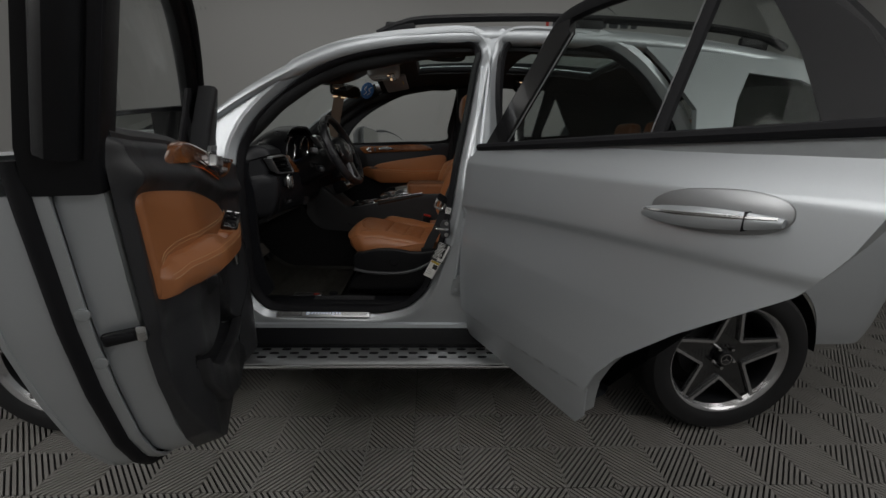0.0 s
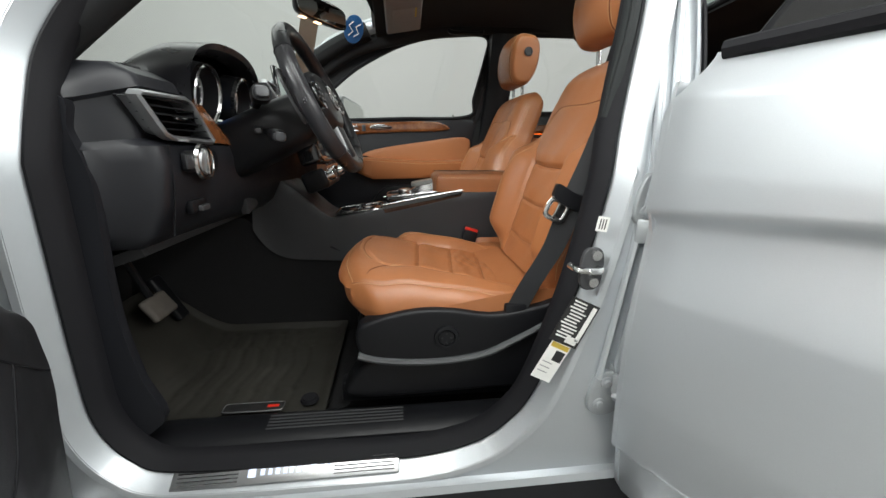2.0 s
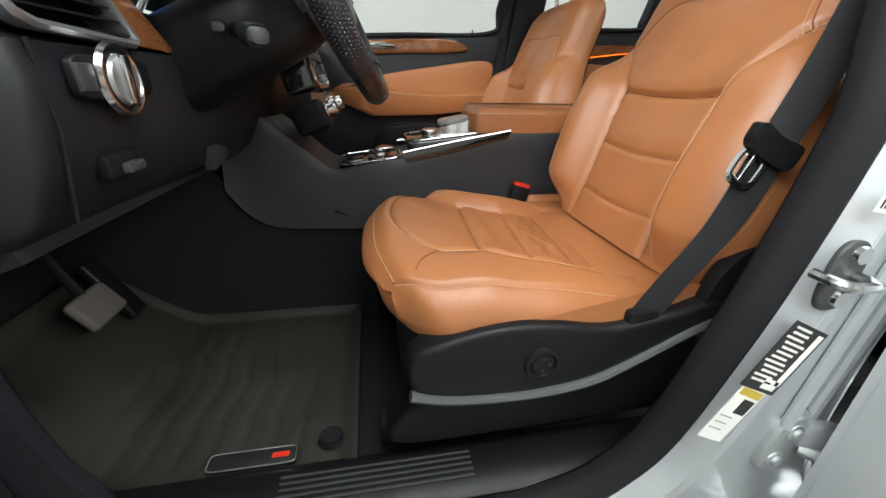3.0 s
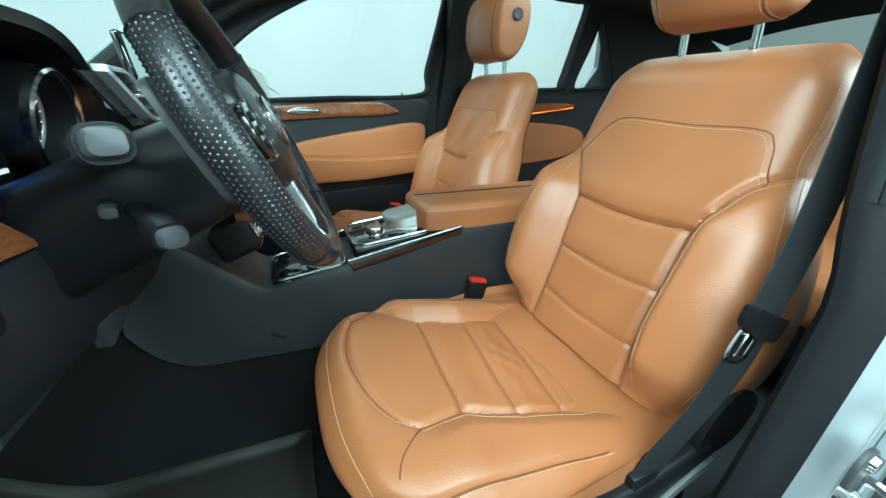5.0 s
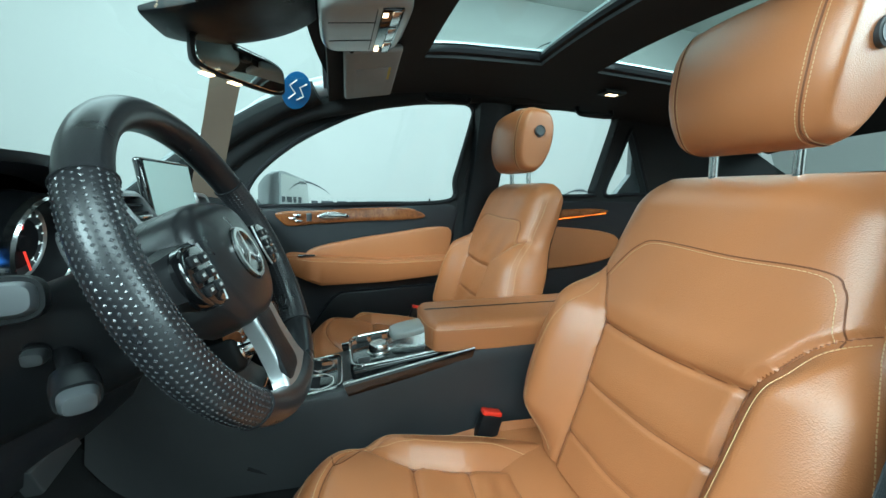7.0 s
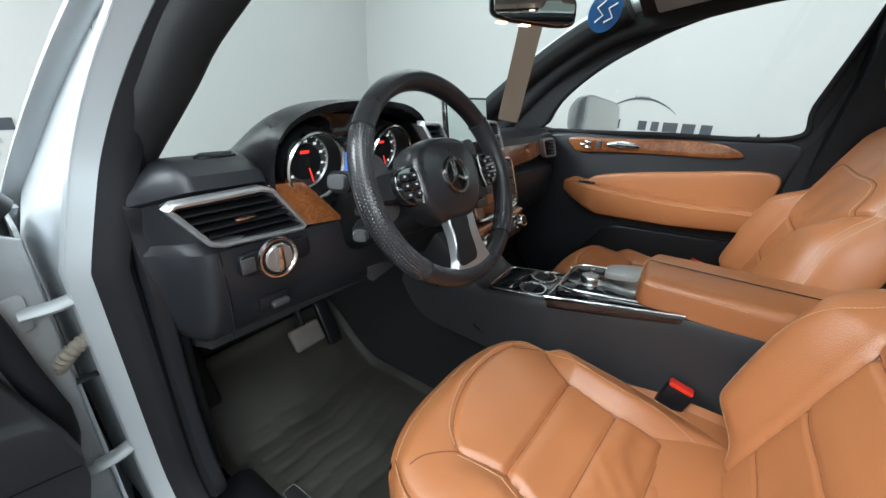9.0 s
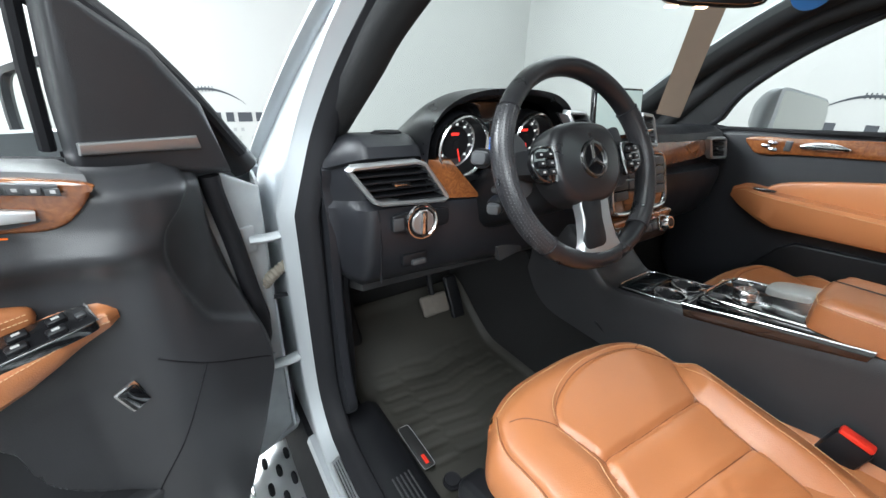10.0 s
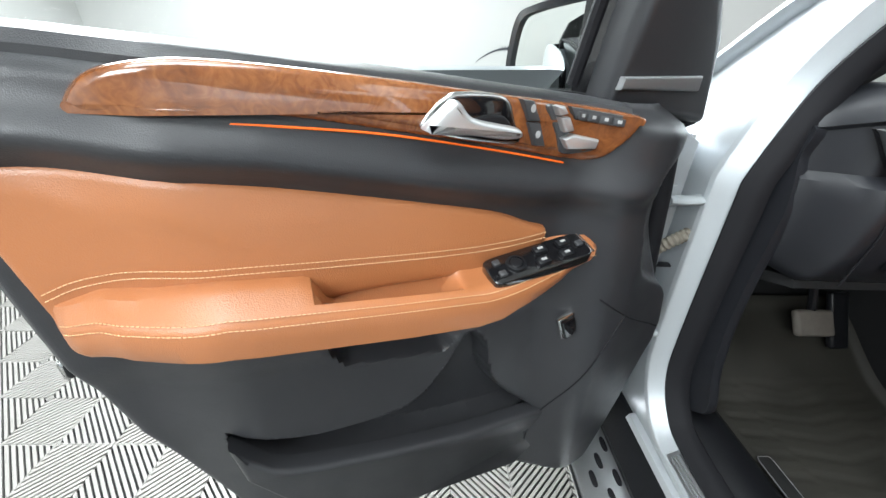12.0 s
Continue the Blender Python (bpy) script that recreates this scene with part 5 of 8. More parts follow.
part("wood_trim", plate(wood_p, 0.0, -0.014, lambda a, b, d: (a, 0.655 + d, b), 0.006, 4, 0.002), WOOD, pd, "glossy burl walnut door trim")
part("door_pull", plate(sm([(-0.345, 1.225), (-0.375, 1.238), (-0.42, 1.240), (-0.46, 1.228), (-0.45, 1.216), (-0.39, 1.217)], 36, True), -0.012, -0.030, lambda a, b, d: (a, 0.655 + d, b), 0.006, 4), CHROME, pd, "chrome door pull")
for a, b in ((-0.545, 1.215), (-0.525, 1.206), (-0.53, 1.226)):
    part("seat_adjuster", rbox((a, 0.638, b), (0.026, 0.014, 0.010), 0.004), CHROME, pd)
part("lock_button", rbox((-0.49, 0.640, 1.220), (0.018, 0.008, 0.030), 0.002), GREY_HARD, pd)
ins_p = sm([(-0.50, 1.09), (-0.42, 1.12), (-0.2, 1.158), (0.04, 1.185), (0.06, 1.10), (0.05, 1.03), (-0.2, 1.04), (-0.48, 1.055)], 60, True)
part("leather_insert", plate(ins_p, 0.0, -0.012, lambda a, b, d: (a, 0.655 + d, b), 0.008, 3, 0.003), LEATHER, pd, "tan leather door insert")


def parm(u):
    zb = float(np.interp(u, [-0.60, -0.56, -0.45, -0.2, 0.05], [1.035, 1.012, 0.968, 0.975, 1.0]))
    zt = float(np.interp(u, [-0.60, -0.56, -0.45, -0.2, 0.05], [1.06, 1.082, 1.072, 1.06, 1.07]))
    w = float(np.interp(u, [-0.60, -0.56, -0.5, 0.0, 0.05], [0.004, 0.03, 0.06, 0.06, 0.05]))
    y0 = 0.655
    return [(u, y0, zb), (u, y0 - w * 0.85, zb), (u, y0 - w, zb + 0.012), (u, y0 - w, zt - 0.012), (u, y0 - w * 0.85, zt - 0.002), (u, y0 - w * 0.4, zt), (u, y0, zt + 0.008)]


pa = part("door_armrest", rings([parm(u) for u in np.linspace(-0.60, 0.055, 40)]), LEATHER, pd, "tan leather door armrest")
part("seam_thread", stitch([(a, b - 0.001, c) for a, b, c in [parm(u)[3] for u in np.linspace(-0.58, 0.04, 40)]]), THREAD, pa)
part("armrest_switch", rbox((-0.50, 0.612, 1.082), (0.06, 0.022, 0.006), 0.002), PIANO, pa)
part("door_pocket", plate([(-0.62, 0.62), (-0.42, 0.90), (-0.38, 0.93), (0.03, 0.95), (0.03, 0.66), (-0.1, 0.57), (-0.5, 0.57)], 0.0, -0.02, lambda a, b, d: (a, 0.655 + d, b), 0.008), BLACK_HARD, pd)
part("lock_pin", lathe([(0.004, 0), (0.004, 0.02), (0.002, 0.024)], 10, pose(-0.03, 0.66, 1.275)), BLACK_HARD, pd)
# right rear door trim
rd2 = inner("rear_passenger_door_trim", plate([(0.20, 1.30), (0.98, 1.325), (1.0, 1.1), (0.85, 0.9), (0.75, 0.6), (0.22, 0.56)], 0.05, 0.0, lambda a, b, d: (a, 0.650 + d, b), 0.02, 4), BLACK_SOFT)
part("wood_trim", plate(sm([(0.22, 1.245), (0.5, 1.262), (0.72, 1.272), (0.82, 1.262), (0.70, 1.235), (0.4, 1.218), (0.22, 1.21)], 40, True), 0.0, -0.012, lambda a, b, d: (a, 0.650 + d, b), 0.006, 3), WOOD, rd2)
part("leather_insert", plate(sm([(0.22, 1.0), (0.8, 1.03), (0.86, 1.15), (0.5, 1.19), (0.22, 1.17)], 40, True), 0.0, -0.016, lambda a, b, d: (a, 0.650 + d, b), 0.008, 3), LEATHER, rd2)
part("ambient_light", tube([(0.22, 0.64, 1.205), (0.5, 0.64, 1.216), (0.8, 0.64, 1.252)], 0.002, 6), AMBER_GLOW, rd2)

# ---- dashboard ----
def dash_x(y):
    """How far the dashboard's face reaches at y."""
    return float(np.interp(y, [-0.72, -0.5, -0.2, 0.1, 0.35, 0.66], [-0.765, -0.755, -0.72, -0.70, -0.675, -0.665]))


def dash_section(y):
    fx = dash_x(y)
    pts = [(-1.27, 1.150), (-1.10, 1.205), (-0.95, 1.243), (fx - 0.10, 1.262), (fx - 0.045, 1.262), (fx - 0.012, 1.245), (fx - 0.004, 1.225), (fx - 0.022, 1.214), (fx - 0.022, 1.140), (fx + 0.012, 1.128), (fx + 0.018, 1.10),
           (fx + 0.005, 1.02), (fx - 0.02, 0.965), (fx - 0.05, 0.94), (fx - 0.20, 0.93), (-1.18, 0.95)]
    cut = smooth01(-0.545, -0.520, y) * smooth01(-0.085, -0.110, y)
    pts = [(x, z - max(0.0, z - 1.166) * cut) if x > -0.93 else (x, z) for x, z in pts]
    k = 0.62 + 0.38 * smooth01(-0.715, -0.655, y) * smooth01(0.70, 0.63, y)
    return [(x * k + (1 - k) * -0.98, y, z * (0.5 + 0.5 * k) + (0.5 - 0.5 * k) * 1.08) for x, z in pts]


dash = inner("dashboard", rings([dash_section(y) for y in np.concatenate([np.linspace(-0.712, -0.56, 20), np.linspace(-0.555, -0.50, 9), np.linspace(-0.48, -0.13, 10), np.linspace(-0.12, -0.07, 7), np.linspace(-0.05, 0.58, 24), np.linspace(0.60, 0.70, 10)])]), BLACK_SOFT, "black dashboard with walnut and silver trim")


def vent(name, corners, x, tilt_x, n=6, cols=1):
    """A framed air vent over four corners (y, z), leaning by tilt_x in depth from bottom to top."""
    c = np.array(corners, float)
    def pl(a, b, d):
        zf = (b - c[:, 1].min()) / (c[:, 1].max() - c[:, 1].min())
        return (x + tilt_x * zf + d + (dash_x(a) - dash_x(c[:, 0].mean())), a, b)
    loop = []
    for i in range(4):
        p, q = c[i], c[(i + 1) % 4]
        for k in range(8):
            t = 0.08 + 0.84 * k / 7
            loop.append(tuple(p + (q - p) * t))
    loop = np.array(loop)
    v = part(name, rings([[pl(a, b, d) for a, b in offset_loop(loop, o)] for o, d in ((-0.004, -0.01), (-0.004, 0.006), (0.0, 0.010), (0.004, 0.009), (0.006, -0.004), (0.006, -0.03))], True, False), SILVER_TRIM, dash, "silver framed air vent with black slats")
    part("vent_back", plate(offset_loop(loop, 0.004), -0.035, -0.03, pl, 0.001, 1), RUBBER, v)
    lo, hi = loop[:, 1].min(), loop[:, 1].max()
    for k in range(n):
        b = lo + (hi - lo) * (k + 0.7) / (n + 0.4)
        xs = []
        for i in range(len(loop)):
            p, q = loop[i], loop[(i + 1) % len(loop)]
            if (p[1] > b) != (q[1] > b):
                xs.append(p[0] + (q[0] - p[0]) * (b - p[1]) / (q[1] - p[1]))
        if len(xs) >= 2:
            a0, a1 = min(xs) + 0.006, max(xs) - 0.006
            s = rings([[pl(a, b + h, d) for h, d in ((-0.0012, 0.004), (0.0012, 0.004), (0.003, -0.02), (0.0008, -0.02))] for a in np.linspace(a0, a1, 4)])
            part("vent_slat", s, BLACK_HARD, v)
    mid = loop.mean(0)
    part("vent_tab", moved(rbox((0, 0, 0), (0.010, 0.036, 0.006), 0.002), Matrix.Translation(pl(mid[0], mid[1], 0.006))), CHROME, v)
    return v


vent("air_vent", [(-0.70, 1.213), (-0.545, 1.217), (-0.487, 1.134), (-0.650, 1.142)], -0.742, -0.012, 6)
part("wood_trim", plate([(-0.538, 1.216), (-0.470, 1.214), (-0.400, 1.130), (-0.482, 1.134)], 0, 0.012, lambda a, b, d: (dash_x(a) + 0.004 + d - 0.02 * (b - 1.13) / 0.085, a, b), 0.004, 3), WOOD, dash, "glossy burl walnut dash trim")
part("wood_trim", plate(sm([(0.19, 1.232), (0.35, 1.232), (0.50, 1.226), (0.51, 1.175), (0.35, 1.160), (0.20, 1.156)], 40, True), 0, 0.012, lambda a, b, d: (dash_x(a) + 0.002 + d - 0.02 * (b - 1.13) / 0.085, a, b), 0.004, 3), WOOD, dash, "glossy burl walnut dash trim")
vent("air_vent", [(0.515, 1.228), (0.625, 1.226), (0.640, 1.160), (0.535, 1.166)], -0.655, -0.012, 5)
# light switch and parking brake
sx = -0.738
panel = part("light_switch_panel", plate(ell(-0.555, 1.099, 0.068, 0.021, 32, 0.35), 0, 0.008, lambda a, b, d: (sx + d, a, b), 0.003), BLACK_HARD, dash)
ls_m = pose(sx + 0.008, -0.556, 1.097) @ pose(0, 0, 0, 0, 90, 0)
part("light_switch_ring", lathe([(0.027, 0.0), (0.033, 0.006), (0.036, 0.006), (0.038, 0.0)], 40, ls_m, False), CHROME, panel, "chrome ringed light switch")
part("light_switch_face", lathe([(0.0, 0.004), (0.029, 0.004), (0.030, 0.0)], 40, ls_m), BLACK_HARD, panel)
part("light_switch_grip", moved(rbox((0, 0, 0.009), (0.050, 0.013, 0.010), 0.004), ls_m), CHROME, panel)
part("light_switch_dial", lathe([(0.0, 0.008), (0.024, 0.008), (0.026, 0.004)], 32, ls_m), SILVER_TRIM, panel)
for k in range(6):
    a = math.radians(40 + 40 * k)
    part("switch_mark", moved(rbox((0.0245 * math.cos(a), 0.0245 * math.sin(a), 0.0045), (0.004, 0.003, 0.0006), 0), ls_m), DIAL_MARK, panel)
part("side_button", rbox((sx + 0.008, -0.610, 1.099), (0.006, 0.024, 0.026), 0.002), GREY_HARD, panel)
pb = part("parking_brake_switch", rbox((-0.752, -0.562, 1.008), (0.016, 0.062, 0.028), 0.005), BLACK_HARD, dash, "black parking brake switch")
part("brake_paddle", rbox((-0.742, -0.556, 1.003), (0.014, 0.034, 0.012), 0.003), GREY_HARD, pb)
part("dash_seam", tube([(-0.745, -0.645, 1.13), (-0.748, -0.640, 1.05), (-0.765, -0.635, 0.96)], 0.002, 6), RUBBER, dash)
# demister grille
dg = part("demister_grille", plate(ell(-0.825, -0.585, 0.016, 0.034, 30), -0.004, 0.004, xy(1.262), 0.002), BLACK_HARD, dash)
for k in range(5):
    part("grille_slat", rbox((-0.825 + 0.005 * (k - 2), -0.585, 1.267), (0.0016, 0.056 - 0.008 * abs(k - 2), 0.003), 0), GREY_HARD, dg)


# instrument binnacle
def hood(v):
    """Arch of the binnacle at v from back (0) to front (1)."""
    fx = -0.98 + 0.255 * v
    h = 0.02 + 0.098 * smooth01(0, 0.75, v)
    pts = []
    for k in range(28):
        t = math.pi * k / 27
        c, s = math.cos(t), math.sin(t)
        y = -0.310 - 0.225 * math.copysign(abs(c) ** 0.75, c)
        pts.append((fx - 0.02 * abs(c), y, 1.165 + (h + 0.072) * s ** 0.50))
    return pts


hd = part("instrument_hood", rings([hood(v) for v in np.linspace(0, 1, 14)] + [[(x - 0.008, y * 0.985 - 0.005, z - 0.012) for x, y, z in hood(1)]] + [[(x - 0.05, -0.310 + (y + 0.310) * 0.90, 1.165 + (z - 1.165) * 0.88) for x, y, z in hood(1)]], False, False), BLACK_LEATHER, dash, "black leather instrument hood")
part("instrument_backplate", plate([(-0.51, 1.17), (-0.11, 1.17), (-0.12, 1.31), (-0.2, 1.335), (-0.42, 1.335), (-0.50, 1.31)], -0.02, 0.0, yz(-0.806), 0.004), PIANO, dash)
part("cluster_side_fill", sheet(lambda u, v: (-0.80 + 0.05 * v, -0.535 + 0.45 * u, 1.168 + 0.008 * v), 8, 4, 0.012), BLACK_HARD, dash)


def gauge(cy, cz, r, needle):
    m = pose(-0.788, cy, cz) @ pose(0, 0, 0, 0, 98, 0)
    # local z faces the driver; local x points down, local y across
    g = part("gauge", lathe([(r - 0.001, 0.030), (r + 0.001, 0.036), (r + 0.004, 0.038), (r + 0.007, 0.035), (r + 0.008, 0.026)], 56, m, False), CHROME, dash, "chrome ringed instrument gauge")
    part("gauge_tube", lathe([(r - 0.008, -0.006), (r - 0.001, 0.031), (r + 0.008, 0.026), (r + 0.008, -0.012)], 56, m, False), BLACK_HARD, g)
    part("gauge_rim", lathe([(r - 0.010, -0.0035), (r - 0.008, -0.001), (r - 0.006, 0.0)], 56, m, False), SILVER_TRIM, g)
    part("gauge_face", lathe([(0.0, -0.004), (r - 0.006, -0.004)], 48, m, False), DIAL, g)
    part("gauge_inner_dial", lathe([(0.0, 0.002), (r * 0.55, 0.002), (r * 0.58, -0.002)], 40, m, False), RUBBER, g)
    for k in range(17):
        a = math.radians(-130 + 260 * k / 16) + math.pi
        rr = r * 0.82
        part("gauge_mark", moved(rbox((0, 0, 0), (0.007 if k % 2 == 0 else 0.004, 0.0016, 0.0006), 0), m @ Matrix.Translation((rr * math.cos(a), rr * math.sin(a), -0.003)) @ Matrix.Rotation(a, 4, "Z")), DIAL_MARK, g)
        if k % 2 == 0:
            part("gauge_figure", moved(rbox((0, 0, 0), (0.005, 0.007, 0.0006), 0), m @ Matrix.Translation((r * 0.67 * math.cos(a), r * 0.67 * math.sin(a), -0.003))), DIAL_MARK, g)
    a = math.radians(needle)
    part("gauge_needle", moved(rbox((r * 0.36, 0, 0.004), (r * 0.72, 0.0032, 0.002), 0.0008, 1), m @ Matrix.Rotation(a, 4, "Z")), DIAL_RED, g)
    part("needle_hub", lathe([(0.0, 0.008), (0.010, 0.007), (0.011, 0.0)], 20, m), RUBBER, g)
    part("gauge_red_mark", moved(rbox((-r * 0.35, -r * 0.1, 0.0025), (0.006, 0.020, 0.0006), 0), m), DIAL_RED, g)
    return g


gauge(-0.436, 1.240, 0.060, 20)
gauge(-0.226, 1.243, 0.060, 25)
disp = part("cluster_display", rbox((-0.792, -0.325, 1.230), (0.006, 0.082, 0.105), 0.004), SCREEN, dash, "dark colour display with blue tiles")
part("display_tile", rbox((-0.7885, -0.340, 1.225), (0.001, 0.034, 0.048), 0), DISPLAY_BLUE, disp)
for z, w in ((1.262, 0.03), (1.252, 0.02), (1.19, 0.04)):
    part("display_text_bar", rbox((-0.7885, -0.312, z), (0.001, w, 0.005), 0), DIAL_MARK, disp)
# central screen, vents and switch stack
scr_m = pose(-0.698, 0.008, 1.305) @ pose(0, 0, 0, 0, -8, 0)
scr = part("infotainment_screen", rbox((0, 0, 0), (0.014, 0.212, 0.126), 0.006, 3), PIANO, dash, "dark infotainment screen on the dashboard", scr_m)
# the glass glows pale grey in place of a reflected wall
part("screen_glass", rbox((0.0075, 0, 0.002), (0.001, 0.196, 0.108), 0.0003, 1), SCREEN_SHEEN, scr, "screen glass with a pale grey reflection put in as glow")
vent("centre_air_vent", [(-0.180, 1.310), (-0.118, 1.307), (-0.095, 1.235), (-0.152, 1.238)], -0.672, -0.035, 6)
vent("centre_air_vent", [(0.115, 1.305), (0.165, 1.300), (0.185, 1.222), (0.125, 1.228)], -0.675, -0.02, 6)
st_m = pose(-0.592, -0.010, 1.150) @ pose(0, 0, 0, 0, -16, 0)
stack = part("radio_panel", rbox((-0.03, 0, 0), (0.07, 0.246, 0.142), 0.012, 3), PIANO, dash, "centre stack with radio and climate buttons", st_m)
part("stack_frame", tube([(0.005, a, b) for a, b in ell(0, 0, 0.120, 0.069, 40, 0.3)], 0.004, 6, True), CHROME, stack)
for r in range(4):
    for c in range(4):
        if 1 <= c <= 2 and r == 3:
            continue
        part("stack_button", rbox((0.0065, -0.084 + 0.056 * c, 0.048 - 0.024 * r), (0.006, 0.050, 0.020), 0.002), GREY_HARD, stack)
part("stack_dial", lathe([(0.0, 0.014), (0.012, 0.014), (0.014, 0.0)], 24, pose(0.006, -0.01, 0.03) @ pose(0, 0, 0, 0, 90, 0)), CHROME, stack)
part("lit_key", rbox((0.008, 0.02, -0.048), (0.005, 0.045, 0.014), 0.001), CONSOLE_GREY, stack)
cl_m = pose(-0.560, -0.015, 1.035) @ pose(0, 0, 0, 0, -22, 0)
clim = part("climate_panel", rbox((-0.035, 0, 0), (0.08, 0.262, 0.066), 0.014, 3), BLACK_HARD, dash, "black climate panel with two knobs", cl_m)
for y in (-0.105, 0.105):
    k_ob = part("climate_knob", lathe([(0.0, 0.024), (0.016, 0.024), (0.018, 0.020), (0.0185, 0.004), (0.022, 0.003), (0.023, 0)], 28, pose(0.005, y, 0.002) @ pose(0, 0, 0, 0, 90, 0)), CHROME, clim, "ridged chrome climate knob")
    part("knob_face", lathe([(0.0, 0.0255), (0.012, 0.0255), (0.012, 0.02)], 24, pose(0.005, y, 0.002) @ pose(0, 0, 0, 0, 90, 0)), BLACK_HARD, k_ob)
for c in range(5):
    part("climate_button", rbox((0.008, -0.06 + 0.03 * c, 0.0), (0.008, 0.026, 0.020), 0.003), GREY_HARD, clim)
inner("lower_dash_wood", plate([(-0.14, 1.075), (0.12, 1.075), (0.115, 1.055), (-0.135, 1.055)], 0, 0.03, yz(-0.585), 0.006), WOOD, "", dash)
inner("knee_panel", sheet(lambda u, v: (-0.815 - 0.14 * v + 0.02 * u, -0.66 + 0.50 * u, 0.945 - 0.05 * v), 10, 8, 0.02), CARPET, "", dash)
inner("column_bracket", plate([(-0.33, 0.99), (-0.25, 0.995), (-0.235, 0.96), (-0.31, 0.945)], 0, 0.02, yz(-0.76), 0.006), GREY_HARD, "", dash)

# ---- steering wheel ----
SW_TILT = 25
SWM = pose(-0.518, -0.355, 1.237, 0, 0, -4) @ pose(0, 0, 0, 0, 90 - SW_TILT, 0)
# local z faces the driver; local x points down the wheel, local y across
def wheel_pt(a, r=0.172, z=0.0):
    return (r * math.cos(a), r * 1.03 * math.sin(a), z)


steer = part("steering_wheel", tube([wheel_pt(2 * math.pi * k / 96) for k in range(96)], 0.0165, 16, True, 1.15), BLACK_LEATHER, suv, "black leather steering wheel with perforated grips", SWM)
def grip(a0, a1):
    bm = tube([wheel_pt(a0 + (a1 - a0) * k / 40) for k in range(41)], 0.0172, 20, False, 1.15)
    vs, fs = [], []
    for i in range(48):
        for j in range(24):
            a = a0 + (a1 - a0) * (i + 0.3 + 0.5 * (j % 2)) / 48.2
            t = 2 * math.pi * j / 24
            c = Vector(wheel_pt(a))
            rad = Vector((math.cos(a), math.sin(a), 0))
            p = c + rad * (0.0174 * math.cos(t)) + Vector((0, 0, 0.0174 * 1.15 * math.sin(t)))
            n = (rad * math.cos(t) + Vector((0, 0, math.sin(t)))).normalized()
            tan = Vector((-math.sin(a), math.cos(a), 0))
            b = n.cross(tan)
            k = len(vs)
            vs += [p + (tan * math.cos(w) + b * math.sin(w)) * 0.0017 for w in (0, math.pi / 2, math.pi, 3 * math.pi / 2)] + [p + n * 0.0007]
            fs += [(k, k + 1, k + 4), (k + 1, k + 2, k + 4), (k + 2, k + 3, k + 4), (k + 3, k, k + 4)]
    dots = mesh(vs, fs)
    return bm, dots


for a0, a1 in ((-2.15, -0.72), (0.72, 2.15)):
    g_bm, d_bm = grip(a0, a1)
    gp = part("perforated_grip", g_bm, BLACK_LEATHER, steer, "dimpled black leather grip")
    # small grey dots carry the painted glints of the dimpled leather
    part("grip_glint", d_bm, DIMPLE_GLINT, gp)
    for a in (a0, a1):
        part("grip_seam", tube([Vector(wheel_pt(a)) + Vector((math.cos(a), math.sin(a), 0)) * (0.0176 * math.cos(t)) + Vector((0, 0, 0.0200 * math.sin(t))) for t in np.linspace(0, 2 * math.pi, 20, endpoint=False)], 0.0014, 5, True), RUBBER, gp)
pad = sm([(-0.062, -0.062), (-0.072, 0.0), (-0.062, 0.062), (-0.02, 0.086), (0.03, 0.082), (0.066, 0.050), (0.076, 0.0), (0.066, -0.050), (0.03, -0.082), (-0.02, -0.086)], 60, True)
hub = part("airbag_pad", plate(pad, -0.035, 0.020, xy(0), 0.020, 5, 0.006), BLACK_LEATHER, steer, "black leather airbag pad")
emblem(steer, Matrix.Translation((0, 0, 0.0262)) @ pose(0, 0, 0, 0, 0, 90), 0.031, 0.003)
part("emblem_dish", lathe([(0.0, 0.0262), (0.033, 0.0256), (0.034, 0.018)], 40), PIANO, steer)
for sg in (-1, 1):
    arm = rings([[(x + dx, sg * y, z) for dx, z in ((-w, -0.01), (w, -0.01), (w * 0.9, h), (-w * 0.9, h))] for x, y, w, h in ((0.0, 0.07, 0.036, 0.010), (-0.004, 0.10, 0.030, 0.012), (-0.006, 0.135, 0.022, 0.010), (-0.006, 0.168, 0.018, 0.006))])
    part("wheel_spoke", arm, BLACK_HARD, steer)
    pod = part("spoke_button_pod", plate(sm([(-0.024, sg * 0.088), (-0.026, sg * 0.125), (0.0, sg * 0.138), (0.026, sg * 0.122), (0.028, sg * 0.092)], 30, True), 0.008, 0.021, xy(0), 0.004, 3), PIANO, steer, "gloss black spoke button pod")
    for i in range(2):
        for j in range(3):
            part("spoke_button", rbox((-0.014 + 0.014 * j, sg * (0.099 + 0.020 * i), 0.0225), (0.010, 0.016, 0.004), 0.002), BLACK_HARD, pod)
            part("button_mark", rbox((-0.014 + 0.014 * j, sg * (0.099 + 0.020 * i), 0.0247), (0.003, 0.005, 0.0005), 0), INK_PALE, pod)
    part("pod_trim_line", tube([(x, sg * y, 0.019) for x, y in sm([(-0.028, 0.088), (0.0, 0.084), (0.030, 0.090)], 14)], 0.0013, 6), SILVER_TRIM, pod)
plate_out = sm([(0.062, -0.034), (0.060, 0.0), (0.062, 0.034), (0.10, 0.036), (0.135, 0.042), (0.166, 0.052), (0.170, 0.0), (0.166, -0.052), (0.135, -0.042), (0.10, -0.036)], 60, True)
low = part("lower_spoke", plate(plate_out, -0.006, 0.012, xy(0), 0.005, 3), SILVER_TRIM, steer, "satin silver lower spoke plate")
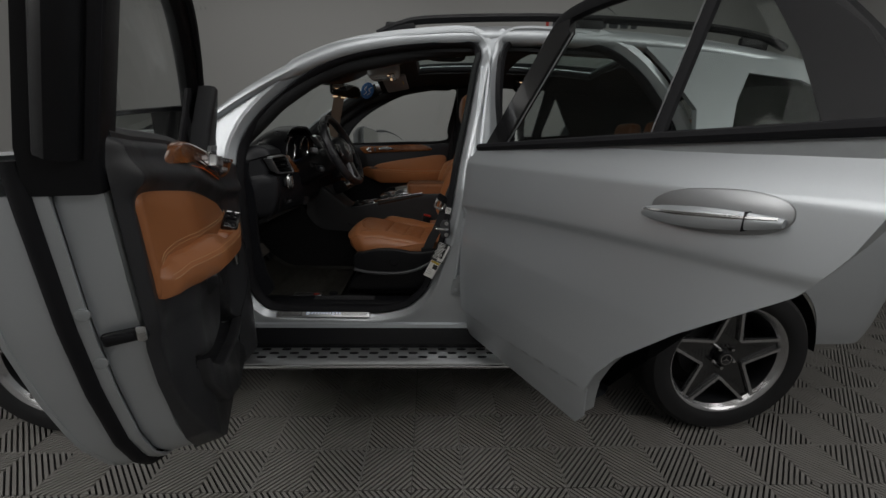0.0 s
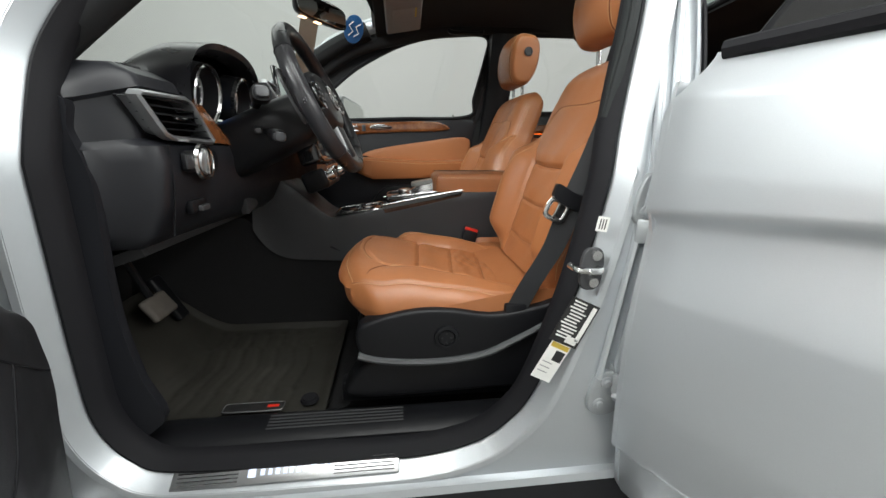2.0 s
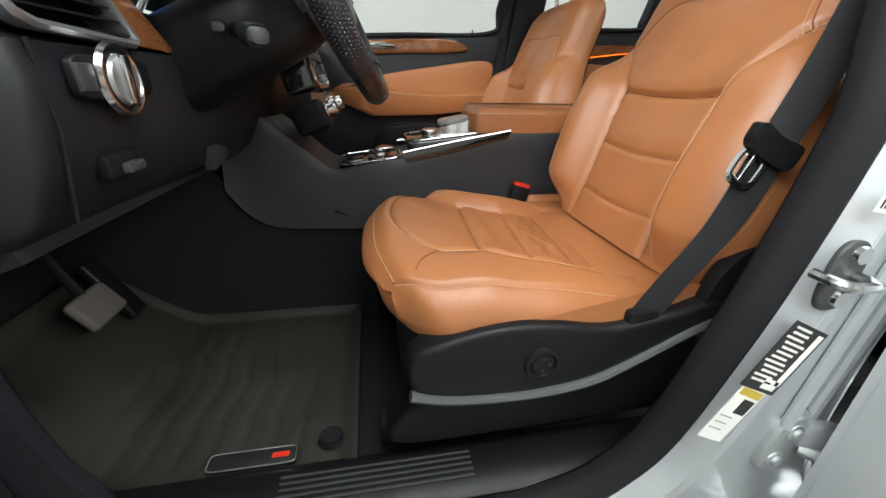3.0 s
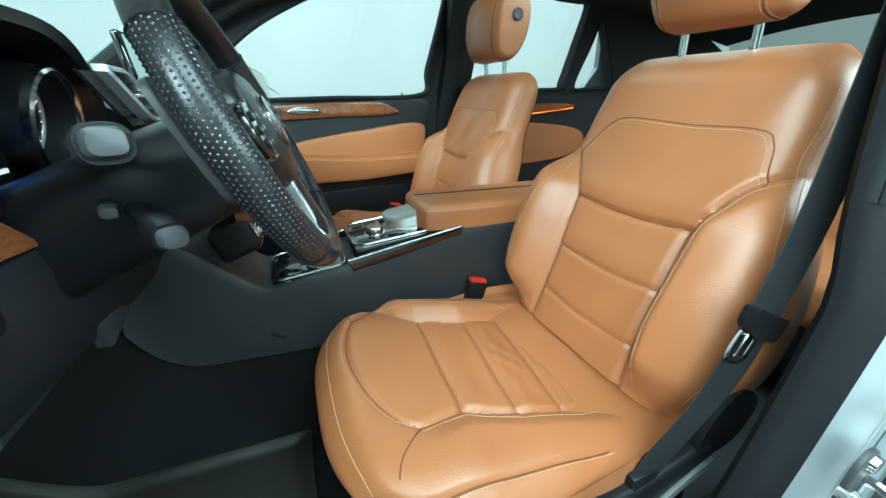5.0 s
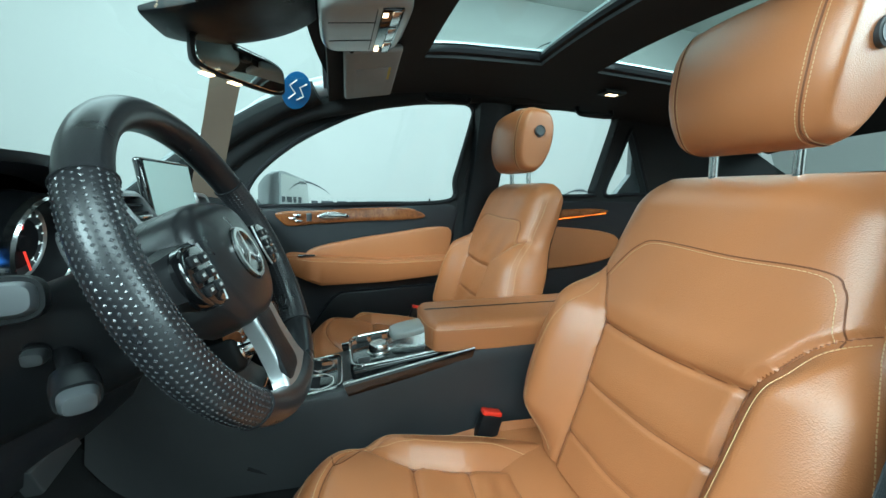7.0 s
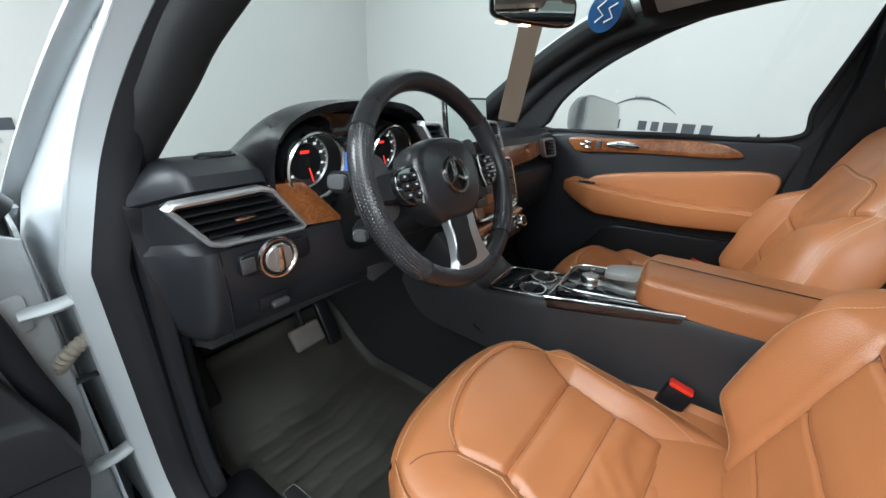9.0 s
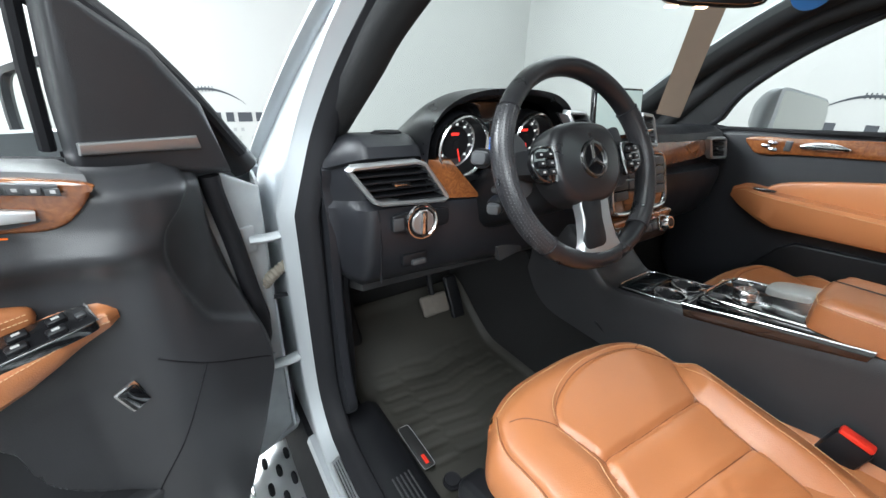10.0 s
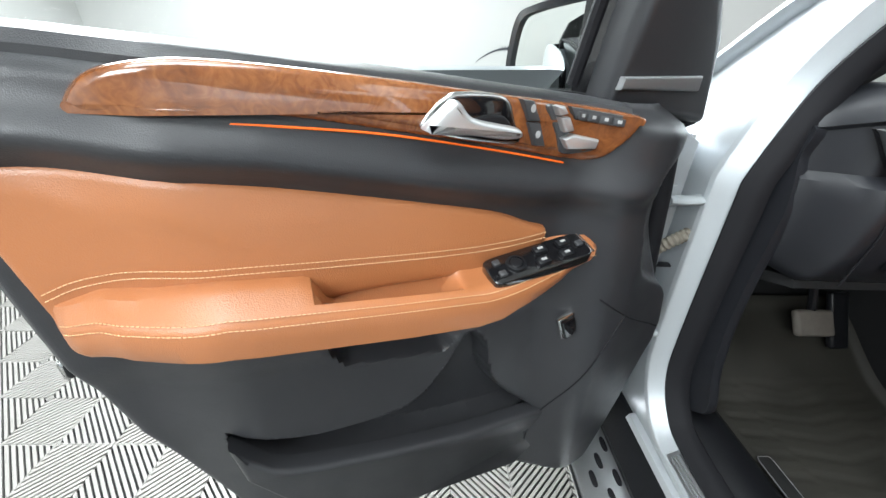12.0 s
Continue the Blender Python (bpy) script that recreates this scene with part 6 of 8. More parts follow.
part("spoke_inlay", plate(sm([(0.066, -0.031), (0.066, 0.010), (0.10, 0.010), (0.142, 0.010), (0.150, -0.012), (0.145, -0.042), (0.10, -0.032)], 40, True), 0.008, 0.0138, xy(0), 0.002, 2), BLACK_HARD, low, "black spoke inlay")
for sg in (-1, 1):
    part("shift_paddle", plate(sm([(-0.05, sg * 0.10), (-0.07, sg * 0.15), (-0.01, sg * 0.158), (0.045, sg * 0.145), (0.03, sg * 0.10)], 30, True), -0.034, -0.026, xy(0), 0.003), GREY_HARD, steer, "grey shift paddle")
col = inner("steering_column", moved(rings([[(a, b, z) for a, b in ell(0.012, 0, ra, rb, 24, 0.7)] for z, ra, rb in ((-0.035, 0.052, 0.060), (-0.07, 0.062, 0.070), (-0.14, 0.066, 0.072), (-0.28, 0.07, 0.07), (-0.36, 0.06, 0.06))]), SWM), BLACK_HARD, "black steering column shroud")


def stalk(p0, p1, knob):
    p0, p1 = Vector(p0), Vector(p1)
    st = part("column_stalk", tube([p0, p0.lerp(p1, 0.5), p1], [0.010, 0.009, 0.010], 12), BLACK_HARD, col, "black column stalk with grey tip")
    d = (p1 - p0).normalized()
    m = Matrix.Translation(p1) @ d.to_track_quat("Z", "Y").to_matrix().to_4x4()
    part("stalk_tip", rings([[m @ Vector((a, b, z)) for a, b in ell(0, 0, r, r * 0.86, 28, 0.72)] for z, r in ((-0.030, knob * 0.45), (-0.020, knob * 0.92), (-0.008, knob), (0.008, knob), (0.014, knob * 0.94))]), BLACK_HARD, st)
    part("stalk_cap", rings([[m @ Vector((a, b, z)) for a, b in ell(0, 0, r, r * 0.80, 28, 0.62)] for z, r in ((0.010, knob * 0.80), (0.020, knob * 0.78), (0.025, knob * 0.62), (0.026, knob * 0.3))]), STALK_GREY, st)


stalk((-0.66, -0.42, 1.222), (-0.624, -0.494, 1.237), 0.0205)
stalk((-0.675, -0.36, 1.172), (-0.663, -0.408, 1.167), 0.0115)
stalk((-0.65, -0.40, 1.165), (-0.604, -0.472, 1.153), 0.0165)

# ---- centre console ----
CONSOLE_TOP = sm([(-0.80, 1.06), (-0.70, 1.015), (-0.62, 0.950), (-0.575, 0.910), (-0.538, 0.899), (-0.45, 0.914), (-0.37, 0.930), (-0.25, 0.955), (-0.11, 0.985), (0.10, 0.995), (0.38, 0.99)], 80)
CONSOLE_LOW = sm([(-0.80, 0.860), (-0.76, 0.800), (-0.70, 0.765), (-0.60, 0.757), (-0.45, 0.752), (0.0, 0.750), (0.38, 0.750)], 60)


def tunnel(x):
    z = float(np.interp(x, CONSOLE_TOP[:, 0], CONSOLE_TOP[:, 1]))
    low = float(np.interp(x, CONSOLE_LOW[:, 0], CONSOLE_LOW[:, 1]))
    c, w, mid = -0.004, 0.100, (z + low) / 2
    half = [(w + 0.030, low), (w + 0.026, low + 0.02), (w + 0.012, mid), (w + 0.003, z - 0.034), (w + 0.001, z - 0.012), (w - 0.004, z - 0.003), (w - 0.014, z), (w - 0.024, z - 0.003)]
    return [(x, c - a, b) for a, b in half] + [(x, c + a, b) for a, b in reversed(half)]


def tunnel_carpet(x):
    low = float(np.interp(x, CONSOLE_LOW[:, 0], CONSOLE_LOW[:, 1])) + 0.015
    top = low if x > -0.80 else 0.90
    return [(x, -0.150, 0.50), (x, -0.140, 0.62), (x, -0.122, top), (x, 0.114, top), (x, 0.132, 0.62), (x, 0.142, 0.50)]


cons = inner("centre_console", rings([tunnel(x) for x in np.linspace(-0.80, 0.38, 70)]), VINYL, "black centre console between the seats")
part("tunnel_carpet", rings([tunnel_carpet(x) for x in np.linspace(-1.20, 0.38, 60)]), CARPET, cons, "black carpet along the tunnel")
part("side_recess", tube(sm([(-0.56, -0.122, 0.800), (-0.50, -0.124, 0.777), (-0.40, -0.126, 0.776), (-0.20, -0.126, 0.776)], 30), 0.004, 6), RUBBER, cons)
sh_m = pose(-0.262, -0.002, 0.960) @ pose(0, 0, 0, 0, -7, 0)
shp = part("selector_panel", rbox((0, 0, 0), (0.215, 0.175, 0.030), 0.010, 3), PIANO, cons, "gloss black controller panel with chrome rim", sh_m)
part("selector_rim", tube([(a, b, 0.0155) for a, b in ell(0, 0, 0.104, 0.084, 44, 0.3)], 0.0028, 6, True), CHROME, shp)
part("touch_pad_stem", rings([[(x, -0.012 + y, z) for y, z in ((-w, 0.012), (w, 0.012), (w * 0.8, h), (-w * 0.8, h))] for x, w, h in ((-0.03, 0.012, 0.02), (0.0, 0.020, 0.034), (0.03, 0.030, 0.044), (0.07, 0.034, 0.046))]), CHROME, shp, "curved chrome touch pad arm")
part("touch_pad", plate(ell(0.035, -0.004, 0.048, 0.036, 36, 0.6), 0.040, 0.054, lambda a, b, d: (a, b, d + 0.06 * (a - 0.035)), 0.006, 4), CONSOLE_GREY, shp, "grey touch pad")
part("controller_dial", lathe([(0.0, 0.030), (0.018, 0.030), (0.021, 0.027), (0.022, 0.022), (0.0215, 0.014), (0.026, 0.013), (0.027, 0.009)], 36, Matrix.Translation((-0.042, -0.022, 0.004))), CHROME, shp, "knurled chrome dial")
for a, b in ((-0.075, 0.055), (-0.04, 0.055), (-0.078, -0.062), (0.0, 0.062)):
    part("console_button", rbox((a, b, 0.017), (0.026, 0.022, 0.005), 0.003), GREY_HARD, shp)
for sg in (-1, 1):
    part("gloss_side_strip", plate([(-0.385, 0.938), (-0.25, 0.966), (-0.108, 0.992), (-0.112, 0.972), (-0.25, 0.938), (-0.375, 0.912)], -sg * 0.01, sg * 0.005, xz(-0.004 + sg * 0.098), 0.002, 2), PIANO, cons)
    part("chrome_strip", tube([(-0.385, -0.004 + sg * 0.1025, 0.940), (-0.25, -0.004 + sg * 0.1025, 0.967), (-0.108, -0.004 + sg * 0.1025, 0.993)], 0.0024, 6), CHROME, cons)
# cup holders and tray ahead of the selector
tray = part("cup_holder_tray", rbox((-0.466, -0.004, 0.902), (0.160, 0.160, 0.020), 0.008, 3, pose(0, 0, 0, 0, -8, 0)), PIANO, cons, "gloss black cup holder tray")
part("tray_rim", tube([(-0.466 + a, -0.004 + b, 0.914 + 0.14 * a) for a, b in ell(0, 0, 0.080, 0.080, 40, 0.25)], 0.0028, 6, True), CHROME, tray)
for y in (-0.046, 0.036):
    part("cup_ring", moved(lathe([(0.028, 0.0), (0.030, 0.008), (0.035, 0.008), (0.037, 0.0)], 32, None, False), pose(-0.435, y, 0.913)), CHROME, tray)
    part("cup_well", moved(lathe([(0.0, 0.0), (0.029, 0.0)], 32, None, False), pose(-0.435, y, 0.917)), RUBBER, tray)
    part("cup_grip", rbox((-0.462, y, 0.919), (0.012, 0.020, 0.010), 0.003), GREY_HARD, tray)
part("tray_shutter", rbox((-0.508, -0.004, 0.908), (0.050, 0.135, 0.006), 0.002, 2, pose(0, 0, 0, 0, -8, 0)), SCREEN, tray)
# armrest
arm_loop = sm([(-0.200, -0.070), (-0.206, -0.004), (-0.200, 0.062), (-0.165, 0.088), (0.05, 0.094), (0.30, 0.094), (0.34, 0.0), (0.30, -0.102), (0.05, -0.102), (-0.165, -0.096)], 70, True)
arm = part("console_armrest", plate(arm_loop, 0.0, 0.062, lambda a, b, d: (a, b, 0.985 + d + 0.02 * (a + 0.17) * (0.3)), 0.022, 6, 0.004), LEATHER, cons, "tan leather console armrest")
part("seam_thread", stitch([(a, b, 0.985 + 0.048 + 0.006 * (a + 0.17)) for a, b in np.concatenate([offset_loop(arm_loop, -0.0002)[58:], offset_loop(arm_loop, -0.0002)[:22]])]), THREAD, arm)
part("armrest_split", tube([(-0.198, -0.002, 1.0520), (0.31, -0.002, 1.0555)], 0.0014, 5), BLACK_LEATHER, arm)
part("armrest_box", rbox((0.08, -0.004, 0.965), (0.48, 0.185, 0.04), 0.012), BLACK_HARD, cons)

# ---- pedals ----
pdl = inner("brake_pedal", rbox((-1.0, -0.335, 0.690), (0.022, 0.100, 0.068), 0.010, 3, pose(0, 0, 0, 0, -34, 0)), BRAKE_PAD, "worn rubber brake pedal")
part("pedal_arm", tube([(-1.012, -0.335, 0.70), (-1.06, -0.335, 0.82), (-1.07, -0.335, 0.96)], 0.010, 8), BLACK_HARD, pdl)
acc = inner("accelerator_pedal", rbox((-1.03, -0.235, 0.675), (0.02, 0.05, 0.15), 0.008, 3, pose(0, 0, 0, 0, -28, 0)), BLACK_HARD, "black accelerator pedal")
part("foot_rest", rbox((-1.10, -0.62, 0.68), (0.03, 0.09, 0.22), 0.012, 3, pose(0, 0, 0, 0, -35, 0)), BLACK_HARD, suv)

# ---- overhead ----
def visor(sy):
    v = inner("sun_visor", rbox((0, 0, 0), (0.150, 0.30, 0.020), 0.010, 4), VISOR_CLOTH, "grey sun visor folded against the headliner")
    v.matrix_local = pose(-0.295, -0.010 + sy * 0.335, 1.652) @ pose(0, 0, 0, -sy * 8, -11, 0)
    part("visor_label", rbox((0.01, -sy * 0.02, -0.0105), (0.055, 0.075, 0.001), 0), WHITE_PAPER, v, "white warning label")
    part("label_stripe", rbox((0.045, -sy * 0.02, -0.0105), (0.014, 0.075, 0.001), 0), YELLOW_LABEL, v)
    part("mirror_flap", rbox((0.0, sy * 0.02, -0.0102), (0.09, 0.16, 0.003), 0.002), VISOR_CLOTH, v)
    part("visor_hinge", tube([(-0.055, -sy * 0.145, 0.0), (-0.060, -sy * 0.175, 0.004)], 0.008, 10), BLACK_HARD, v)
    part("visor_bracket", rbox((-0.058, -sy * 0.180, 0.010), (0.035, 0.026, 0.030), 0.008), BLACK_HARD, v)
    return v


visor(-1)
visor(1)
OHZ = 1.640
oh = inner("overhead_console", plate(ell(-0.335, 0.0, 0.088, 0.128, 44, 0.42), 0.07, 0.0, lambda a, b, d: (a, b, OHZ + 0.14 * (a + 0.335) + d), 0.020, 6), CONSOLE_GREY, "grey overhead console with reading lamps")


def on_console(a, b, d=0.0):
    return Matrix.Translation((a, b, OHZ + 0.14 * (a + 0.335) - d)) @ pose(0, 0, 0, 0, -8, 0)


part("overhead_switch_bar", moved(rbox((0, 0, 0), (0.040, 0.215, 0.006), 0.003), on_console(-0.290, 0.0, 0.001)), PIANO, oh)
for y in (-0.075, 0.0, 0.075):
    part("overhead_switch", moved(rbox((0, 0, 0), (0.016, 0.062, 0.006), 0.002), on_console(-0.283, y, 0.004)), CHROME, oh)
for y in (-0.088, 0.088):
    part("reading_lamp", moved(rbox((0, 0, 0), (0.010, 0.016, 0.002), 0.0005), on_console(-0.303, y, 0.005)), LAMP_GLOW, oh, "lit warm reading lamp")
for y in (-0.045, 0.045):
    part("console_seam", moved(rbox((0, 0, 0), (0.090, 0.0016, 0.001), 0), on_console(-0.360, y, 0.0006)), BLACK_HARD, oh)
part("console_seam", moved(rbox((0, 0, 0), (0.0016, 0.20, 0.001), 0), on_console(-0.318, 0.0, 0.0006)), BLACK_HARD, oh)
# camera housing and rear-view mirror
def pod_shape(x0, x1, w0, w1, cy, zf, drop, n=16):
    """A rounded housing hung under the windscreen: plan from x0 to x1."""
    loops = []
    for i in range(n):
        t = i / (n - 1)
        x = x0 + (x1 - x0) * t
        k = math.sin(math.pi * (0.04 + 0.92 * t)) ** 0.45
        w = (w0 + (w1 - w0) * t) * (0.55 + 0.45 * k)
        loops.append([(x, cy + w * math.copysign(abs(math.cos(a)) ** 0.6, math.cos(a)), zf(x) + drop * k * (0.5 + 0.5 * math.copysign(abs(math.sin(a)) ** 0.55, math.sin(a))) - drop * k) for a in [2 * math.pi * q / 24 for q in range(24)]])
    return rings(loops)


pod = inner("sensor_housing", pod_shape(-0.700, -0.43, 0.080, 0.120, -0.004, lambda x: 1.612 + 0.30 * (x + 0.70), 0.038), BLACK_HARD, "black sensor housing behind the windscreen")
up = part("sensor_cover", pod_shape(-0.640, -0.45, 0.070, 0.092, -0.060, lambda x: 1.642 + 0.28 * (x + 0.655), 0.040), BLACK_HARD, pod, "black slatted camera cover")
for k in range(11):
    part("housing_grille_slat", rbox((-0.605 + 0.0105 * k, -0.066, 1.6085 + 0.0032 * k + 0.010), (0.004, 0.090, 0.010), 0.0015), GREY_HARD, up)
for i in range(3):
    for k in range(6):
        part("housing_hole", rbox((-0.462 - 0.008 * i, -0.105 + 0.011 * k, 1.655 - 0.0024 * i), (0.004, 0.005, 0.003), 0), GREY_HARD, up)
rm_m = pose(-0.580, 0.095, 1.574) @ pose(0, 0, 0, 0, -3, -33)
rvm = inner("rear_view_mirror", rings([[(x, a, b) for a, b in ell(0, 0, ra, rb, 36, 0.45)] for x, ra, rb in ((-0.034, 0.07, 0.018), (-0.026, 0.105, 0.030), (-0.004, 0.122, 0.038), (0.004, 0.123, 0.038), (0.006, 0.118, 0.034))]), BLACK_HARD, "black rear-view mirror with courtesy lamps")
rvm.matrix_local = rm_m
part("mirror_glass", plate(ell(0, 0, 0.116, 0.033, 36, 0.45), 0.005, 0.008, lambda a, b, d: (d, a, b), 0.001, 1), MIRROR, rvm, "rear-view mirror glass")
part("mirror_stem", tube([(-0.02, 0, 0.02), (-0.05, 0, 0.07), (-0.06, 0, 0.11)], 0.014, 10), BLACK_HARD, rvm)
for y in (-0.085, -0.02):
    part("courtesy_lamp", moved(rbox((0, 0, 0), (0.014, 0.026, 0.003), 0.001), pose(-0.006, y, -0.039)), LAMP_GLOW, rvm, "lit warm courtesy lamp")
# grab handles and rear dome lamps
for sy in (-1, 1):
    for x in (0.0, 0.62):
        if sy < 0 and x > 0.1:
            continue
        inner("grab_handle", tube(sm([(x - 0.08, sy * 0.545, 1.676), (x - 0.07, sy * 0.53, 1.652), (x, sy * 0.525, 1.648), (x + 0.07, sy * 0.53, 1.652), (x + 0.08, sy * 0.545, 1.676)], 24), 0.010, 8), BLACK_HARD, "black grab handle")
for y in (0.37,):
    dl = inner("dome_lamp", rbox((0.56, y, 1.694), (0.09, 0.05, 0.014), 0.005), BLACK_HARD, "lit rear dome lamp")
    part("dome_lamp_lens", rbox((0.56, y, 1.6865), (0.04, 0.022, 0.003), 0.001), LAMP_GLOW, dl)

boot = inner("boot_lamp", rbox((1.12, -0.18, 1.694), (0.10, 0.20, 0.014), 0.005), BLACK_HARD, "lit warm lamp over the boot")
part("boot_lamp_lens", rbox((1.12, -0.18, 1.6865), (0.050, 0.165, 0.003), 0.001), WARM_GLOW, boot)

# ---- seat belts ----
def belt(sy):
    cy = 1 if sy > 0 else -1
    p = sm([(0.165, cy * (0.612 if cy > 0 else 0.632), 1.53), (0.112, cy * 0.655, 1.30), (0.062, cy * 0.672, 1.153), (0.014, cy * 0.678, 1.03), (-0.012, cy * 0.674, 0.94), (-0.052, cy * 0.664, 0.855), (-0.078, cy * 0.655, 0.79)], 50)
    t = Vector((0.94, 0.0, 0.30)).normalized()
    loops = []
    for q in p:
        w = Vector((0.024, cy * 0.006, 0.004))
        q = Vector(q)
        loops.append([q - w, q + w, q + w + Vector((0, cy * 0.0016, 0)), q - w + Vector((0, cy * 0.0016, 0))])
    b = inner("seat_belt", rings(loops), WEBBING, "black seat belt webbing with latch tongue")
    part("belt_guide", rbox((0.168, cy * (0.612 if cy > 0 else 0.630), 1.54), (0.07, 0.03, 0.06), 0.012), BLACK_HARD, b)
    holder_m = pose(0.004, cy * 0.686, 1.040, 0, 24, 0)
    th = part("tongue_holder", moved(plate(sm([(-0.038, 0.008), (-0.034, 0.018), (0.0, 0.015), (0.034, 0.018), (0.040, 0.006), (0.034, -0.012), (0.0, -0.015), (-0.032, -0.010)], 40, True), -0.008, 0.010, xz(0.0), 0.006, 3), holder_m), BLACK_HARD, b, "black tongue holder")
    lp = [(-0.012 + 0.021 * math.copysign(abs(c) ** 0.5, c), 0.0, -0.030 + 0.019 * math.copysign(abs(s_) ** 0.5, s_)) for c, s_ in [(math.cos(a), math.sin(a)) for a in np.linspace(0, 2 * math.pi, 28, endpoint=False)]]
    part("latch_tongue", moved(tube(lp, 0.0052, 6, True, 0.4), holder_m), CHROME, th, "chrome latch tongue")
    part("tongue_bar", moved(rbox((-0.012, 0.0, -0.030), (0.006, 0.003, 0.034), 0.001), holder_m), CHROME, th)
    part("belt_anchor", rbox((-0.08, cy * 0.655, 0.775), (0.05, 0.02, 0.06), 0.006), BLACK_HARD, b)


belt(-1)
belt(1)

# ---- striker, labels on the left centre pillar ----
def bp(x, z, out=0.017):
    return (x, side(z) - out, z)


stk = inner("door_striker", plate(ell(0.002, 0.932, 0.022, 0.040, 30, 0.7), 0, -0.006, lambda a, b, d: (a, side(b) - 0.020 + d, b), 0.003), GREY_HARD, "steel door striker")
part("striker_loop", tube(sm([(0.012, side(0.92) - 0.024, 0.934), (0.004, side(0.92) - 0.05, 0.936), (-0.034, side(0.92) - 0.052, 0.939), (-0.040, side(0.92) - 0.024, 0.940)], 20), 0.0055, 8), CHROME, stk)
for z in (0.908, 0.958):
    part("striker_screw", moved(lathe([(0.0, 0.005), (0.009, 0.005), (0.010, 0)], 12), pose(0.006, side(z) - 0.026, z, 90, 0, 0)), CHROME, stk)


def hinge_bracket(x, z):
    """A rear door hinge bolted to the centre pillar."""
    h = inner("hinge_bracket", plate(sm([(x - 0.042, z - 0.030), (x - 0.012, z - 0.052), (x + 0.022, z - 0.040), (x + 0.034, z), (x + 0.024, z + 0.040), (x - 0.010, z + 0.050), (x - 0.034, z + 0.030)], 40, True), 0.004, -0.008, lambda a, b, d: (a, side(b) - 0.012 + d, b), 0.004, 3), GALVANISED, "silver painted hinge bracket")
    part("hinge_arm", tube(sm([(x + 0.012, side(z) - 0.020, z), (x + 0.024, side(z) - 0.040, z), (x + 0.028, side(z) - 0.062, z)], 14), 0.016, 10, False, 0.8), GALVANISED, h)
    part("hinge_pin", lathe([(0.0, -0.032), (0.010, -0.032), (0.010, 0.032), (0.0, 0.032)], 16, pose(x + 0.026, side(z) - 0.048, z)), GALVANISED, h)
    for dx, dz in ((-0.020, -0.022), (-0.008, 0.026)):
        part("hinge_bolt", moved(lathe([(0.0, 0.008), (0.007, 0.008), (0.0085, 0.004), (0.013, 0.003), (0.014, 0)], 12), pose(x + dx, side(z + dz) - 0.019, z + dz, 90, 0, 0)), GALVANISED, h)


hinge_bracket(0.078, 0.665)
hinge_bracket(0.112, 1.055)


def sticker(name, x, z, w, h, turn, mat, label, out=0.0222):
    m = pose(x, side(z) - out, z) @ pose(0, 0, 0, 90, 0, 0) @ pose(0, 0, 0, 0, 0, turn)
    return part(name, rbox((0, 0, 0), (w, h, 0.0008), 0), mat, suv, label, m)


s1 = sticker("square_label", 0.012, 1.013, 0.022, 0.026, -8, WHITE_PAPER, "small white label with dark print")
for i in range(3):
    part("print_bar", rbox((-0.005 + 0.005 * i, 0, 0.0006), (0.0022, 0.018, 0.0004), 0), BLACK_LABEL, s1)
s2 = sticker("vehicle_data_label", -0.016, 0.826, 0.060, 0.092, -25, BLACK_LABEL, "black data label with white print bars")
rnd = random.Random(4)
for i in range(12):
    part("print_bar", rbox((rnd.uniform(-0.005, 0.002) - 0.006, 0.040 - 0.0066 * i, 0.0006), (rnd.uniform(0.026, 0.036), 0.0030, 0.0004), 0), WHITE_PAPER, s2)
part("print_bar", rbox((0.022, 0.004, 0.0006), (0.009, 0.074, 0.0004), 0), WHITE_PAPER, s2)
part("print_panel", rbox((0.012, -0.034, 0.0006), (0.024, 0.014, 0.0004), 0), WHITE_PAPER, s2)
s3 = sticker("tyre_pressure_label", -0.054, 0.748, 0.043, 0.082, -27, WHITE_PAPER, "white and yellow tyre pressure label")
part("label_band", rbox((0, 0.034, 0.0006), (0.038, 0.010, 0.0004), 0), YELLOW_LABEL, s3)
part("label_emblem", rbox((0.008, 0.014, 0.0006), (0.020, 0.022, 0.0004), 0), BLACK_LABEL, s3)
for i in range(3):
    part("print_bar", rbox((-0.006, -0.004 - 0.010 * i, 0.0006), (0.022, 0.002, 0.0004), 0), INK_PALE, s3)

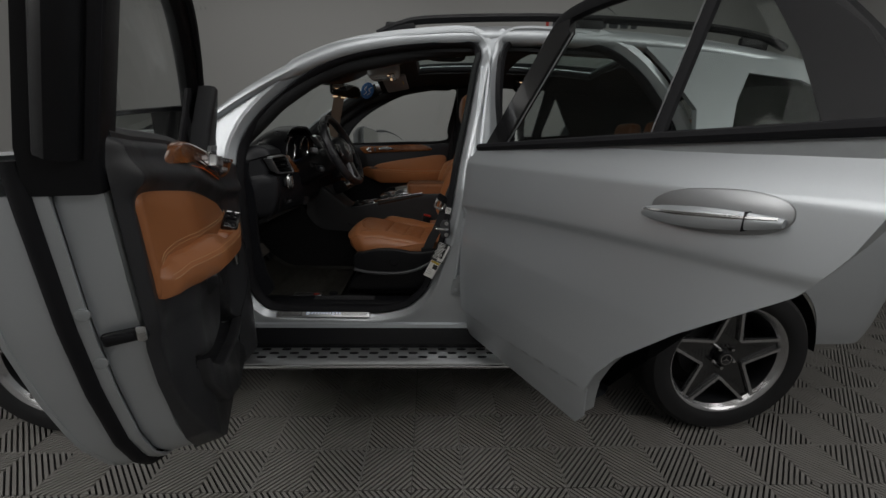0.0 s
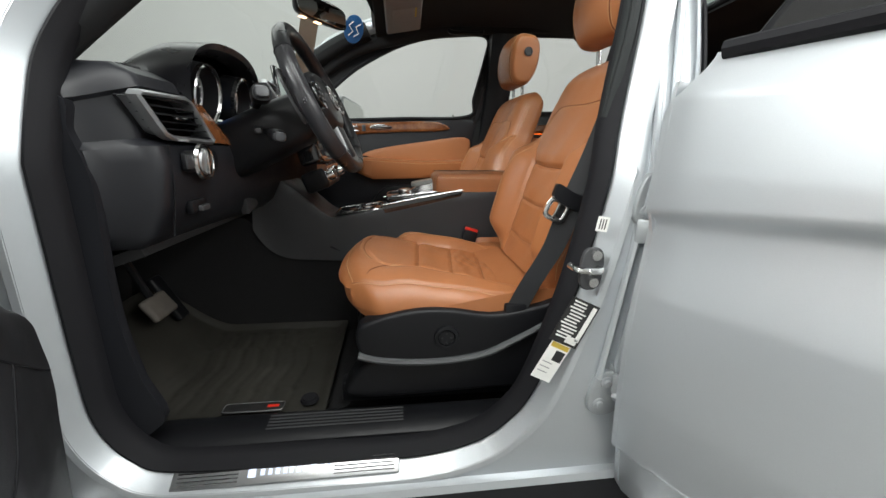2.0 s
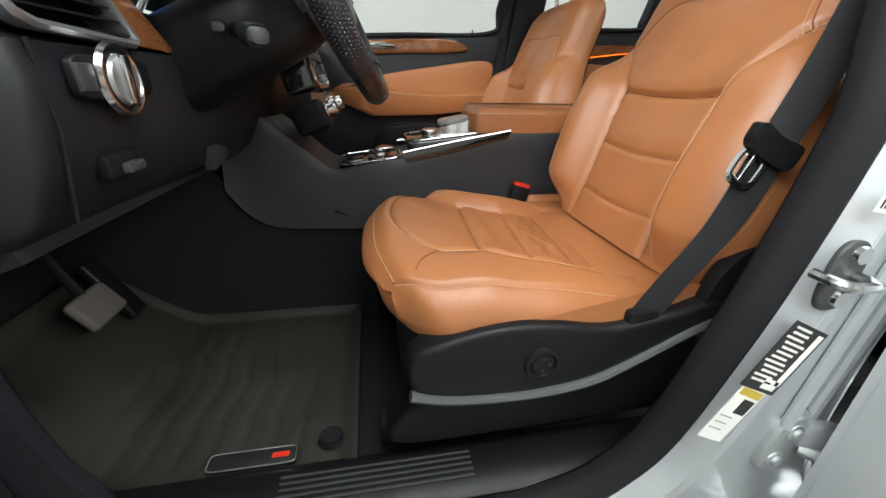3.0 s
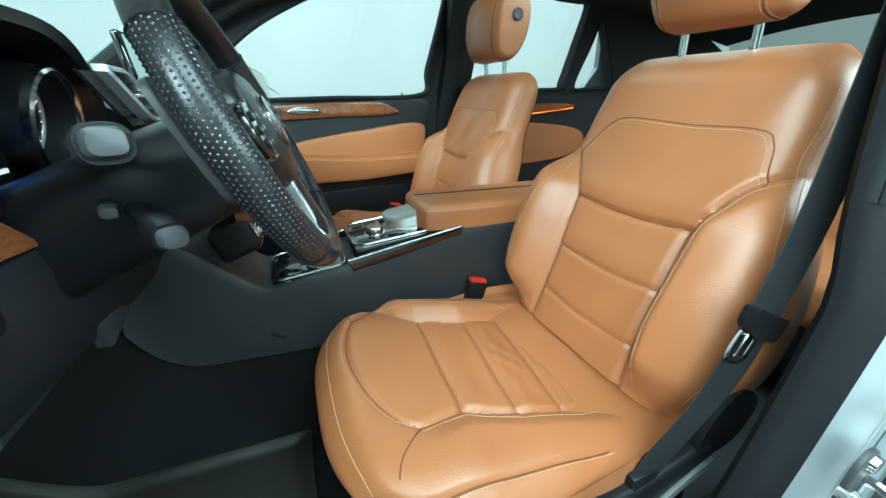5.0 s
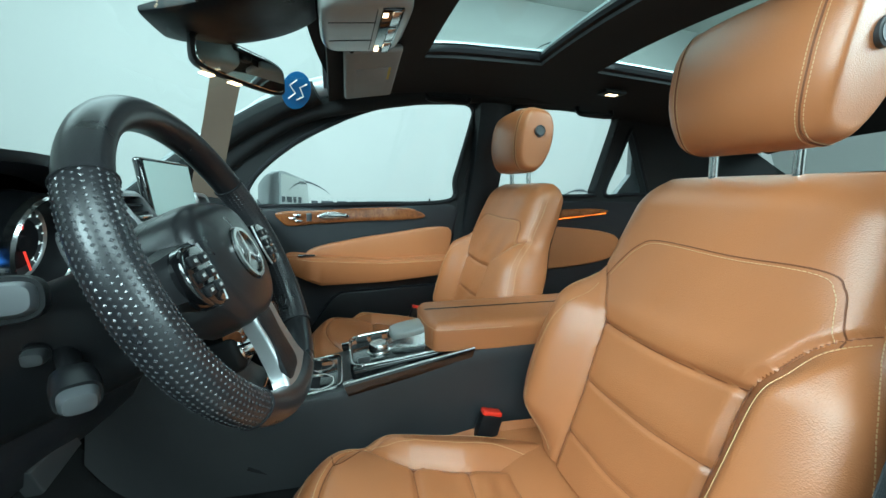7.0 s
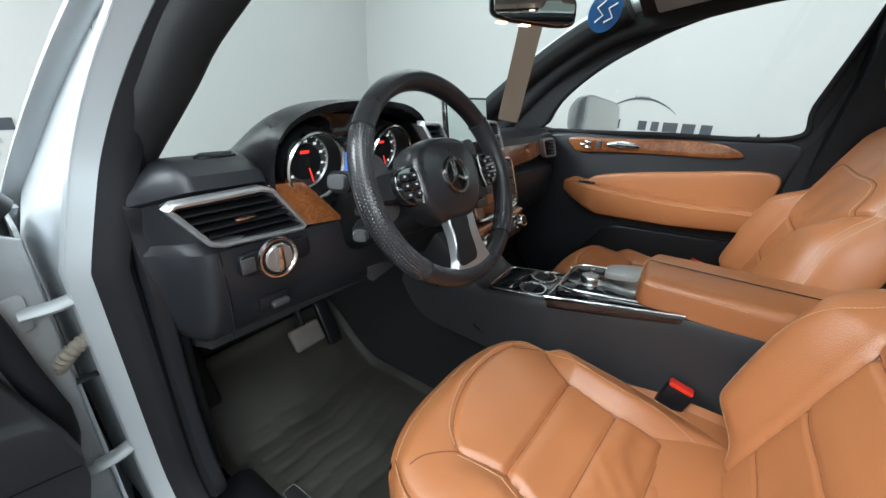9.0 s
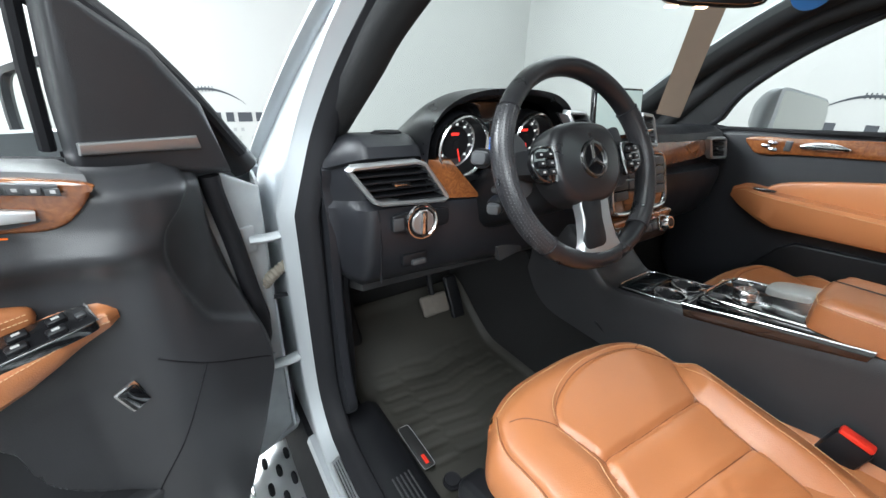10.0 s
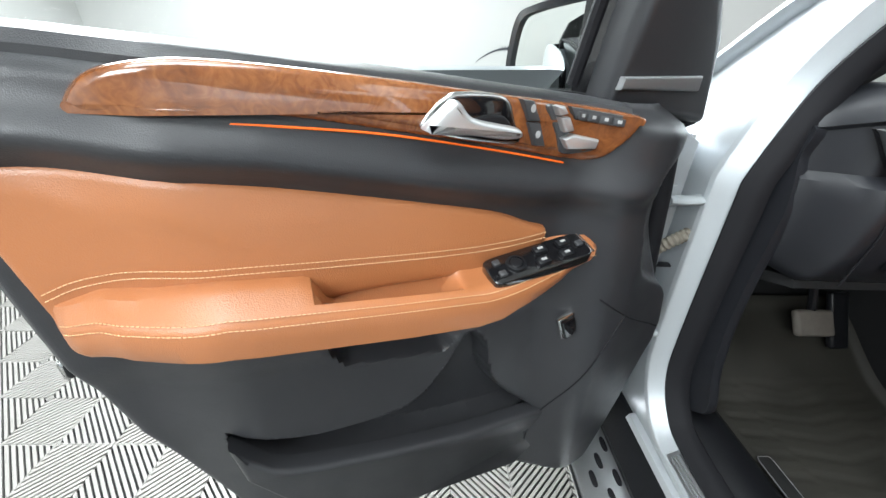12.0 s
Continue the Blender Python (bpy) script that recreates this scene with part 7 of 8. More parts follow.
# ---- things lying or hanging in the car ----
def floor_mat():
    def z_at(x):
        return 0.524 + 0.15 * smooth01(-0.88, -1.16, x)
    def at(u, v):
        x = -1.13 + 0.62 * u
        y = -0.655 + 0.505 * v
        rim = 0.014 * max(smooth01(0.06, 0.0, u), smooth01(0.94, 1.0, u), smooth01(0.05, 0.0, v), smooth01(0.95, 1.0, v))
        groove = 0.0
        if 0.30 < u < 0.86 and 0.12 < v < 0.9:
            c = (u * 13 + (1.1 if abs(v - 0.5) < 0.22 else 0.6) * abs(v - 0.5) * 2) % 1.0
            groove = -0.0022 * smooth01(0.0, 0.10, c) * smooth01(0.42, 0.32, c)
        return (x, y, z_at(x) + rim + groove)
    m = part("floor_mat", sheet(at, 110, 70, 0.006), MAT_RUBBER)
    part("mat_emblem_plate", rbox((-0.675, -0.60, 0.538), (0.135, 0.030, 0.004), 0.003), BLACK_LABEL, m)
    part("mat_emblem_mark", rbox((-0.632, -0.60, 0.5405), (0.026, 0.009, 0.001), 0), RED_PLASTIC, m)
    part("mat_emblem_rim", tube([(-0.675 + a, -0.60 + b, 0.5395) for a, b in ell(0, 0, 0.067, 0.0155, 30, 0.25)], 0.0012, 5, True), ALUMINIUM, m)
    part("mat_fixing", lathe([(0.0, 0.008), (0.016, 0.008), (0.017, 0.004), (0.020, 0.006), (0.022, 0.0)], 28, pose(-0.555, -0.575, 0.533)), RUBBER, m)
    return tagged(m, "worn black rubber floor mat in the driver footwell", "floor mat")


floor_mat()
tag = part("hanging_tag", sheet(lambda u, v: (-0.650 - 0.095 * v + 0.062 * (u - 0.5), 0.265 + 0.10 * v + 0.030 * (u - 0.5), 1.605 - 0.31 * v + 0.01 * math.sin(5 * v) * (u - 0.5)), 8, 14, 0.002), TAG_BROWN, None)
tagged(tag, "long brown card hanging behind the windscreen", "card tag")
sticker_ob = part("windscreen_sticker", lathe([(0.0, 0.0), (0.055, 0.0), (0.055, 0.001), (0.0, 0.001)], 40), BLUE_PAPER, None, "", Matrix.Translation((-0.505, 0.452, 1.618)) @ Vector((0.70, -0.60, -0.35)).to_track_quat("Z", "X").to_matrix().to_4x4())
tagged(sticker_ob, "round blue sticker on the windscreen", "sticker")
for a in (-30, 30):
    part("sticker_mark", moved(tube([(-0.028, 0.01, 0.0), (-0.01, -0.012, 0.0), (0.01, 0.012, 0.0), (0.028, -0.01, 0.0)], 0.0025, 5), pose(0, a * 0.0006, 0.002, 0, 0, a * 0.2)), WHITE_PAPER, sticker_ob)
# passenger door mirror, seen through the glass
pm = inner("passenger_door_mirror", moved(mirror_shell(-0.09, 0.05, True), pose(-0.62, 1.10, 0.0)), PAINT, "silver passenger door mirror")
part("mirror_glass", moved(rings([mirror_loop(0.050, 0.90, 1.0, True), mirror_loop(0.055, 0.89, 1.0, True)]), pose(-0.62, 1.10, 0.0)), MIRROR, pm)
part("mirror_arm", tube([(-0.64, 0.70, 1.23), (-0.64, 0.90, 1.24)], 0.025, 10, False, 0.7), BLACK_HARD, pm)

# ---- seats ----
LEAN = radians(19)


def seat(cy, mirror):
    """A front seat in local coordinates: x to the rear, y across from its middle, z up."""
    st = holder("front_seat")
    st.location = (0, cy, 0)
    # cushion
    profile = sm([(-0.488, 0.842), (-0.43, 0.864), (-0.36, 0.858), (-0.28, 0.843), (-0.18, 0.828), (-0.08, 0.808), (0.02, 0.788), (0.09, 0.778)], 80)
    edge_out = ([-0.42, -0.36, -0.287, -0.20, -0.10, 0.05], [0.150, 0.126, 0.106, 0.130, 0.140, 0.145])
    edge_in = ([-0.42, -0.353, -0.31, -0.27, -0.17, 0.05], [0.250, 0.226, 0.185, 0.158, 0.142, 0.150])
    front_arc = sm([(-0.359, -0.126), (-0.392, -0.095), (-0.418, -0.03), (-0.430, 0.05), (-0.423, 0.13), (-0.398, 0.195), (-0.353, 0.226)], 60)
    pleats = ((-0.287, -0.269, 0.0075), (-0.200, -0.170, 0.0040), (-0.118, -0.085, 0.0035))

    def groove(x, sgn):
        return float(np.interp(x, *(edge_in if sgn > 0 else edge_out)))

    def arc_x(y):
        return float(np.interp(y, front_arc[:, 1], front_arc[:, 0]))

    def pleat_x(y, a, b):
        return a + (b - a) * (y + 0.12) / 0.26

    def cush(y, x):
        """Top of the cushion at y across and x along."""
        z = float(np.interp(x, profile[:, 0], profile[:, 1]))
        sgn, ay = (1 if y > 0 else -1), abs(y)
        g = groove(x, sgn)
        rear = smooth01(-0.40, -0.29, x)
        z += (0.030 if sgn > 0 else 0.017) * smooth01(g - 0.002, g + 0.045, ay) * rear
        z -= 0.0075 * math.exp(-((ay - g) / 0.0060) ** 2) * smooth01(-0.375, -0.345, x)
        if ay < g:
            for a, b, d in pleats:
                z -= d * math.exp(-((x - pleat_x(y, a, b)) / 0.0050) ** 2)
                z += d * 0.55 * math.exp(-((x - pleat_x(y, a, b) - 0.026) / 0.020) ** 2)
            fold = smooth01(-0.22, -0.17, x) * smooth01(-0.04, -0.09, x) * smooth01(g, g - 0.05, ay)
            z += 0.0008 * fold * math.sin(150 * x + 60 * y + 2.0 * math.sin(40 * y)) + 0.0005 * fold * math.sin(95 * y - 210 * x)
        if -0.126 < y < 0.226 and x < -0.34:
            z -= 0.0055 * math.exp(-((x - arc_x(y)) / 0.0060) ** 2)
        return z + 0.0018 * math.sin(31 * x + 17 * y) * math.sin(23 * y - 9 * x)

    def chalf(x):
        t = max(0.0, (x + 0.488) / 0.55)
        return 0.258 - 0.050 * (1 - smooth01(0, 0.26, t)) ** 2 - 0.010 * smooth01(0.6, 1.0, t)

    def cushion_pt(sn, x, lift=0.0):
        hw = chalf(x)
        q = min(1.0, max(0.0, (x + 0.488) / 0.055))
        k = math.sqrt(1 - (1 - q) ** 2)
        z = cush(sn * hw, x) - 0.072 * (1 - max(0.0, 1 - abs(sn) ** 6) ** 0.5) - 0.006 * math.exp(-((abs(sn) - 0.865) / 0.012) ** 2) * smooth01(-0.47, -0.43, x)
        return (x + 0.045 * abs(sn) ** 3 * (1 - min(1, (x + 0.488) / 0.25)) ** 2, sn * hw * (0.95 + 0.05 * k), 0.822 + (z - 0.822) * k + lift)

    loops = []
    nx, ns = 150, 150
    for i in range(nx):
        x = -0.488 + 0.575 * (i / (nx - 1)) ** 1.15
        hw = chalf(x)
        q = min(1.0, max(0.0, (x + 0.488) / 0.055))
        k = math.sqrt(1 - (1 - q) ** 2)
        ring = []
        for jj in range(ns + 1):
            sn = -math.cos(math.pi * jj / ns)
            ring.append(cushion_pt(math.copysign(abs(sn) ** 0.92, sn), x))
        zb = 0.768 + 0.045 * smooth01(-0.36, -0.02, x)
        for sn, up in ((1.0, 0.020), (0.97, 0.004), (0.85, 0.0), (0.0, 0.0), (-0.85, 0.0), (-0.97, 0.004), (-1.0, 0.020)):
            ring.append((x + 0.045 * abs(sn) ** 3 * (1 - min(1, (x + 0.488) / 0.25)) ** 2, sn * hw * (0.95 + 0.05 * k), 0.822 + (zb + up - 0.822) * k))
        loops.append(ring)
    part("cushion", rings(loops), LEATHER, st, "tan leather seat cushion with pleated middle")

    def on_top(x, y, lift=0.0008):
        """A point of the cushion's top over x and y."""
        s = y / max(0.1, chalf(x))
        return cushion_pt(s, x, lift)
    for sgn in (-1, 1):
        x0 = -0.352 if sgn > 0 else -0.358
        stitched = [(x, sgn * (groove(x, sgn) + 0.010 + (0.030 if sgn > 0 else 0.010) * smooth01(-0.35, -0.25, x) * smooth01(0.03, -0.12, x))) for x in np.linspace(x0, 0.02, 70)]
        part("seam_thread", stitch([on_top(x, y) for x, y in stitched]), THREAD, st)
        # thin dark bead along each seam draws the shade of its groove
        part("seam_shade_line", tube([on_top(x, sgn * groove(x, sgn), 0.0004) for x in np.linspace(x0, 0.03, 50)], 0.0011, 5), SEAM_SHADE, st)
        part("seam_thread", stitch([cushion_pt(sgn * 0.885, x, 0.0008) for x in np.linspace(-0.462, 0.03, 80)]), THREAD, st)
        part("seam_shade_line", tube([cushion_pt(sgn * 0.865, x, 0.0004) for x in np.linspace(-0.465, 0.04, 60)], 0.0011, 5), SEAM_SHADE, st)
        # corner seam from the insert over the edge and down the side
        corner = np.array([(x0, sgn * groove(x0, sgn)), (-0.40, sgn * 0.165), (-0.418, sgn * 0.190)])
        part("seam_shade_line", tube([on_top(x, y, 0.0004) for x, y in sm(corner, 16)], 0.0011, 5), SEAM_SHADE, st)
    part("seam_thread", stitch([on_top(x - 0.008, y) for x, y in front_arc[2:-2]]), THREAD, st)
    part("seam_shade_line", tube([on_top(x, y, 0.0004) for x, y in front_arc], 0.0011, 5), SEAM_SHADE, st)
    part("seam_thread", stitch([cushion_pt(s, -0.4655 + 0.004 * s * s, 0.001) for s in np.linspace(-0.86, 0.86, 60)]), THREAD, st)
    for a, b, d in pleats:
        x0, x1 = -groove(a, -1), groove(b, 1)
        part("seam_shade_line", tube([on_top(pleat_x(y, a, b), y, 0.0004) for y in np.linspace(x0, x1, 30)], 0.0008, 5), SEAM_SHADE, st)
    # backrest: v up the back, y across
    base = Vector((0.055, 0, 0.80))
    upv, out = Vector((math.sin(LEAN), 0, math.cos(LEAN))), Vector((-math.cos(LEAN), 0, math.sin(LEAN)))
    L = 0.590
    ns = 170

    wide_at = sm([(0, 0.215), (0.10, 0.250), (0.22, 0.272), (0.38, 0.272), (0.52, 0.256), (0.60, 0.238), (0.66, 0.222), (0.72, 0.214), (0.80, 0.213), (0.90, 0.208), (0.96, 0.196), (1.0, 0.172)], 120)
    seam_at = sm([(0.0, 0.128), (0.2, 0.122), (0.32, 0.124), (0.49, 0.130), (0.56, 0.150), (0.62, 0.172), (0.675, 0.205), (0.72, 0.24)], 90)

    def bhalf(v):
        return float(np.interp(v, wide_at[:, 0], wide_at[:, 1]))

    def bgroove(v):
        return float(np.interp(v, seam_at[:, 0], seam_at[:, 1]))

    def back_d(y, v):
        g, ay = bgroove(v), abs(y)
        env = smooth01(0.0, 0.14, v) * (1 - smooth01(0.50, 0.70, v))
        d = 0.060 + 0.012 * math.sin(math.pi * v) - 0.018 * smooth01(0.88, 1.0, v)
        if y > 0:
            d += 0.058 * smooth01(g - 0.002, g + 0.085, ay) * env
        else:
            d += (0.044 * smooth01(g - 0.002, g + 0.042, ay) - 0.16 * max(0.0, ay - g - 0.042)) * env
        d -= 0.075 * (1 - max(0.0, 1 - min(1, ay / bhalf(v)) ** 7) ** 0.5)
        d -= 0.0075 * math.exp(-((ay - g) / 0.0075) ** 2) * (1 - smooth01(0.66, 0.70, v))
        if ay < g:
            w = math.cos(ay / g * math.pi / 2)
            for gv, deep in ((0.130, 0.0028), (0.305, 0.0035), (0.490, 0.0085)):
                c = v - gv + 0.014 * w
                d -= deep * math.exp(-(c / 0.0085) ** 2)
                d += deep * 0.5 * math.exp(-((c - 0.055) / 0.045) ** 2)
        return d + 0.0018 * math.sin(19 * v + 21 * y) * math.sin(27 * y) + 0.0009 * math.sin(61 * y + 13 * v) * math.sin(9 * v)

    def back_pt(y, v, lift=0.0):
        return base + upv * (v * L) + out * (back_d(y, v) + lift) + Vector((0, y, 0))
    loops = []
    nv = 150
    for i in range(nv):
        v = i / (nv - 1)
        ring = []
        rear = -0.055 * (1 - 0.35 * v)
        topr = math.sqrt(max(0.02, 1 - max(0, (v - 0.93) / 0.072) ** 2))
        for jj in range(ns + 1):
            sn = -math.cos(math.pi * jj / ns)
            sn = math.copysign(abs(sn) ** 0.92, sn)
            y = sn * bhalf(v)
            ring.append(base + upv * (v * L) + out * (0.01 + (back_d(y, v) - 0.01) * topr) + Vector((0, y, 0)))
        for sn in (1.0, 0.94, 0.4, -0.4, -0.94, -1.0):
            ring.append(base + upv * (v * L) + out * (0.01 + ((rear if abs(sn) < 0.99 else rear * 0.5) - 0.01) * topr) + Vector((0, sn * bhalf(v), 0)))
        loops.append(ring)
    back = part("backrest", rings(loops), LEATHER, st, "tan leather backrest with stitched yoke")
    part("seam_thread", stitch([back_pt(-(bgroove(v) + 0.032 - 0.018 * smooth01(0.50, 0.62, v)), v, 0.0008) for v in np.linspace(0.03, 0.655, 70)]), THREAD, back)
    far = sm([(0.150, 0.022), (0.190, 0.095), (0.212, 0.20), (0.214, 0.30), (0.202, 0.43), (0.182, 0.545), (0.178, 0.60)], 70)
    part("seam_thread", stitch([back_pt(y, v, 0.0008) for y, v in far]), THREAD, back)
    for sgn in (-1, 1):
        for q in (0.945, 0.975):
            part("seam_thread", stitch([back_pt(sgn * bhalf(v) * q, v, 0.0008) for v in np.linspace(0.05, 0.90, 90)]), THREAD, back)
        part("seam_shade_line", tube([back_pt(sgn * bgroove(v), v, 0.0003) for v in np.linspace(0.02, 0.675, 70)], 0.0011, 5), SEAM_SHADE, back)
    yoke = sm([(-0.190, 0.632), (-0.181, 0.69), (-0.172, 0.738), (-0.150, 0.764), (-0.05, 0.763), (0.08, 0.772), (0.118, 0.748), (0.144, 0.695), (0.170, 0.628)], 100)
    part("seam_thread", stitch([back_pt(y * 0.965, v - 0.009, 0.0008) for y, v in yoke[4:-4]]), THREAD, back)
    part("seam_shade_line", tube([back_pt(y, v, 0.0002) for y, v in yoke], 0.0011, 5), SEAM_SHADE, back)
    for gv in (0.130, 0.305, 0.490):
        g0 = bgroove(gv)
        part("seam_shade_line", tube([back_pt(y, gv - 0.014 * math.cos(y / g0 * math.pi / 2), 0.0003) for y in np.linspace(-g0, g0, 24)], 0.0011 if gv > 0.4 else 0.0006, 5), SEAM_SHADE, back)
    # hard back shell
    shell = []
    for i in range(16):
        v = 0.02 + 0.9 * i / 15
        shell.append([base + upv * (v * L) + out * (-0.058 * (1 - 0.35 * v) - 0.02 * math.cos(math.pi / 2 * q) * 1.2) + Vector((0, q * bhalf(v) * 0.94, 0)) for q in np.linspace(-1, 1, 12)])
    part("seat_back_shell", rings(shell, False, False), BLACK_HARD, back)
    # headrest, nearly upright over the leaning back
    hr_c = Vector((0.205, -0.010, 1.494))
    hup, hout = Vector((0.10, 0, 0.995)), Vector((-0.995, 0, 0.10))

    def head_pt(q, t, grow=1.0):
        """q across from -1 to 1, t round the section."""
        c, s_ = math.cos(t), math.sin(t)
        h = 0.099 * math.copysign(abs(s_) ** 0.70, s_)
        d = 0.060 * math.copysign(abs(c) ** 0.66, c)
        if s_ < 0:
            d *= 1 - 0.22 * abs(s_)
        if c > 0:
            d += 0.014 * math.cos(q * math.pi / 2)
        k = (0.76 + 0.24 * max(0.0, 1 - abs(q) ** 6) ** (1 / 2.2)) * grow
        wide = 0.121 * (1 - 0.12 * smooth01(0.3, -1.0, s_))
        return hr_c + hup * (h * k) + hout * (d * k) + Vector((0, q * wide, 0))
    loops = []
    for i in range(46):
        q = math.sin(math.pi / 2 * (-1 + 2 * i / 45))
        loops.append([head_pt(q, 2 * math.pi * a / 44) for a in range(44)])
    part("headrest", rings(loops), LEATHER, back, "tan leather headrest on chrome posts")
    for sgn in (-1, 1):
        part("headrest_post", tube([Vector((0.222, sgn * 0.062, 1.325)), Vector((0.214, sgn * 0.062, 1.425))], 0.0068, 12), CHROME, back)
        part("post_collar", moved(lathe([(0.013, 0), (0.013, 0.006), (0.008, 0.008)], 16), Matrix.Translation(Vector((0.221, sgn * 0.062, 1.340)))), BLACK_HARD, back)
        for q, mt in ((0.74, THREAD), (0.775, SEAM_SHADE), (0.81, THREAD)):
            ring = [head_pt(sgn * q, t, 1.006) for t in np.linspace(-1.9, 2.9, 90)]
            part("seam_thread" if mt is THREAD else "seam_shade_line", stitch(ring) if mt is THREAD else tube(ring, 0.0012, 5), mt, back)
    btn = Matrix.Translation(hr_c + Vector((0.006, -0.1180, 0.026))) @ Matrix.Rotation(radians(90), 4, "X")
    part("headrest_button", moved(lathe([(0.0, 0.005), (0.013, 0.006), (0.0135, 0.003), (0.015, 0.006), (0.0175, 0.005), (0.018, -0.004)], 28), btn), GREY_HARD, back, "round dark grey headrest button")
    # side skirt, plinth and controls
    for sgn in (-1, 1):
        out_y = sgn * 0.262
        skirt = sm([(-0.425, 0.760), (-0.375, 0.785), (-0.30, 0.800), (-0.22, 0.798), (-0.13, 0.785), (-0.03, 0.80), (0.04, 0.815), (0.05, 0.77), (-0.05, 0.735), (-0.15, 0.695), (-0.25, 0.680), (-0.36, 0.685), (-0.42, 0.705)], 60, True)
        part("side_skirt", plate(skirt, -0.03 * sgn, 0.012 * sgn, xz(out_y), 0.010, 4), BLACK_HARD, st, "black moulded seat side skirt")
        trim_line = sm([(-0.425, 0.700), (-0.36, 0.684), (-0.25, 0.678), (-0.15, 0.690), (-0.08, 0.722), (0.0, 0.765), (0.05, 0.785)], 30)
        part("skirt_trim", tube([(x, out_y + sgn * 0.010, z) for x, z in trim_line], 0.010, 8, False, 0.8), SKIRT_GREY, st)
        low = sm([(-0.44, 0.64), (-0.39, 0.675), (-0.25, 0.672), (-0.1, 0.70), (0.03, 0.75), (0.06, 0.66), (0.05, 0.60), (-0.2, 0.585), (-0.44, 0.585)], 50, True)
        part("seat_plinth", plate(low, -0.06 * sgn, -0.004 * sgn, xz(out_y), 0.012, 3), BLACK_HARD, st)
        part("seat_rail", rbox((-0.19, sgn * 0.20, 0.575), (0.56, 0.045, 0.05), 0.006), BLACK_HARD, st)
    part("seat_base", rbox((-0.2, 0, 0.70), (0.46, 0.44, 0.15), 0.03), BLACK_HARD, st)
    knob = Matrix.Translation((-0.235, -0.273, 0.737)) @ Matrix.Rotation(radians(90), 4, "X")
    kn = part("lumbar_knob", moved(lathe([(0.0, 0.006), (0.016, 0.006), (0.018, 0.003), (0.020, 0.008), (0.026, 0.007), (0.028, 0.0)], 28), knob), BLACK_HARD, st, "round black lumbar control")
    for k in range(4):
        a = math.pi / 2 * k
        part("knob_arrow", rbox((-0.235 + 0.010 * math.cos(a), -0.280, 0.737 + 0.010 * math.sin(a)), (0.003, 0.001, 0.003), 0), GREY_HARD, kn)
    part("seat_back_hinge", plate(sm([(0.02, 0.79), (0.10, 0.80), (0.13, 0.86), (0.08, 0.90), (0.03, 0.86)], 30, True), -0.015, 0.012, xz(-0.255), 0.006), BLACK_HARD, st)
    # buckle on the inner side
    sgn = mirror
    bk = part("belt_buckle", rbox((-0.088, sgn * 0.250, 0.822), (0.050, 0.026, 0.075), 0.007, 2, pose(0, 0, 0, 0, 14, 0)), BLACK_HARD, st, "black belt buckle with red release button")
    part("release_button", rbox((-0.079, sgn * 0.250, 0.861), (0.044, 0.020, 0.010), 0.003, 2, pose(0, 0, 0, 0, 14, 0)), RED_PLASTIC, bk)
    part("buckle_stalk", tube([(-0.098, sgn * 0.250, 0.80), (-0.105, sgn * 0.248, 0.74), (-0.10, sgn * 0.245, 0.68)], 0.012, 8, False, 0.6), BLACK_HARD, st)
    return st


driver = tagged(seat(YD, 1), "tan leather power driver seat with headrest and black skirt", "car seat", "front seats")
passenger = tagged(copy_thing(driver, pose(0, YP, 0)), "tan leather front passenger seat beside the centre console", "car seat", "front seats")

# rear bench
def bench():
    rs = holder("rear_seat_bench")
    part("bench_cushion", rbox((0.92, 0, 0.82), (0.50, 1.22, 0.15), 0.05, 4), LEATHER, rs)
    for y, w in ((-0.40, 0.46), (0.0, 0.30), (0.40, 0.46)):
        m = pose(1.22, y, 1.06, 0, 18, 0)
        part("bench_backrest", rbox((0, 0, 0), (0.13, w, 0.58), 0.045, 4, None), LEATHER, rs, "", m)
        h = part("bench_headrest", rbox((0, 0, 0), (0.09, 0.24, 0.10), 0.035, 4, None), LEATHER, rs, "", pose(1.345, y, 1.385, 0, 12, 0))
    part("bench_base", rbox((0.92, 0, 0.68), (0.46, 1.2, 0.16), 0.02), BLACK_HARD, rs)
    return rs


tagged(bench(), "tan leather rear seat bench with three headrests", "car seat")

# ---- marks on the studio walls: plain bars where a name stands, with an arc over them ----
def letter_mesh(ch, size):
    """One raised letter in the built-in type."""
    cu = bpy.data.curves.new("letter", "FONT")
    cu.body, cu.size, cu.extrude, cu.align_x = ch, size, 0.0008, "CENTER"
    ob = bpy.data.objects.new("letter", cu)
    bm = bmesh.new()
    bm.from_mesh(ob.to_mesh())
    ob.to_mesh_clear()
    bpy.data.objects.remove(ob)
    return bm


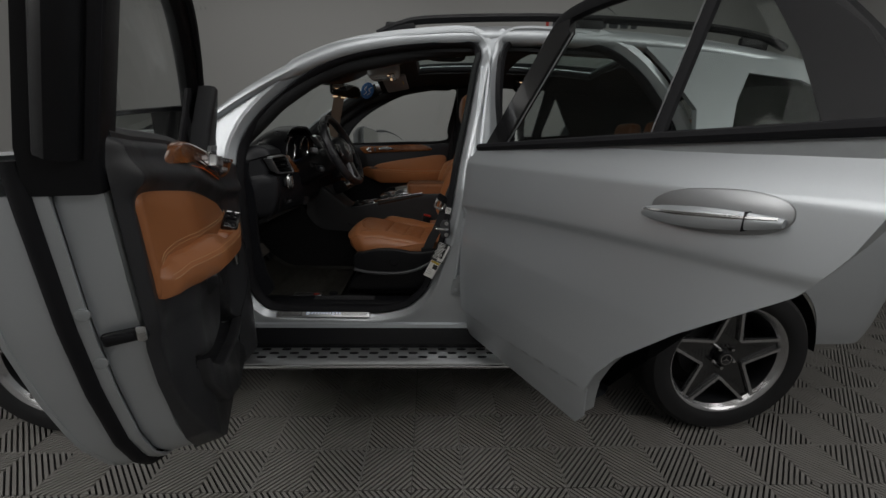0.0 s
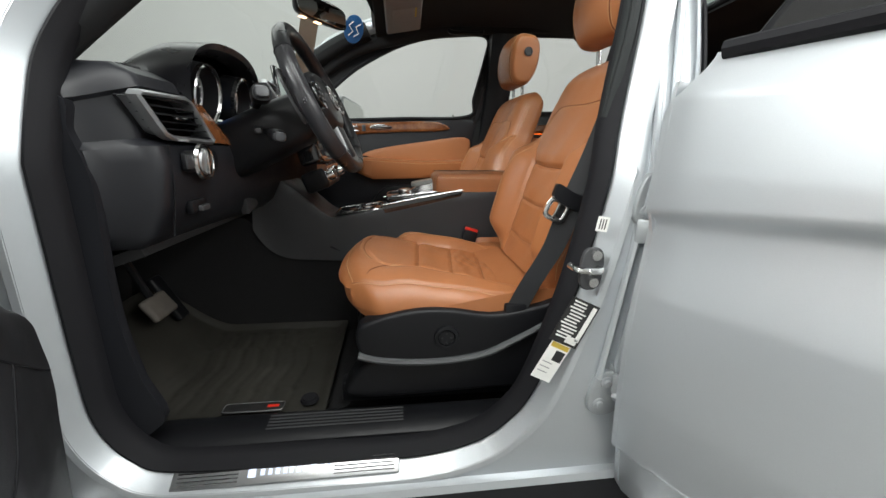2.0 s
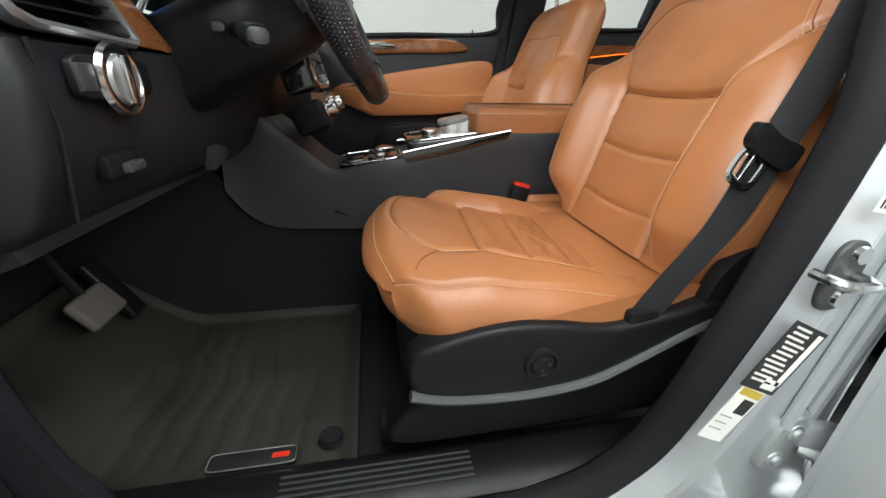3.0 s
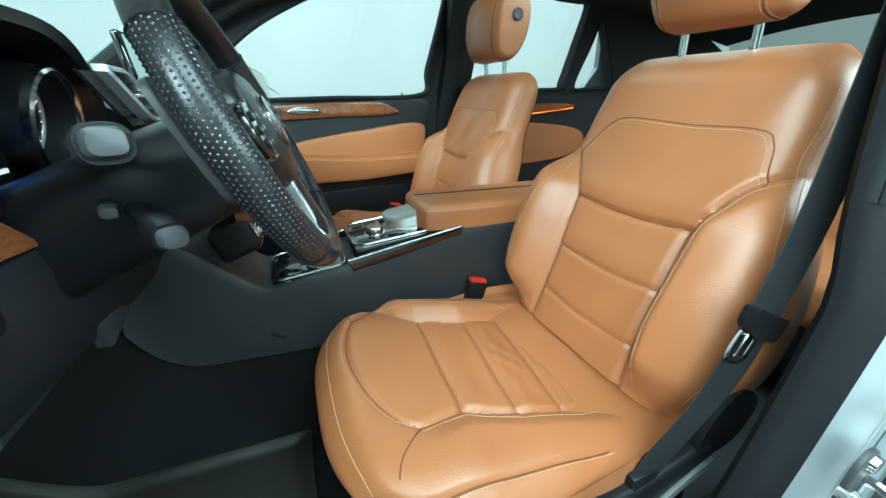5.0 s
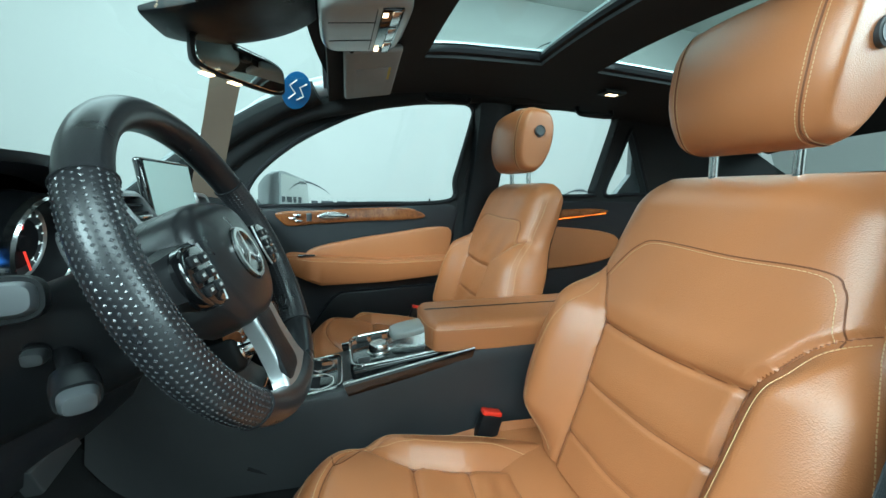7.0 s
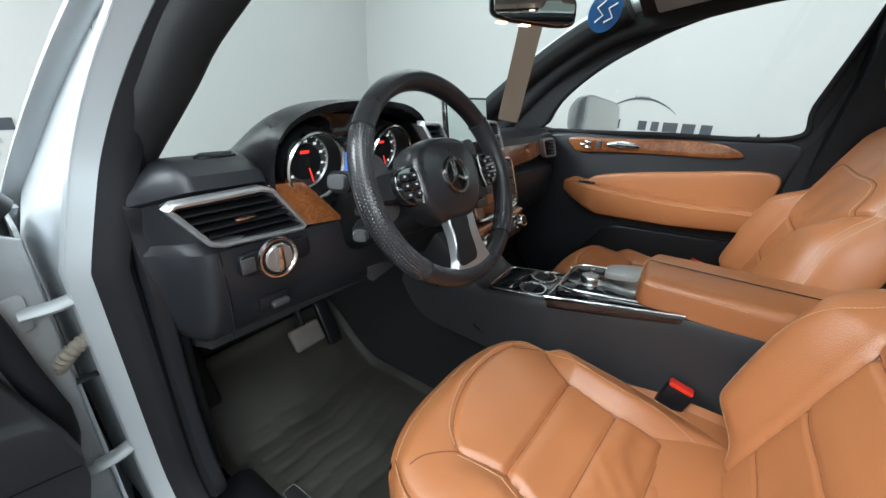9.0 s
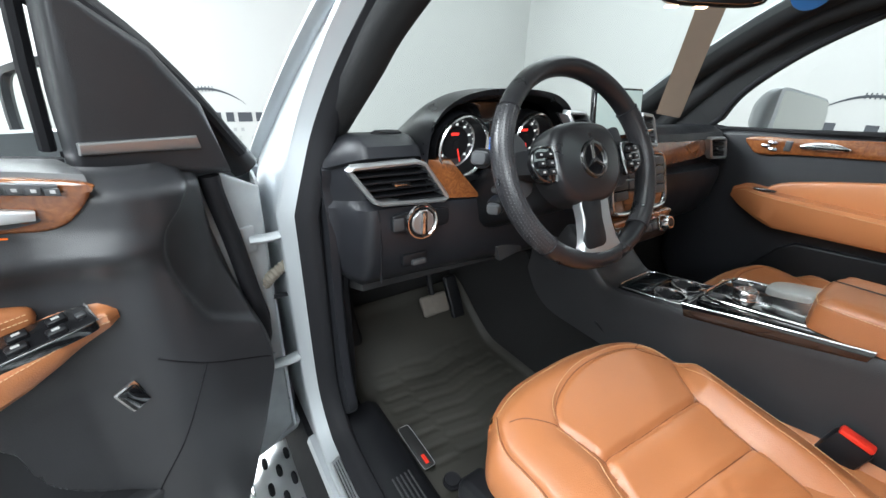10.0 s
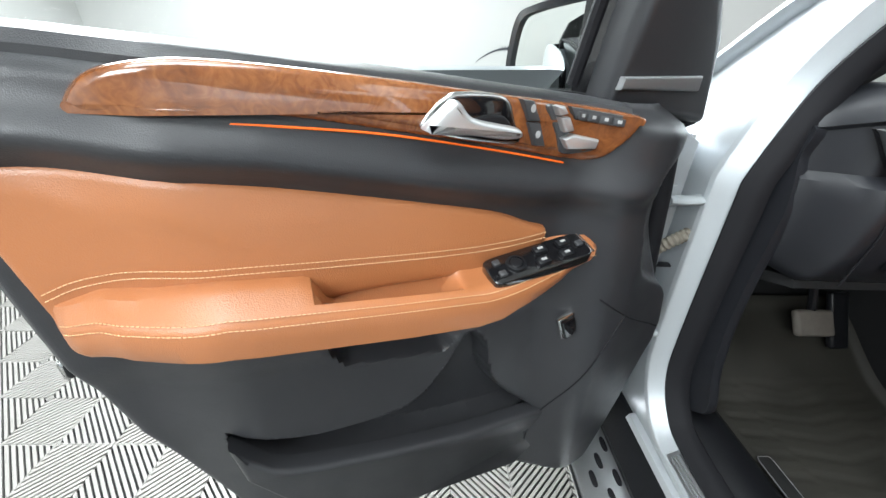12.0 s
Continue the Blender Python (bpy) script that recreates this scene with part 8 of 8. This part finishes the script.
def wall_sign(m):
    """Local x along the wall, y up, z out of it."""
    s = holder("wall_sign", None, m)
    xs = [(-0.62, 0.05, INK_RED), (-0.50, 0.12, INK), (-0.34, 0.11, INK), (-0.19, 0.11, INK), (0.06, 0.09, INK), (0.17, 0.08, INK), (0.30, 0.15, INK), (0.45, 0.13, INK), (0.59, 0.11, INK)]
    for x, w, mt in xs:
        part("name_bar", rbox((0, 0, 0), (w * 0.82, 0.085, 0.003), 0), mt, s, "", Matrix.Translation((x, 0, 0.002)))
    arc = [(-0.30 + 0.62 * t, 0.115 + 0.13 * math.sin(math.pi * t) ** 0.8, 0.002) for t in np.linspace(0.0, 1, 40)]
    part("arc_line", tube(arc, [0.002 + 0.008 * math.sin(math.pi * t) for t in np.linspace(0, 1, 40)], 6, False, 0.3), INK, s)
    for k in range(5):
        part("arc_tick", rbox((0, 0, 0), (0.008, 0.045, 0.003), 0), INK, s, "", Matrix.Translation((-0.045 + 0.027 * k, 0.245, 0.002)))
    for k in range(9):
        part("small_letter_bar", rbox((0, 0, 0), (0.028, 0.032, 0.002), 0), INK_PALE, s, "", Matrix.Translation((-0.26 + 0.065 * k, -0.115, 0.002)))
    for ch, x in zip("#1 VOLUME DEALER", np.linspace(-0.25, 0.65, 16)):
        if ch != " ":
            part("small_letter", letter_mesh(ch, 0.055), INK_PALE, s, "", Matrix.Translation((x, -0.215, 0.002)))
    return tagged(s, "dark grey wall lettering shown as plain bars under an arc", "wall sign", "wall signs")


first_sign = wall_sign(pose(-0.78, Y1 - 0.001, 1.16) @ pose(0, 0, 0, 90, 0, 0))
copy_thing(first_sign, pose(2.6, Y1 - 0.001, 1.16) @ pose(0, 0, 0, 90, 0, 0))
copy_thing(first_sign, pose(X0 + 0.001, -0.62, 1.03) @ pose(0, 0, 0, 90, 0, 90))
copy_thing(first_sign, pose(-3.70, Y1 - 0.001, 3.10) @ pose(0, 0, 0, 90, 0, 0))
copy_thing(first_sign, pose(2.15, Y1 - 0.001, 2.87) @ pose(0, 0, 0, 90, 0, 0))

# ---- ribbed floor tiles: squares of ribs whose slant alternates ----
Q = 0.2035
GX, GY = 0.077, -1.042


def rib_square(slant):
    verts, faces = [], []
    pitch, wide, top, low = 0.0172, 0.0102, 0.0, -0.011
    h = Q / 2 - 0.0012
    n = int(Q * 1.45 / pitch) + 1
    for k in range(-n // 2, n // 2 + 1):
        poly = [(-h, -h), (h, -h), (h, h), (-h, h)]
        for sign, lim in ((1, k * pitch - wide / 2), (-1, -(k * pitch + wide / 2))):
            kept = []
            for m in range(len(poly)):
                p, q = poly[m - 1], poly[m]
                dp, dq = sign * (p[0] + p[1]) / math.sqrt(2) - lim, sign * (q[0] + q[1]) / math.sqrt(2) - lim
                if dp * dq < 0:
                    f = dp / (dp - dq)
                    kept.append((p[0] + (q[0] - p[0]) * f, p[1] + (q[1] - p[1]) * f))
                if dq >= 0:
                    kept.append(q)
            poly = kept
            if not poly:
                break
        if len(poly) >= 3:
            b, c = len(verts), len(poly)
            poly = [(x * slant, y) for x, y in poly]
            verts += [(x, y, top) for x, y in poly] + [(x, y, low) for x, y in poly]
            faces.append(tuple(range(b, b + c)))
            faces += [(b + m, b + (m + 1) % c, b + c + (m + 1) % c, b + c + m) for m in range(c)]
    return verts, faces


def tile_mesh():
    verts, faces = [], []
    for i in (0, 1):
        for j in (0, 1):
            v, f = rib_square(1 if (i + j) % 2 == 0 else -1)
            b = len(verts)
            verts += [(x + (i - 0.5) * Q, y + (j - 0.5) * Q, z) for x, y, z in v]
            faces += [tuple(b + q for q in p) for p in f]
    s = Q - 0.0008
    for x0, x1, y0, y1 in ((-s, s, -s, -s + 0.004), (-s, s, s - 0.004, s), (-s, -s + 0.004, -s, s), (s - 0.004, s, -s, s)):
        b = len(verts)
        verts += [(x0, y0, -0.0015), (x1, y0, -0.0015), (x1, y1, -0.0015), (x0, y1, -0.0015)]
        faces.append((b, b + 1, b + 2, b + 3))
    return verts, faces


tv, tf = tile_mesh()
tile_data = bpy.data.meshes.new("tile")
tile_data.from_pydata(tv, [], tf)
tile_data.materials.append(TILE_GREY)
cells = [(i, j) for i in range(-14, 16) for j in range(-12, 13)]
cells = [(i, j, GX + Q + 2 * Q * i, GY + Q + 2 * Q * j) for i, j in cells]
cells = [c for c in cells if X0 < c[2] < X1 and Y0 < c[3] < Y1]
cells.sort(key=lambda c: math.hypot(max(0, abs(c[2] + 0.3) - 1.6), c[3] + 1.5))
rest_v, rest_f = [], []
for n, (i, j, x, y) in enumerate(cells):
    if n < 290:
        t = new("tile", tile_data)
        t.parent = floor
        t.location = (x, y, 0)
    else:
        b = len(rest_v)
        rest_v += [(x + a, y + c, d) for a, c, d in tv]
        rest_f += [tuple(b + q for q in p) for p in tf]
rest = bpy.data.meshes.new("far_tiles")
rest.from_pydata(rest_v, [], rest_f)
rest.materials.append(TILE_GREY)
far = new("far_tiles", rest)
far.parent = floor
far["kind"] = "stuff"
